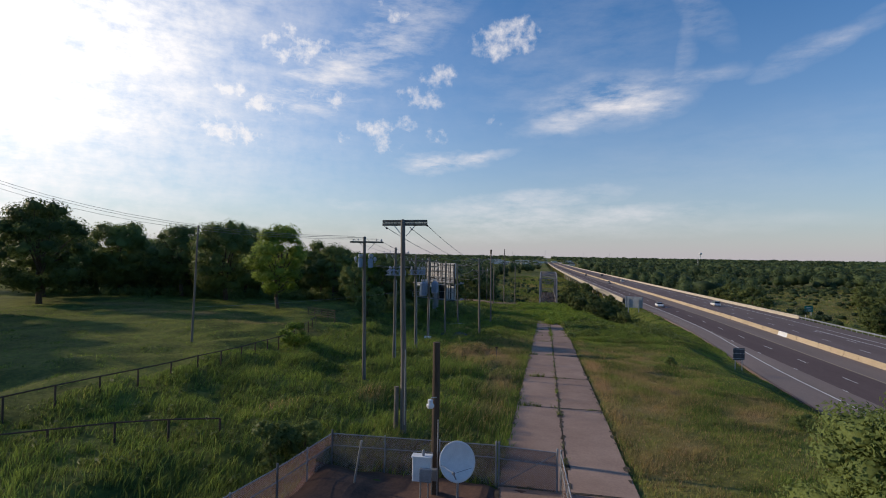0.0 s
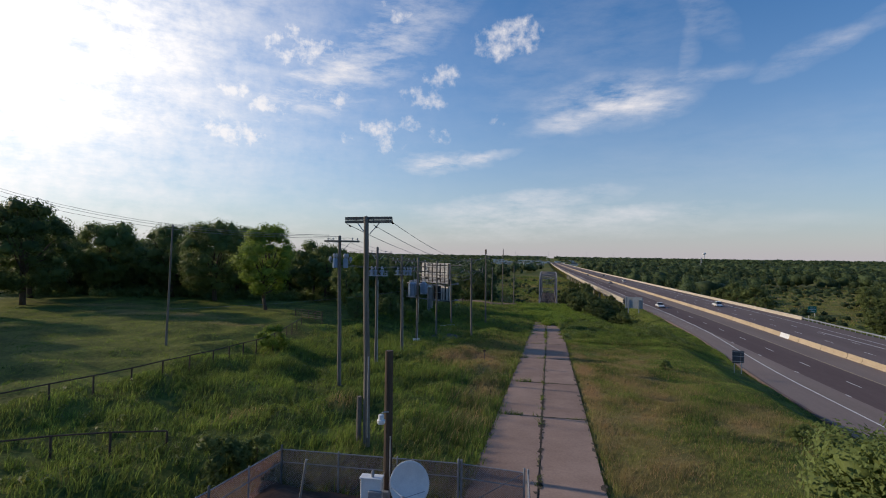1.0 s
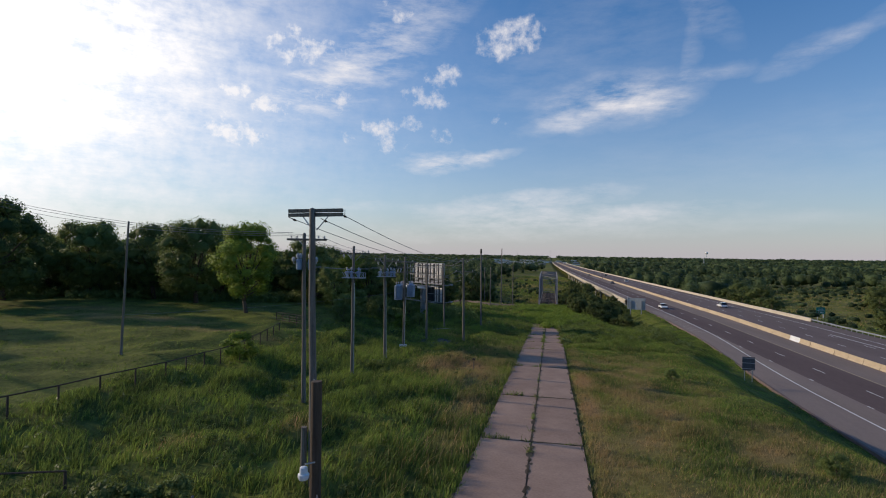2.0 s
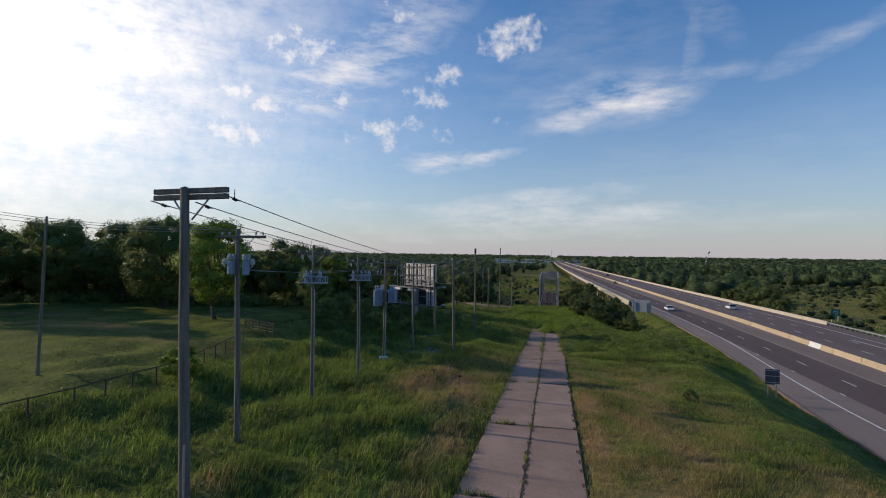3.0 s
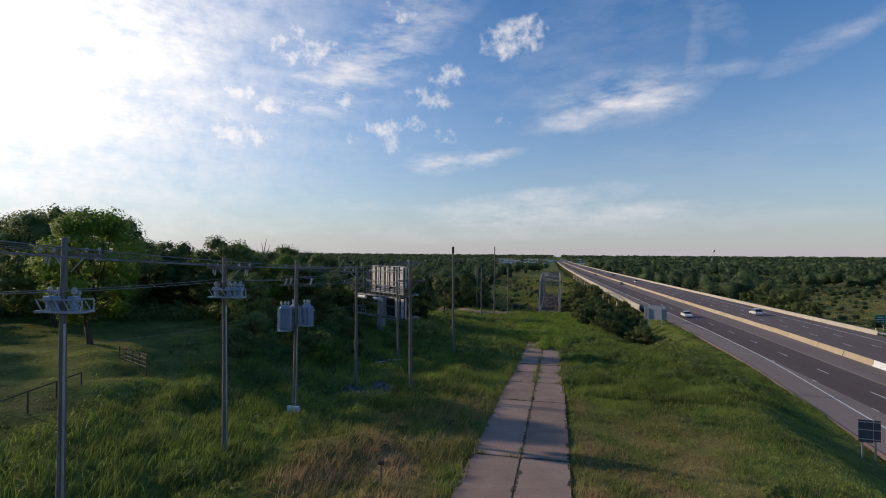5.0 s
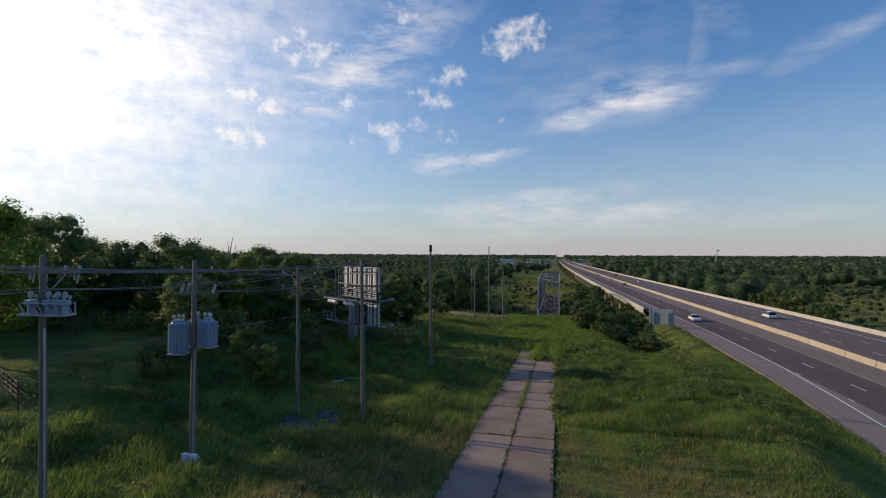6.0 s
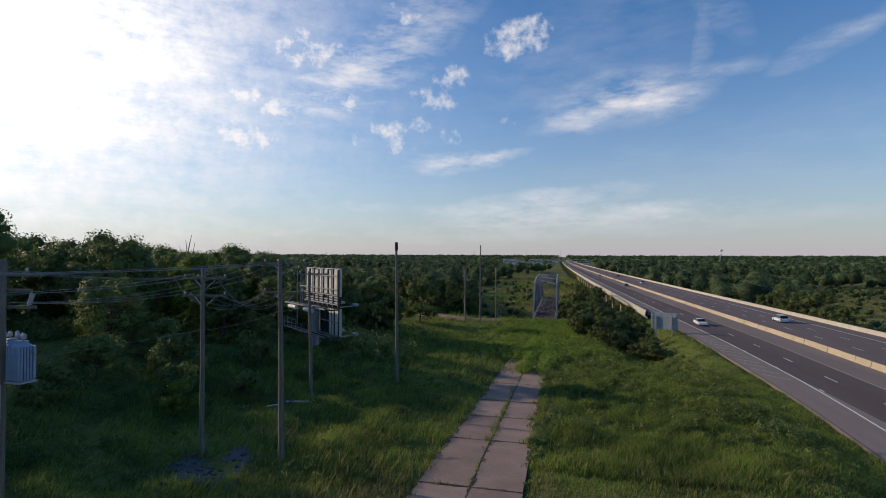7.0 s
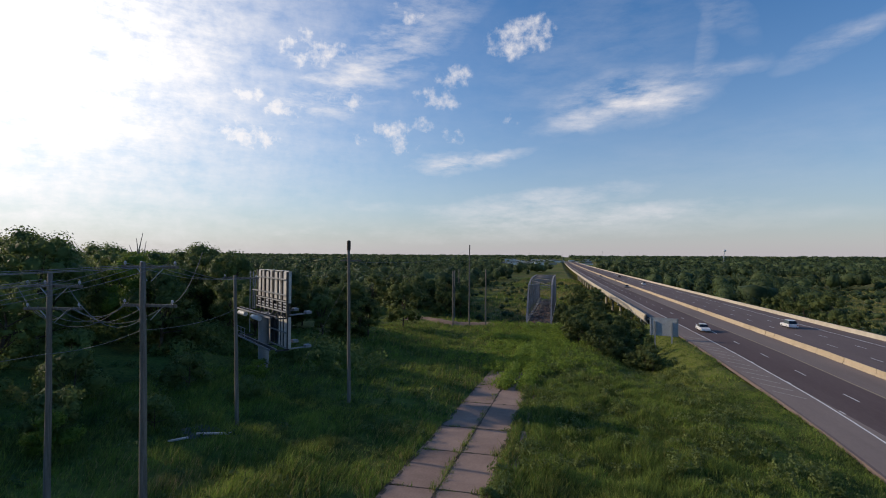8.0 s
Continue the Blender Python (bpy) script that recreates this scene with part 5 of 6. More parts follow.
        for j in range(3 if k % 3 != 1 else 2):
            slab("louvre", M_RACK, x0 + 0.03, x0 + 1.12, 0.6, 0.66, 3.42 + 0.3 * j, 3.58 + 0.3 * j)
    for k in range(8):
        x = -4.3 + 1.36 * k
        slab("upright", M_DARKSTEEL, x - 0.1, x + 0.1, 0.52, 0.82, 2.95, 7.35 - 0.1 * (k % 2))
    for x, za, zb in ((-6.9, -0.1, 7.0), (-5.7, 2.8, 7.1), (-5.0, 2.8, 6.6)):
        q = bmesh.new()
        rod(q, (x, 0.5, z + za), (x, 0.5, z + zb), 0.05, sides=7)
        part("upright", q, M_STEEL, t)
    # lower face, half as wide
    # its dark colour stands for the shaded opening here
    slab("face_sheet", M_DARKSTEEL, 0.3, 5.2, 0.9, 0.94, -0.15, 2.6, "dark sheet standing in for the shaded gaps behind the ribs")
    for x0, w in ((-0.4, 0.55), (2.75, 0.5), (3.45, 0.45), (4.35, 0.75)):
        slab("panel", M_PANEL, x0, x0 + w, 0.62, 0.68, -0.15, 2.75, "pale sheet panel", 0.01)
    for x in (-0.45, 0.5, 1.7, 2.6, 3.35, 4.2, 5.2):
        slab("upright", M_DARKSTEEL, x - 0.06, x + 0.06, 0.60, 0.82, -0.3, 2.95)
    for x0, x1, za, zb in ((5.24, 5.34, 4.2, 7.36), (5.24, 5.34, -0.25, 2.8), (-4.3, 5.34, 7.28, 7.38)):
        slab("edge_trim", M_GALV, x0, x1, 0.7, 0.98, za, zb, "pale edge trim", 0.01)
    for zz, x0, x1, yy in ((6.55, -4.4, 5.2, 0.34), (5.0, -5.8, 5.2, 0.34), (4.35, -4.4, 5.2, 0.36), (3.3, -4.4, 5.2, 0.36), (1.3, -0.5, 5.2, 0.36), (-0.2, -0.5, 5.3, 0.36)):
        slab("rail", M_STEEL, x0, x1, yy + 0.1, yy + 0.2, zz - 0.06, zz + 0.06)
    # catwalks with their beams and hand rails
    for zz, x0, x1 in ((2.95, -7.0, 5.4), (-0.15, -7.3, 5.4)):
        q = bmesh.new()
        n = 64
        for k in range(n):
            x = x0 + (x1 - x0) * k / (n - 1)
            box(q, x - 0.03, x + 0.03, -1.1, -0.5, z + zz - 0.04, z + zz)
        part("catwalk", q, M_DARKSTEEL, t, "grated dark steel catwalk")
        for y in (-1.1, -0.5):
            slab("catwalk_beam", M_STEEL, x0 - 0.05, x1, y - 0.05, y + 0.05, zz - 0.13, zz + 0.02)
        for x in (x0 + 0.4, -3.0, 1.2, x1 - 0.3):
            slab("bracket", M_DARKSTEEL, x - 0.07, x + 0.07, -0.45, 0.9, zz - 0.3, zz - 0.16)
    for x in (-7.2, -6.0, -4.6, -3.2):
        slab("hand_rail_post", M_STEEL, x - 0.03, x + 0.03, -1.12, -1.06, -0.15, 0.95)
    for zz in (0.4, 0.92):
        slab("hand_rail", M_STEEL, -7.25, -3.1, -1.12, -1.06, zz - 0.03, zz + 0.03)
    for x in (-4.6, 0.4):
        q = bmesh.new()
        rod(q, (x - 1.2, -0.95, z + 2.45), (x + 1.2, -0.95, z + 2.45), 0.24, sides=14)
        part("light_housing", q, M_PALE, t, "pale cylindrical lamp housing")
    for zz in (3.0, -0.35):
        for x in (4.9, 1.4, -2.2):
            q = bmesh.new()
            bar(q, (x, 0.9, z + zz), (x + 0.3, 2.6, z + zz + 0.1), 0.12, 0.12)
            box(q, x + 0.0, x + 0.7, 2.4, 3.0, z + zz + 0.05, z + zz + 0.35, bevel=0.04)
            part("lamp_arm", q, M_STEEL, t)


build_billboard()


# ---- the old truss bridge ----
def build_truss():
    y0, n, pl = 203.0, 9, 8.6
    zb, zt, cx, hw = -9.3, 2.3, 0.0, 3.3
    t = thing("truss_bridge", pose(cx, y0, zb), "rusted grey steel through-truss bridge with a broken deck", "bridge")
    h = zt - zb
    heights = [0] + [h * k for k in (0.86, 0.96, 1.0, 1.0, 1.0, 1.0, 0.96, 0.86)] + [0]
    for s in (-1, 1):
        side = part("bottom_chord", (lambda q: (box(q, s * hw - 0.18, s * hw + 0.18, 0, n * pl, -0.25, 0.2), q)[1])(bmesh.new()), M_RUST, t)
        for k in range(n):
            a, c = (s * hw, k * pl, heights[k]), (s * hw, (k + 1) * pl, heights[k + 1])
            b = bmesh.new()
            bar(b, a, c, 0.42, 0.36)
            part("end_post" if k in (0, n - 1) else "top_chord", b, M_RUST, t)
            if 0 < k:
                b = bmesh.new()
                for o in (-0.14, 0.14):
                    bar(b, (s * hw, k * pl + o, 0), (s * hw, k * pl + o, heights[k]), 0.34, 0.08)
                q = 0.0
                while q < heights[k] - 0.9:
                    bar(b, (s * hw, k * pl - 0.14, q), (s * hw, k * pl + 0.14, q + 0.8), 0.05, 0.04)
                    q += 0.8
                part("vertical", b, M_RUST, t)
            if 0 < k < n - 1:
                b = bmesh.new()
                up = k < n / 2
                bar(b, (s * hw, (k if up else k + 1) * pl, heights[k] if up else heights[k + 1]), (s * hw, (k + 1 if up else k) * pl, 0), 0.3, 0.16)
                bar(b, (s * hw, (k + 1 if up else k) * pl, heights[k + 1] if up else heights[k]), (s * hw, (k if up else k + 1) * pl, 0), 0.14, 0.1)
                part("diagonal", b, M_RUST, t)
        b = bmesh.new()
        for zz in (1.0, 1.5):
            box(b, s * (hw - 0.3) - 0.04, s * (hw - 0.3) + 0.04, 0, n * pl, zz - 0.08, zz + 0.08)
        part("railing", b, M_RUST, t)
    for k in range(1, n):
        b = bmesh.new()
        yk, zk = k * pl, heights[k]
        bar(b, (-hw, yk, zk), (hw, yk, zk), 0.3, 0.3)
        lo, hi = 5.0, 6.1
        near_end = k in (1, n - 1)
        if not near_end:
            lo, hi = zk - 1.6, zk - 0.1
        for zz in (lo, hi):
            bar(b, (-hw, yk, zz), (hw, yk, zz), 0.16, 0.16)
        m = 5
        for j in range(m):
            xa, xb = -hw + 2 * hw * j / m, -hw + 2 * hw * (j + 1) / m
            bar(b, (xa, yk, hi), (xb, yk, lo), 0.12, 0.08)
            bar(b, (xa, yk, lo), (xb, yk, hi), 0.12, 0.08)
        if near_end:
            bar(b, (-hw, yk, hi), (hw, yk, zk), 0.16, 0.1)
            bar(b, (hw, yk, hi), (-hw, yk, zk), 0.16, 0.1)
        part("portal_brace" if k in (1, n - 1) else "sway_brace", b, M_RUST, t)
        if k < n - 1:
            b = bmesh.new()
            bar(b, (-hw, yk, zk), (hw, yk + pl, heights[k + 1]), 0.14, 0.1)
            bar(b, (hw, yk, zk), (-hw, yk + pl, heights[k + 1]), 0.14, 0.1)
            part("top_lateral", b, M_RUST, t)
    b = bmesh.new()
    box(b, -hw + 0.3, hw - 0.3, 0, n * pl, -0.2, 0.05)
    part("deck", b, M_DIRT, t, "cracked and littered bridge deck")
    rnd = random.Random(12)
    b = bmesh.new()
    for _ in range(420):
        x, y = rnd.uniform(-hw + 0.5, hw - 0.5), rnd.uniform(0.4, n * pl - 1)
        w, l = rnd.uniform(0.15, 0.6), rnd.uniform(0.2, 1.1)
        box(b, -w / 2, w / 2, -l / 2, l / 2, 0, rnd.uniform(0.06, 0.25), pose(x, y, 0.05, rnd.uniform(-12, 12), rnd.uniform(-12, 12), rnd.uniform(0, 180)))
    tagged(part("rubble", b, M_GRAVEL, t, "broken pieces of concrete and planks on the deck"), kind="stuff")
    ab = bmesh.new()
    box(ab, cx - 4.2, cx + 4.2, y0 - 2.6, y0 - 0.2, zb - 5, zb - 0.15, bevel=0.05)
    tagged(part("bridge_abutment", ab, M_PARAPET), "pale concrete abutment under the truss bridge end", "abutment", kind="structure")


build_truss()


# ---- signs ----
def sign_posts(t, xs, z1, r=0.05):
    for x in xs:
        b = bmesh.new()
        box(b, x - r, x + r, -r, r, -0.5, z1)
        part("post", b, M_GALV, t)


M_SIGNALU = surface("weathered_aluminium", (0.26, 0.28, 0.30), (0.38, 0.40, 0.43), 1.5, 0.6, 0.1)
M_SIGNBACK = surface("dull_sign_back", (0.06, 0.062, 0.07), (0.11, 0.112, 0.125), 2, 0.6, 0.3)


def build_signs():
    x, y = 25.3, 79.6
    z = float(land(x, y))
    t = thing("road_sign", pose(x, y, z, 0, 0, -6), "grey back of a road sign on two posts", "sign", "signs")
    sign_posts(t, (-0.42, 0.42), 3.0)
    b = bmesh.new()
    box(b, -0.7, 0.25, -0.09, -0.06, 1.35, 3.05, bevel=0.008)
    part("panel", b, M_SIGNBACK, t)
    b = bmesh.new()
    box(b, 0.27, 0.72, -0.09, -0.06, 1.45, 3.05, bevel=0.008)
    part("panel", b, M_SIGNBACK, t)
    for zz in (1.6, 2.3, 2.9):
        b = bmesh.new()
        box(b, -0.7, 0.72, -0.13, -0.09, zz - 0.03, zz + 0.03)
        part("stiffener", b, M_GALV, t)
    x, y = 24.6, 161.4
    z = -8.4
    t = thing("guide_sign", pose(x, y, z, 0, 0, -20), "large unpainted aluminium back of a guide sign", "sign", "signs")
    sign_posts(t, (-1.5, 1.4), 5.6, 0.12)
    for k in range(11):
        b = bmesh.new()
        box(b, -2.45, 2.45, 0.14, 0.18, 3.0 + 0.3 * k, 3.29 + 0.3 * k)
        part("slat", b, M_SIGNALU, t)
    b = bmesh.new()
    for xx in (-2.2, 2.2):
        box(b, xx - 0.04, xx + 0.04, 0.06, 0.14, 3.0, 6.3)
    part("stiffener", b, M_SIGNALU, t)
    x, y = 76.5, 174.5
    z = float(land(x, y))
    t = thing("exit_sign", pose(x, y, z, 0, 0, 22), "green highway sign with white lettering on two posts", "sign", "signs")
    green = surface("sign_green", (0.01, 0.16, 0.12), (0.015, 0.20, 0.15), 2, 0.4)
    sign_posts(t, (-1.0, 1.0), -4.2 - z, 0.08)
    b = bmesh.new()
    box(b, -1.5, 1.5, -0.14, -0.09, -6.0 - z, -4.1 - z, bevel=0.01)
    part("panel", b, green, t)
    for zz, w in ((-4.6, 0.8), (-5.1, 1.2), (-5.6, 0.9)):
        b = bmesh.new()
        box(b, -w, w, -0.15, -0.145, zz - z - 0.09, zz - z + 0.09)
        part("lettering", b, M_PAINT, t)


build_signs()


# ---- fenced yard ----
def build_yard():
    zt, zg = 0.66, -1.08
    known = set(bpy.data.objects)
    screen = surface("woven_fence_screen", (0.13, 0.080, 0.072), (0.21, 0.135, 0.12), 2.0, 0.9, fine=30)
    tr = screen.node_tree
    clear = tr.nodes.new("ShaderNodeBsdfTransparent")
    ms = tr.nodes.new("ShaderNodeMixShader")
    ms.inputs[0].default_value = 0.36
    glow = tr.nodes.new("ShaderNodeBsdfTranslucent")
    glow.inputs[0].default_value = (0.22, 0.135, 0.125, 1)
    weave = tr.nodes.new("ShaderNodeMixShader")
    weave.inputs[0].default_value = 0.3
    tr.links.new(tr.nodes["Principled BSDF"].outputs[0], weave.inputs[1])
    tr.links.new(glow.outputs[0], weave.inputs[2])
    tr.links.new(weave.outputs[0], ms.inputs[1])
    tr.links.new(clear.outputs[0], ms.inputs[2])
    tr.links.new(ms.outputs[0], tr.nodes["Material Output"].inputs[0])
    dirt = bmesh.new()
    bmesh.ops.create_grid(dirt, x_segments=40, y_segments=40, size=1)
    for v in dirt.verts:
        x, y = -5.1 + v.co.x * 5.3, 16 + v.co.y * 7.3
        v.co = (x, y, max(zg, float(land(x - 0.45, y + 0.42)) + 0.14) + 0.05 * math.sin(3 * x + 2 * y) * math.sin(2.3 * y - x))
    o = part("yard_ground", dirt, M_DIRT)
    tagged(o, "bare reddish dirt inside the fenced yard", "ground", kind="structure")

    def run(name, pts, gate=False, label=""):
        f = thing(name, pose(0, 0, 0), label, "fence" if not gate else "gate")
        for a, c in zip(pts, pts[1:]):
            a, c = Vector((*a, 0)), Vector((*c, 0))
            d = (c - a).normalized()
            n = max(1, round((c - a).length / 2.6))
            for k in range(n + 1):
                p = a.lerp(c, k / n)
                b = bmesh.new()
                r = 0.045 if k in (0, n) else 0.032
                rod(b, (p.x, p.y, zg - 0.3), (p.x, p.y, zt + (0.12 if k in (0, n) else 0.02)), r, sides=10)
                lathe(b, [(r * 1.1, 0), (r * 0.9, 0.05), (0.01, 0.07)], 8, Matrix.Translation((p.x, p.y, zt + (0.12 if k in (0, n) else 0.02))))
                part("post", b, M_STEEL, f)
            for z in ((zt, 0.12, zg + 0.08) if gate else (zt, 0.14)):
                b = bmesh.new()
                rod(b, a + Vector((0, 0, z)), c + Vector((0, 0, z)), 0.024, sides=8)
                part("rail", b, M_STEEL, f)
            side = Vector((-d.y, d.x, 0)) * 0.045
            b = bmesh.new()
            vs = [b.verts.new(p) for p in (a + side + Vector((0, 0, zg + 0.03)), c + side + Vector((0, 0, zg + 0.03)), c + side + Vector((0, 0, zt - 0.02)), a + side + Vector((0, 0, zt - 0.02)))]
            b.faces.new(vs)
            part("screen", b, screen, f, "brown woven screen behind the mesh")
            # woven wire
            L, H, s = (c - a).length, zt - zg - 0.05, 0.075
            V, F = [], []
            w = 0.0035
            for sg in (1, -1):
                u = -H
                while u < L:
                    u0, u1 = (u, u + H) if sg > 0 else (u + H, u)
                    pts2 = []
                    for uu, hh, u_end, h_end in ((u0, 0, u1, H),):
                        t0, t1 = 0.0, 1.0
                        du = u_end - uu
                        lo, hi = sorted(((0 - uu) / du, (L - uu) / du))
                        t0, t1 = max(t0, lo), min(t1, hi)
                        if t1 > t0:
                            pts2 = [(uu + du * t0, H * t0), (uu + du * t1, H * t1)]
                    if pts2:
                        i = len(V)
                        for (uu, hh), o2 in ((pts2[0], -w), (pts2[0], w), (pts2[1], w), (pts2[1], -w)):
                            q = a + d * (uu + o2) + Vector((0, 0, zg + 0.03 + hh)) - side * 0.4
                            V.append(tuple(q))
                        F.append((i, i + 1, i + 2, i + 3))
                    u += s
            raw_mesh("wire_mesh", V, F, M_STEEL, f)
        return f

    run("chain_link_fence", [(-11.6, 12.5), (-10.3, 19.4), (-9.85, 23.4), (-2.5, 23.75)], label="chain-link fence with a brown woven screen")
    g = run("chain_link_gate", [(-2.38, 23.74), (0.05, 23.5)], True, "closed chain-link gate across the old road")
    b = bmesh.new()
    bar(b, (-2.3, 23.72, zg + 0.1), (0.0, 23.5, zt - 0.05), 0.03, 0.03)
    part("brace", b, M_STEEL, g)
    run("chain_link_fence", [(0.2, 23.4), (0.55, 17.5), (0.9, 11.5)], label="chain-link fence along the old road")
    # stub pole with its lamp and boxes
    t = thing("stub_pole", pose(-4.75, 21.8, zg), "dark creosoted stub pole with lamp and meter boxes", "utility pole")
    b = bmesh.new()
    rod(b, (0, 0, -0.5), (-0.03, 0, 6.35), 0.17, 0.145, 14)
    part("pole", b, M_DARKWOOD, t)
    b = bmesh.new()
    rod(b, (0.02, -0.14, 4.18), (-0.12, -0.42, 4.23), 0.025, sides=8)
    a = part("lamp_arm", b, M_GALV, t)
    b = bmesh.new()
    lathe(b, [(0.05, 0.30), (0.10, 0.28), (0.11, 0.12), (0.15, 0.10), (0.15, 0.02), (0.12, -0.04)], 14, Matrix.Translation((-0.14, -0.46, 3.88)))
    part("lamp_head", b, M_PALE, t, "white and grey yard lamp")
    for x, y, z, w, h in ((-0.02, -0.25, 0.95, 0.3, 0.45), (0.32, -0.1, 1.6, 0.22, 0.42)):
        b = bmesh.new()
        box(b, x - w / 2, x + w / 2, y - 0.1, y + 0.1, z, z + h, bevel=0.015)
        part("meter_box", b, M_STEEL, t)
    for dx in (-0.1, 0.12):
        b = bmesh.new()
        rod(b, (dx, -0.17, 0), (dx, -0.17, 2.6 + dx * 6), 0.025, sides=8)
        part("conduit", b, M_GALV, t)
    # cabinet on legs
    t = thing("equipment_cabinet", pose(-5.15, 21.2, zg, 0, 0, 4), "white steel equipment cabinet on two legs", "cabinet")
    b = bmesh.new()
    box(b, -0.36, 0.36, -0.16, 0.16, 1.05, 1.98, bevel=0.02)
    part("body", b, M_PALE, t)
    b = bmesh.new()
    box(b, -0.05, 0.42, -0.30, -0.17, 1.1, 1.62, bevel=0.02)
    part("junction_box", b, M_STEEL, t, "brownish grey steel junction box")
    b = bmesh.new()
    box(b, -0.40, 0.40, -0.2, 0.2, 1.98, 2.03, bevel=0.01)
    part("roof", b, M_PALE, t)
    for x in (-0.05, 0.25):
        b = bmesh.new()
        rod(b, (x, 0, -0.1), (x, 0, 1.1), 0.03, sides=8)
        part("leg", b, M_GALV, t)
    b = bmesh.new()
    lathe(b, [(0.05, 0), (0.06, 0.1), (0.05, 0.2), (0.02, 0.24)], 10, Matrix.Translation((0.05, -0.05, 2.03)))
    part("antenna_cap", b, M_STEEL, t)
    # dish
    t = thing("satellite_dish", pose(-3.75, 21.15, zg), "pale grey satellite dish on a steel mast", "satellite dish")
    R = 0.68
    b = bmesh.new()
    rings = []
    for i in range(9):
        r = R * i / 8
        rings.append([b.verts.new((r * math.cos(2 * math.pi * k / 36), r * 1.1 * math.sin(2 * math.pi * k / 36), 0.16 * (i / 8) ** 2)) for k in range(36)])
    back = [[b.verts.new((v.co.x * 1.01, v.co.y * 1.01, v.co.z - 0.025)) for v in r] for r in rings]
    for p, q in ((a0, b0) for a0, b0 in zip(rings, rings[1:])):
        for k in range(36):
            b.faces.new((p[k], p[(k + 1) % 36], q[(k + 1) % 36], q[k]))
    for p, q in zip(back, back[1:]):
        for k in range(36):
            b.faces.new((q[k], q[(k + 1) % 36], p[(k + 1) % 36], p[k]))
    for k in range(36):
        b.faces.new((rings[-1][k], rings[-1][(k + 1) % 36], back[-1][(k + 1) % 36], back[-1][k]))
    bmesh.ops.transform(b, matrix=pose(0, 0, 1.95, 76, 0, 10), verts=b.verts)
    part("reflector", b, M_PALE, t, "pale grey round reflector", smooth=True)
    b = bmesh.new()
    rod(b, (0, 0.1, -0.2), (0, 0.16, 1.95), 0.05, sides=10)
    part("mast", b, M_GALV, t)
    b = bmesh.new()
    rod(b, (0, -0.1, 1.25), (0.0, -0.75, 1.75), 0.025, sides=8)
    part("feed_arm", b, M_STEEL, t)
    for s in (-1, 1):
        b = bmesh.new()
        rod(b, (s * 0.6, -0.25, 1.85), (0.0, -0.75, 1.78), 0.012, sides=6)
        part("strut", b, M_STEEL, t)
    b = bmesh.new()
    lathe(b, [(0.05, 0), (0.06, 0.08), (0.03, 0.16)], 10, pose(0, -0.75, 1.75, 40, 0, 0))
    part("feed_horn", b, M_STEEL, t)
    # leaning pipe
    b = bmesh.new()
    rod(b, (-8.1, 21.35, zg - 0.1), (-7.65, 21.2, 1.3), 0.045, sides=10)
    tagged(part("leaning_pipe", b, M_GALV), "galvanised pipe leaning in the yard", "pipe")
    for k, (x, y, r) in enumerate(((-6.9, 21.6, 20), (-5.9, 22.5, 70), (-3.2, 22.6, 10), (-6.3, 20.4, 50))):
        b = bmesh.new()
        box(b, -0.55, 0.55, -0.07, 0.07, 0, 0.06, pose(0, 0, 0, 0, 4, 0), bevel=0.01)
        o = part("board", b, M_WOOD)
        o.matrix_world = pose(x, y, zg + 0.05, 0, 0, r)
        tagged(o, "short weathered board lying in the dirt", "board", "boards in the yard")
    b = bmesh.new()
    box(b, -4.6, 0.0, 20.0, 20.35, zg - 0.2, zg + 0.14, bevel=0.03)
    tagged(part("concrete_kerb", b, M_PARAPET), "low concrete kerb in the yard", "kerb")
    for o in bpy.data.objects:
        if o not in known and o.parent is None:
            o.location += Vector((-0.45, 0.42, 0))


build_yard()


# ---- field fences ----
def pipe_fence(pts, h, label, rails=(1.0,), step=2.5):
    f = thing("field_fence", pose(0, 0, 0), label, "fence", "field fences")
    P = []
    for a, c in zip(pts, pts[1:]):
        n = max(1, round(math.dist(a, c) / step))
        P += [(a[0] + (c[0] - a[0]) * k / n, a[1] + (c[1] - a[1]) * k / n) for k in range(n)]
    P.append(pts[-1])
    G = [float(land(x, y)) for x, y in P]
    Q = []
    for i, (x, y) in enumerate(P):
        w = G[max(0, i - 4):i + 5]
        Q.append(Vector((x, y, max(sum(w) / len(w), G[i] - 0.25))))
    for q, g in zip(Q, G):
        b = bmesh.new()
        rod(b, Vector((q.x, q.y, min(q.z, g) - 0.3)), q + Vector((0, 0, h)), 0.055, sides=8)
        part("post", b, M_DARKWOOD, f)
    for r in rails:
        for a, c in zip(Q, Q[1:]):
            b = bmesh.new()
            rod(b, a + Vector((0, 0, h * r)), c + Vector((0, 0, h * r)), 0.04, sides=7)
            part("rail", b, M_DARKWOOD, f)
    return f


pipe_fence([(-29, 13), (-27.3, 25.5), (-26.2, 33), (-26.0, 41), (-26.5, 50), (-30.2, 64)], 1.15, "dark pipe rail fence at the field's edge")
pipe_fence([(-27.5, 18.5), (-21.2, 23.2), (-17.0, 25.3)], 0.75, "low dark rail fence in tall grass")
pipe_fence([(-35.5, 72.5), (-30, 69.6)], 1.3, "stacked weathered gate panels in the field", (1.0, 0.75, 0.5, 0.25), 1.4)

# marker post, planks and old pavement in the grass
mk = thing("marker_post", pose(-6.2, 58.5, float(land(-6.2, 58.5))), "short dark capped marker post in the grass", "post")
b = bmesh.new()
rod(b, (0, 0, -0.3), (0, 0, 1.25), 0.04, sides=8)
part("stem", b, M_WOOD, mk)
b = bmesh.new()
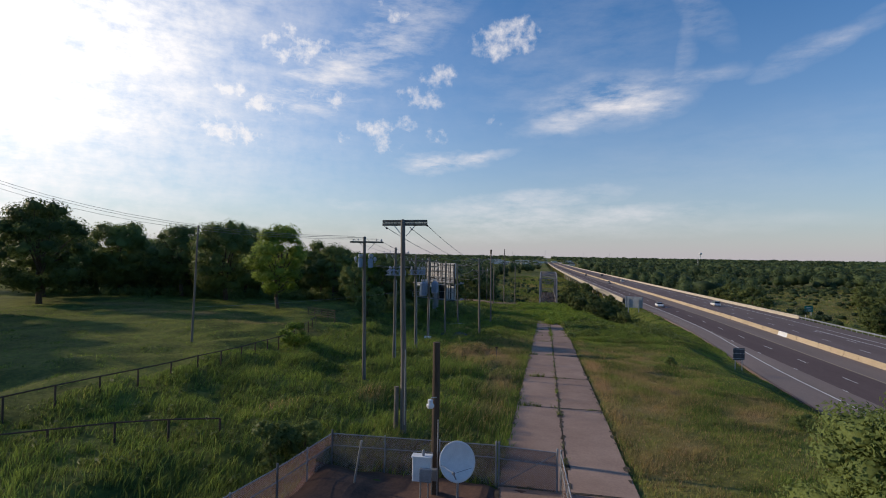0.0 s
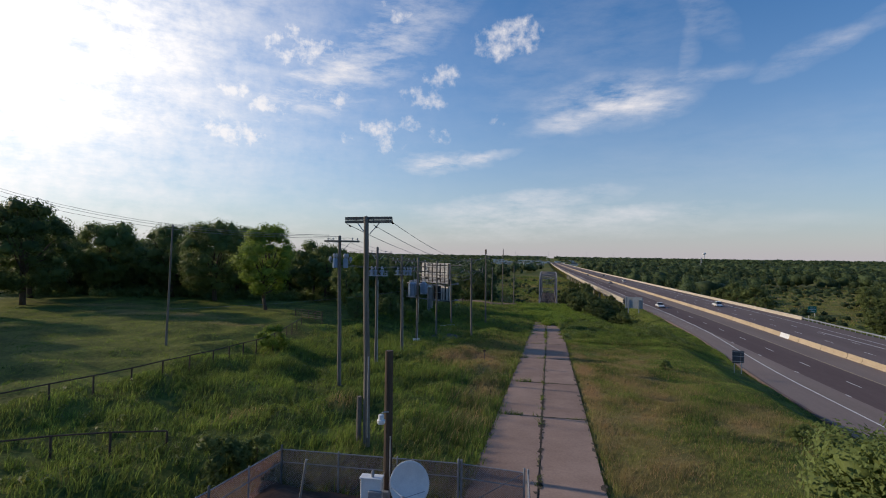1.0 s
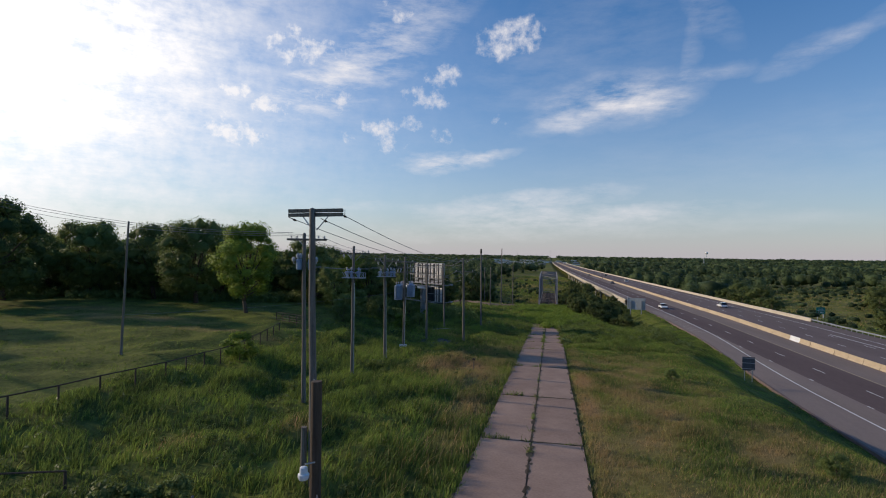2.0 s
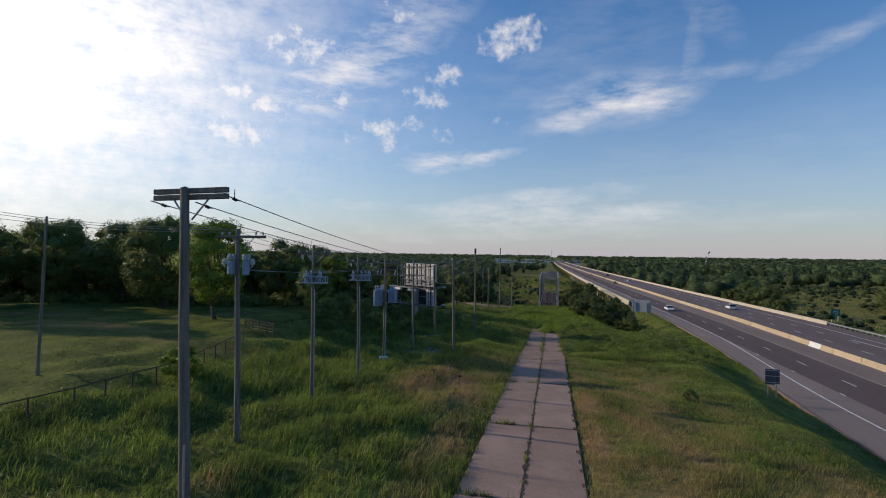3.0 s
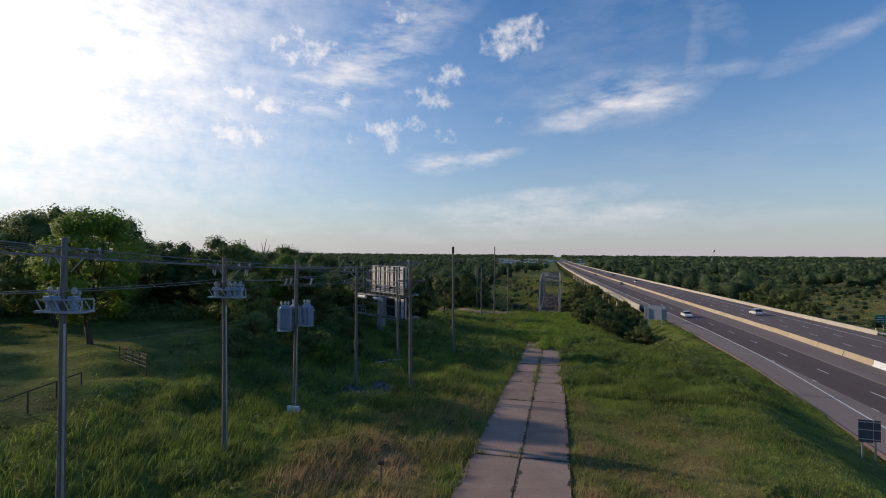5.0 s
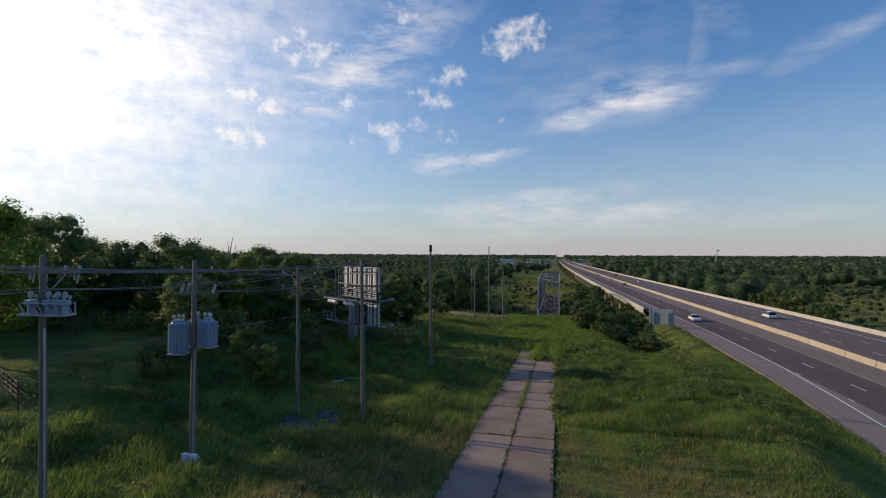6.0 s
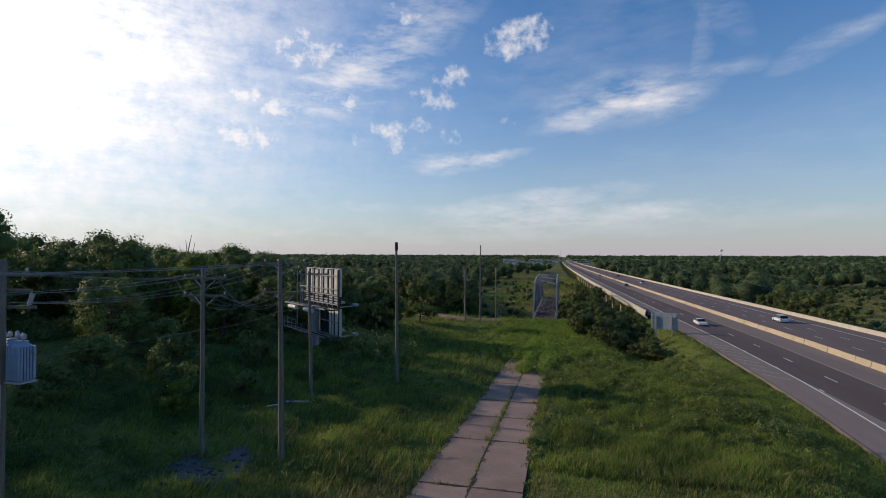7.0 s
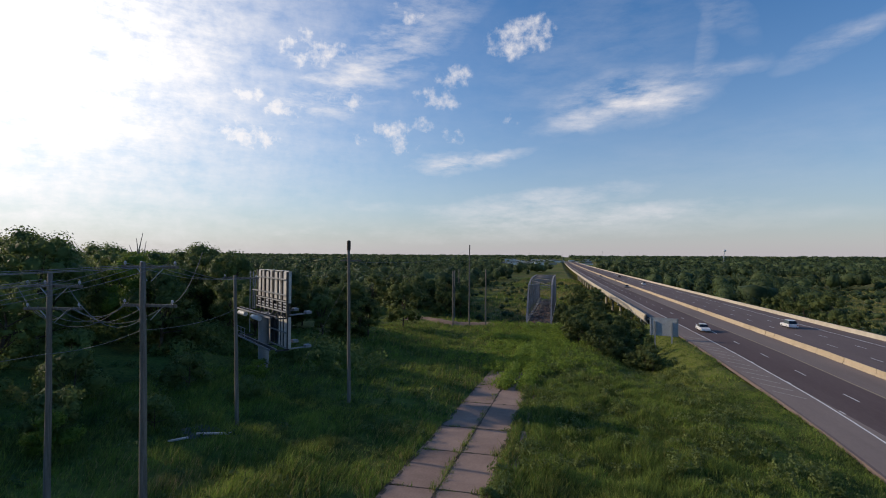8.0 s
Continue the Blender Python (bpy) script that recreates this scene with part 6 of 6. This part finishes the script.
box(b, -0.14, 0.14, -0.1, 0.1, 1.2, 1.36, bevel=0.02)
part("cap", b, M_DARKWOOD, mk)
for x, y, l, r in ((-15.6, 90.4, 2.2, 25), (-17.0, 88.8, 1.2, 60)):
    b = bmesh.new()
    box(b, -l / 2, l / 2, -0.11, 0.11, 0, 0.09, bevel=0.01)
    o = part("plank", b, M_GALV)
    o.matrix_world = pose(x, y, float(land(x, y)) + 0.2, 0, 3, r)
    tagged(o, "pale weathered plank lying in the grass", "plank", "planks in the grass")


def ground_patch(name, cx, cy, a, b_, mat, label, category, seed, lift=0.05):
    rng = random.Random(seed)
    bm = bmesh.new()
    n, rings = 28, 5
    ph = [rng.uniform(0, 6.28) for _ in range(4)]
    rows = []
    for i in range(rings):
        row = []
        for k in range(n):
            t = 2 * math.pi * k / n
            w = 1 + 0.22 * math.sin(2 * t + ph[0]) + 0.16 * math.sin(3 * t + ph[1]) + 0.1 * math.sin(7 * t + ph[2])
            r = (i + 1) / rings * w
            x, y = cx + a * r * math.cos(t), cy + b_ * r * math.sin(t)
            row.append(bm.verts.new((x, y, float(land(x, y)) + lift - 0.04 * (i == rings - 1))))
        rows.append(row)
    mid = bm.verts.new((cx, cy, float(land(cx, cy)) + lift))
    for k in range(n):
        bm.faces.new((mid, rows[0][k], rows[0][(k + 1) % n]))
        for p, q in zip(rows, rows[1:]):
            bm.faces.new((p[k], q[k], q[(k + 1) % n], p[(k + 1) % n]))
    tagged(part(name, bm, mat), label, category, kind="structure")


ground_patch("old_pavement", -14.2, 78.0, 2.3, 3.2, M_GRAVEL, "broken grey pavement showing in the grass", "pavement", 3, 0.02)
ground_patch("old_pavement", -17.2, 91.0, 1.6, 1.2, M_GRAVEL, "broken grey pavement showing in the grass", "pavement", 5, 0.02)
b = bmesh.new()
rr = random.Random(31)
for _ in range(70):
    x, y, q = -14.4 + rr.gauss(0, 1.1), 77.0 + rr.gauss(0, 1.4), rr.uniform(0.05, 0.2)
    box(b, -q, q, -q * 0.7, q * 0.7, -0.05, q * 0.7, pose(x, y, float(land(x, y)) + 0.03, rr.uniform(-15, 15), rr.uniform(-15, 15), rr.uniform(0, 180)))
tagged(part("rubble", b, M_GRAVEL), "grey broken rubble on the old pavement", "rubble", kind="stuff")


def build_bank():
    """A low cut bank with a bare face and a ragged grassy top."""
    rng = random.Random(8)
    b = bmesh.new()
    rows = []
    for k in range(41):
        x = -34 + 25 * k / 40
        y = 184 + 3.0 * math.sin(k * 0.21) + rng.uniform(-0.4, 0.4)
        z = float(land(x, y))
        e = min(1.0, k / 5, (40 - k) / 6)
        rows.append([b.verts.new((x, y + dy, z + dz * e + rng.uniform(-0.06, 0.06) - 0.1)) for dy, dz in ((-3.6, -0.1), (-1.8, 0.12), (0, 0.42), (2.0, 0.45), (4.5, -0.3))])
    for p, q in zip(rows, rows[1:]):
        for i in range(4):
            b.faces.new((p[i], q[i], q[i + 1], p[i + 1]))
    tagged(part("bare_bank", b, M_BANK, smooth=True), "pale bare earth bank beyond the meadow", "bare ground", kind="structure")


build_bank()


# ---- vehicles ----
def build_car(name, x, y, z, turn, body, label, suv=False):
    t = thing(name, pose(x, y, z, 0, 0, turn), label, "car", "cars on the highway")
    L, W, H = (4.6, 1.86, 1.68) if suv else (4.6, 1.82, 1.45)
    paint = surface(name + "_paint", body, tuple(min(1, c * 1.25) for c in body), 1.0, 0.3, 0.1, spec=0.5)
    glass = surface("car_glass", (0.01, 0.012, 0.015), (0.02, 0.022, 0.026), 1.0, 0.08, spec=0.6)
    tyre = surface("tyre_rubber", (0.012, 0.012, 0.012), (0.03, 0.03, 0.03), 4, 0.85)
    rim = surface("wheel_rim", (0.3, 0.3, 0.31), (0.45, 0.45, 0.46), 3, 0.35, 0.8)
    belt = 0.95 if suv else 0.88
    prof = [(-L / 2, 0.32), (-L / 2, 0.78), (-L / 2 + 0.12, belt), (-L / 2 + 0.9 * (0.5 if suv else 1), belt + 0.03), (L / 2 - 1.35, belt), (L / 2 - 0.25, belt - 0.16), (L / 2, 0.66), (L / 2, 0.32)]
    b = bmesh.new()
    rows = []
    for w in (-W / 2, -W / 2 + 0.08, W / 2 - 0.08, W / 2):
        in_ = abs(w) > W / 2 - 0.04
        rows.append([b.verts.new((px * (0.985 if in_ else 1), w, pz - (0.05 if in_ and pz > 0.5 else 0))) for px, pz in prof])
    for p, q in zip(rows, rows[1:]):
        for i in range(len(prof)):
            j = (i + 1) % len(prof)
            b.faces.new((p[i], p[j], q[j], q[i]))
    b.faces.new(rows[0][::-1])
    b.faces.new(rows[-1])
    bmesh.ops.recalc_face_normals(b, faces=b.faces)
    part("body", b, paint, t)
    x0, x1, x2, x3 = (-L / 2 + 0.15, -L / 2 + 0.55, 0.35, L / 2 - 1.3) if suv else (-L / 2 + 0.75, -L / 2 + 1.4, 0.35, L / 2 - 1.3)

    def cabin(za, zb, f, mat, nm):
        q = bmesh.new()
        lo = [q.verts.new(p) for p in ((x0, -W / 2 + 0.1, za), (x3, -W / 2 + 0.1, za), (x3, W / 2 - 0.1, za), (x0, W / 2 - 0.1, za))]
        hi = [q.verts.new(p) for p in ((x1 * f + x0 * (1 - f), -W / 2 + 0.1 + 0.16 * f, zb), (x2 * f + x3 * (1 - f), -W / 2 + 0.1 + 0.16 * f, zb), (x2 * f + x3 * (1 - f), W / 2 - 0.1 - 0.16 * f, zb), (x1 * f + x0 * (1 - f), W / 2 - 0.1 - 0.16 * f, zb))]
        for i in range(4):
            q.faces.new((lo[i], lo[(i + 1) % 4], hi[(i + 1) % 4], hi[i]))
        q.faces.new(hi)
        part(nm, q, mat, t)

    cabin(belt - 0.02, H - 0.05, 1.0, glass, "windows")
    q = bmesh.new()
    box(q, x1 - 0.05, x2 + 0.05, -W / 2 + 0.24, W / 2 - 0.24, H - 0.06, H, bevel=0.03)
    part("roof", q, paint, t)
    for sx in (-L / 2 + 0.85, L / 2 - 0.9):
        for sy in (-1, 1):
            q = bmesh.new()
            lathe(q, [(0.26, -0.11), (0.33, -0.08), (0.33, 0.08), (0.26, 0.11)], 18, pose(sx, sy * (W / 2 - 0.1), 0.33, 90, 0, 0))
            wh = part("wheel", q, tyre, t)
            q = bmesh.new()
            lathe(q, [(0.2, -0.115), (0.22, 0.115)], 12, pose(sx, sy * (W / 2 - 0.1), 0.33, 90, 0, 0))
            part("rim", q, rim, wh)
    for sy in (-1, 1):
        q = bmesh.new()
        box(q, L / 2 - 0.12, L / 2 + 0.015, sy * 0.72 - 0.16, sy * 0.72 + 0.16, 0.62, 0.76, bevel=0.02)
        part("headlight", q, M_PALE, t)
        q = bmesh.new()
        box(q, -L / 2 - 0.015, -L / 2 + 0.1, sy * 0.75 - 0.1, sy * 0.75 + 0.1, 0.68, 0.86, bevel=0.02)
        part("tail_light", q, surface("tail_lens", (0.25, 0.01, 0.01), (0.35, 0.02, 0.02), 2, 0.3), t)
    return t


zc = FW_Z + 0.01
build_car("car", 34.5, 175, zc, -90, (0.62, 0.62, 0.63), "white sedan driving on the highway")
build_car("car", 54.2, 186, zc, 90, (0.6, 0.6, 0.62), "white sport utility car on the far lanes", True)
build_car("car", 37.0, 330, zc, -88, (0.05, 0.05, 0.06), "dark car far off on the highway bridge")
build_car("car", 49.0, 360, zc, 92, (0.5, 0.5, 0.52), "pale car far off on the highway bridge", True)
build_car("car", 33.5, 470, zc, -88, (0.05, 0.05, 0.06), "dark car far off on the highway bridge")
build_car("car", 47.0, 470, zc, 92, (0.06, 0.06, 0.06), "dark car far off on the highway bridge", True)


# ---- far distance ----
def build_distance():
    rnd = random.Random(9)
    for k in range(90):
        d = 1250 + 1400 * rnd.random() ** 0.8
        a = rnd.uniform(-6.3, 3.0)
        x, y = d * math.tan(radians(a)), d
        if 10 < x - float(curve_x(y)) < 80 and y < 1960:
            x -= 110
        w, l, h = rnd.uniform(9, 30), rnd.uniform(10, 22), rnd.uniform(-0.5, 3)
        t = thing("warehouse", pose(x, y, float(land(x, y)) - 0.5, 0, 0, rnd.uniform(-10, 10)), "pale low warehouse near the horizon", "building", "far buildings")
        b = bmesh.new()
        box(b, -w / 2, w / 2, -l / 2, l / 2, 0, h + 4)
        part("wall", b, (M_PALE, M_PARAPET, M_PALE, M_RUST, M_PALE)[k % 5], t)
        b = bmesh.new()
        box(b, -w / 2 - 0.5, w / 2 + 0.5, -l / 2 - 0.5, l / 2 + 0.5, h + 4, h + 4.8)
        part("roof", b, (M_STEEL, M_RUST, M_PARAPET)[k % 3], t)
    for x, y in ((215, 520), (262, 610)):
        t = thing("farm_shed", pose(x, y, float(land(x, y)), 0, 0, 20), "white shed among the river woods", "building", "far buildings")
        b = bmesh.new()
        box(b, -3, 3, -2, 2, -1, 3.6)
        part("wall", b, M_PARAPET, t)
        b = bmesh.new()
        bar(b, (-3.2, -1.1, 4.0), (3.2, -1.1, 4.0), 2.4, 0.2)
        bar(b, (-3.2, 1.1, 4.0), (3.2, 1.1, 4.0), 2.4, 0.2)
        part("roof", b, M_PALE, t)
    # water tower
    x, y = 1095, 4000
    t = thing("water_tower", pose(x, y, float(land(x, y))), "white water tower on the horizon", "water tower")
    b = bmesh.new()
    lathe(b, [(2.5, 0), (2.2, 38), (3, 41)], 14)
    part("shaft", b, M_PALE, t)
    b = bmesh.new()
    lathe(b, [(3, 41), (9, 45), (11, 50), (9, 55), (3, 58), (0.5, 59)], 18)
    part("tank", b, M_PALE, t)
    # lattice pylons
    for x, y, h in ((660, 1150, 30), (740, 1080, 32), (560, 760, 31), (900, 1500, 30), (430, 1600, 30)):
        t = thing("pylon", pose(x, y, float(land(x, y))), "thin steel lattice pylon above the woods", "pylon", "far pylons")
        b = bmesh.new()
        for sx in (-1, 1):
            for sy in (-1, 1):
                bar(b, (sx * 2.2, sy * 2.2, 0), (sx * 0.4, sy * 0.4, h), 0.28, 0.28)
        for k in range(7):
            z0, z1 = h * k / 7, h * (k + 1) / 7
            w0, w1 = 2.2 - 1.8 * k / 7, 2.2 - 1.8 * (k + 1) / 7
            for sy in (-1, 1):
                bar(b, (-w0, sy * w0, z0), (w1, sy * w1, z1), 0.15, 0.15)
                bar(b, (w0, sy * w0, z0), (-w1, sy * w1, z1), 0.15, 0.15)
        part("tower", b, M_GALV, t)
        for zz in (0.75, 0.86, 0.97):
            b = bmesh.new()
            bar(b, (-4.5, 0, h * zz), (4.5, 0, h * zz), 0.25, 0.25)
            part("arm", b, M_GALV, t)
    for x, y, h in ((-10, 4200, 55), (290, 4200, 50), (490, 4200, 48), (-260, 4000, 44)):
        t = thing("radio_mast", pose(x, y, float(land(x, y))), "thin radio mast on the horizon", "mast", "far masts")
        b = bmesh.new()
        bar(b, (0, 0, 0), (0, 0, h), 1.0, 1.0)
        part("mast", b, M_STEEL, t)


build_distance()


# ---- grass ----
def blade_height(x, y):
    h = np.where(x < 0, 0.5, 0.25)
    h = np.where((x > 2) & (y > 84), 0.55, h)
    h = h * (1 - 0.62 * smooth_step(15, 20, x - 2.5 * smooth_step(60, 122, y)))
    h = h * (1 - 0.7 * smooth_step(-25, -29, x))
    clump = 0.5 + 0.5 * np.sin(x * 0.55 + 2.0 * np.sin(y * 0.33)) * np.sin(y * 0.47 + 1.7 * np.sin(x * 0.29))
    fine = 0.5 + 0.5 * np.sin(x * 2.1 + 1.3 * np.sin(y * 1.7)) * np.sin(y * 1.9 + 1.1 * np.sin(x * 1.3))
    return h * (0.35 + 0.95 * clump + 0.45 * fine)


def blades(rng, cx, cy, per, spread, width, k_h=1.0, bend=0.7, rich=True):
    """Bent tapering blades round the given tuft centres."""
    x = np.repeat(cx, per) + rng.normal(size=len(cx) * per) * spread
    y = np.repeat(cy, per) + rng.normal(size=len(cx) * per) * spread
    n = len(x)
    z = land(x, y) - 0.03
    h = blade_height(x, y) * k_h * (0.55 + 0.75 * rng.random(n))
    a = rng.random(n) * 2 * np.pi
    w = width * (0.6 + 0.8 * rng.random(n))
    f = rng.random(n) * 2 * np.pi
    lx, ly = np.cos(f) * h * bend * rng.random(n) + h * np.where(x < -4, 0.38, 0.12), np.sin(f) * h * bend * rng.random(n)
    dx, dy = np.cos(a) * w / 2, np.sin(a) * w / 2
    dry_lit_tone = dry_and_sunlit(x, y)
    if rich:
        V = np.stack([np.stack([x - dx, y - dy, z], -1), np.stack([x + dx, y + dy, z], -1),
                      np.stack([x + dx * 0.75 + lx * 0.35, y + dy * 0.75 + ly * 0.35, z + h * 0.6], -1), np.stack([x - dx * 0.75 + lx * 0.35, y - dy * 0.75 + ly * 0.35, z + h * 0.6], -1),
                      np.stack([x + lx, y + ly, z + h], -1)], 1).reshape(-1, 3)
        i = np.arange(n)[:, None] * 5
        F = np.concatenate([i + np.array([0, 1, 2]), i + np.array([0, 2, 3]), i + np.array([3, 2, 4])])
        return V, F, np.repeat(dry_lit_tone, 5)
    V = np.stack([np.stack([x - dx, y - dy, z], -1), np.stack([x + dx, y + dy, z], -1), np.stack([x + lx, y + ly, z + h], -1)], 1).reshape(-1, 3)
    return V, np.arange(n * 3).reshape(-1, 3), np.repeat(dry_lit_tone, 3)


def free(x, y):
    """Where grass grows: not on the slabs, in the yard or on the highway."""
    ok = ~((x > -2.8 + 0.12 * np.sin(y * 3.1)) & (x < 2.95 - 0.9 * smooth_step(112, 119, y) + 0.12 * np.sin(y * 2.3)) & (y < 118))
    ok &= ~((x > 3.6 + 0.1 * np.sin(y * 1.3)) & (x < 4.2 + 0.1 * np.sin(y * 1.9)) & (y > 93) & (y < 121) & (np.sin(y * 0.9) > -0.75))
    ok &= ~((x > -11.0) & (x < 0.0) & (y < 23.85) & (y > 8))
    ok &= x < edge_x(y) - 0.1
    ok &= ~(((x + 14.2) / 1.8) ** 2 + ((y - 78.0) / 2.6) ** 2 < 1)
    ok &= ~(((x + 21.0) / 13) ** 2 + ((y - 182.5) / 4.5) ** 2 < 1)
    return ok


def build_grass():
    rng = np.random.default_rng(21)

    def field(name, x0, x1, y0, y1, dens, per, spread, width, label, rich, k_h=1.0, bend=0.7):
        n = int((x1 - x0) * (y1 - y0) * dens)
        x, y = rng.uniform(x0, x1, n), rng.uniform(y0, y1, n)
        k = free(x, y)
        V, F, d = blades(rng, x[k], y[k], per, spread, width, k_h, bend, rich)
        o = raw_mesh(name, V, F, M_BLADE, attr=d)
        tagged(o, label, "grass", kind="stuff")

    field("tall_grass", -29, -2.5, 13, 58, 8.0, 6, 0.13, 0.042, "tall bright green meadow grass", True)
    field("tall_grass", -29, -2.5, 58, 104, 11.0, 6, 0.15, 0.05, "tall meadow grass with withered stems", False)
    field("verge_grass", 1.7, 28.5, 13, 60, 24.0, 6, 0.12, 0.032, "short olive grass of the sunlit verge", False)
    field("verge_grass", 1.7, 28.5, 60, 84, 18.0, 6, 0.14, 0.042, "short grass of the sunlit verge", False)
    field("lush_grass", 1.7, 28.5, 84, 126, 20.0, 6, 0.2, 0.05, "lush tall grass of the overgrown verge", False, 1.0, 0.9)
    field("far_grass", -36, 28.5, 104, 190, 2.6, 6, 0.22, 0.10, "distant rough meadow grass", False, 1.15)
    field("field_grass", -80, -27, 14, 100, 2.6, 5, 0.16, 0.05, "short green grass of the open field", False)
    n = 15000
    x, y = rng.uniform(-50, 24, n), rng.uniform(190, 520, n)
    k = ~((np.abs(x + 0.8) < 3.6) & (y < 280))
    V, F, d = blades(rng, x[k], y[k], 5, 0.6, 0.22, 1.5, 0.7, False)
    tagged(raw_mesh("flat_grass", V, F, M_BLADE, attr=d), "yellow-green rough grass on the river flats", "grass", kind="stuff")
    n = 12000
    x, y = rng.uniform(75, 250, n), rng.uniform(140, 440, n)
    V, F, d = blades(rng, x, y, 5, 0.7, 0.25, 2.2, 0.7, False)
    tagged(raw_mesh("flat_grass", V, F, M_BLADE, attr=d), "yellow-green rough grass in the clearings", "grass", kind="stuff")
    # weeds in the joints of the old road
    y = rng.uniform(18, 124, 1500)
    x = 0.085 + rng.normal(size=1500) * 0.05
    keep = (np.sin(y * 1.9) + np.sin(y * 0.7) > -0.2 - (y - 60) * 0.02)
    xs, ys = [x[keep]], [y[keep]]
    for j in JOINTS[2:]:
        n = 80
        q = rng.uniform(-2.7, 2.8, n)
        q = q[np.sin(q * 3 + j) > -0.3]
        xs.append(q)
        ys.append(j + rng.normal(size=len(q)) * 0.05)
    n = 2600
    yy = 86 + 46 * rng.random(n) ** 0.6
    xs.append(np.where(rng.random(n) < 0.4, 0.1, 3.22) + rng.normal(size=n) * (0.13 + 0.45 * smooth_step(96, 124, yy)))
    ys.append(yy)
    V, F, d = blades(rng, np.concatenate(xs), np.concatenate(ys), 5, 0.07, 0.04, 0.75, 0.9, True)
    tagged(raw_mesh("joint_weeds", V, F, M_BLADE, attr=d), "weeds growing in the old road's joints", "weeds", kind="stuff")
    # thicket where the old road is lost
    n = 1300
    yy = np.concatenate([rng.uniform(118, 150, 500), rng.uniform(128, 186, 800)])
    xx = np.concatenate([np.where(rng.random(500) < 0.5, 0.4, 2.7) + rng.normal(size=500) * 0.4, rng.normal(size=800) * 5.5 + 1])
    s0 = np.concatenate([rng.uniform(0.4, 0.85, 500), rng.uniform(0.3, 0.9, 800)])
    c = np.stack([xx, yy, land(xx, yy) + s0 * 0.9], -1)
    V, F = leaf_cloud(rng, c, s0, np.full(n, 44), 0.12)
    tagged(raw_mesh("thicket", V, F, M_LEAF2), "bright green thicket over the lost road", "thicket", kind="stuff")
    # leafy weeds among the grass
    def weeds(n, x0, x1, y0, y1, lo, hi, per, size, mat, label):
        xx, yy = rng.uniform(x0, x1, n), rng.uniform(y0, y1, n)
        w = np.sin(xx * 0.7 + 2 * np.sin(yy * 0.3)) * np.sin(yy * 0.6 + np.sin(xx * 0.5))
        k = free(xx, yy) & (xx < edge_x(yy) - 1.5) & (w > -0.15 - 0.5 * rng.random(n))
        xx, yy, w = xx[k], yy[k], w[k]
        s0 = rng.uniform(lo, hi, len(xx)) * (0.75 + 0.35 * w)
        c = np.stack([xx, yy, land(xx, yy) + s0 * 0.75], -1)
        V, F, Q = leaf_cloud(rng, c, s0, np.full(len(xx), per), size, (0, 0, -60))
        tagged(raw_mesh("weeds", V, F, mat, normals=Q), label, "weeds", kind="stuff")

    weeds(1300, 2.6, 24, 92, 150, 0.3, 0.8, 70, 0.085, M_WEED, "lush leafy weeds in the overgrown verge")
    weeds(60, 2.95, 3.9, 85, 93, 0.25, 0.5, 60, 0.07, M_LEAF, "dark leafy weeds at the slab's edge")
    weeds(500, -28, -6, 20, 70, 0.25, 0.55, 36, 0.07, M_WEED, "leafy weed clumps in the meadow")
    weeds(600, -34, -3, 70, 140, 0.3, 0.7, 30, 0.10, M_LEAF, "dark leafy weeds in the shaded meadow")
    # dark undergrowth along the wood's edge
    n = 420
    u = rng.random(n)
    xx = -100 + 84 * u + rng.normal(size=n) * 2
    yy = 90 + 26 * u + rng.normal(size=n) * 5 + np.where((xx > -42) & (u > .6), 4, 0)
    s0 = rng.uniform(0.6, 1.7, n)
    c = np.stack([xx, yy, land(xx, yy) + s0 * 0.7], -1)
    V, F = leaf_cloud(rng, c, s0, np.full(n, 60), 0.22)
    tagged(raw_mesh("undergrowth", V, F, M_LEAF), "dark green undergrowth at the wood's edge", "undergrowth", kind="stuff")


build_grass()
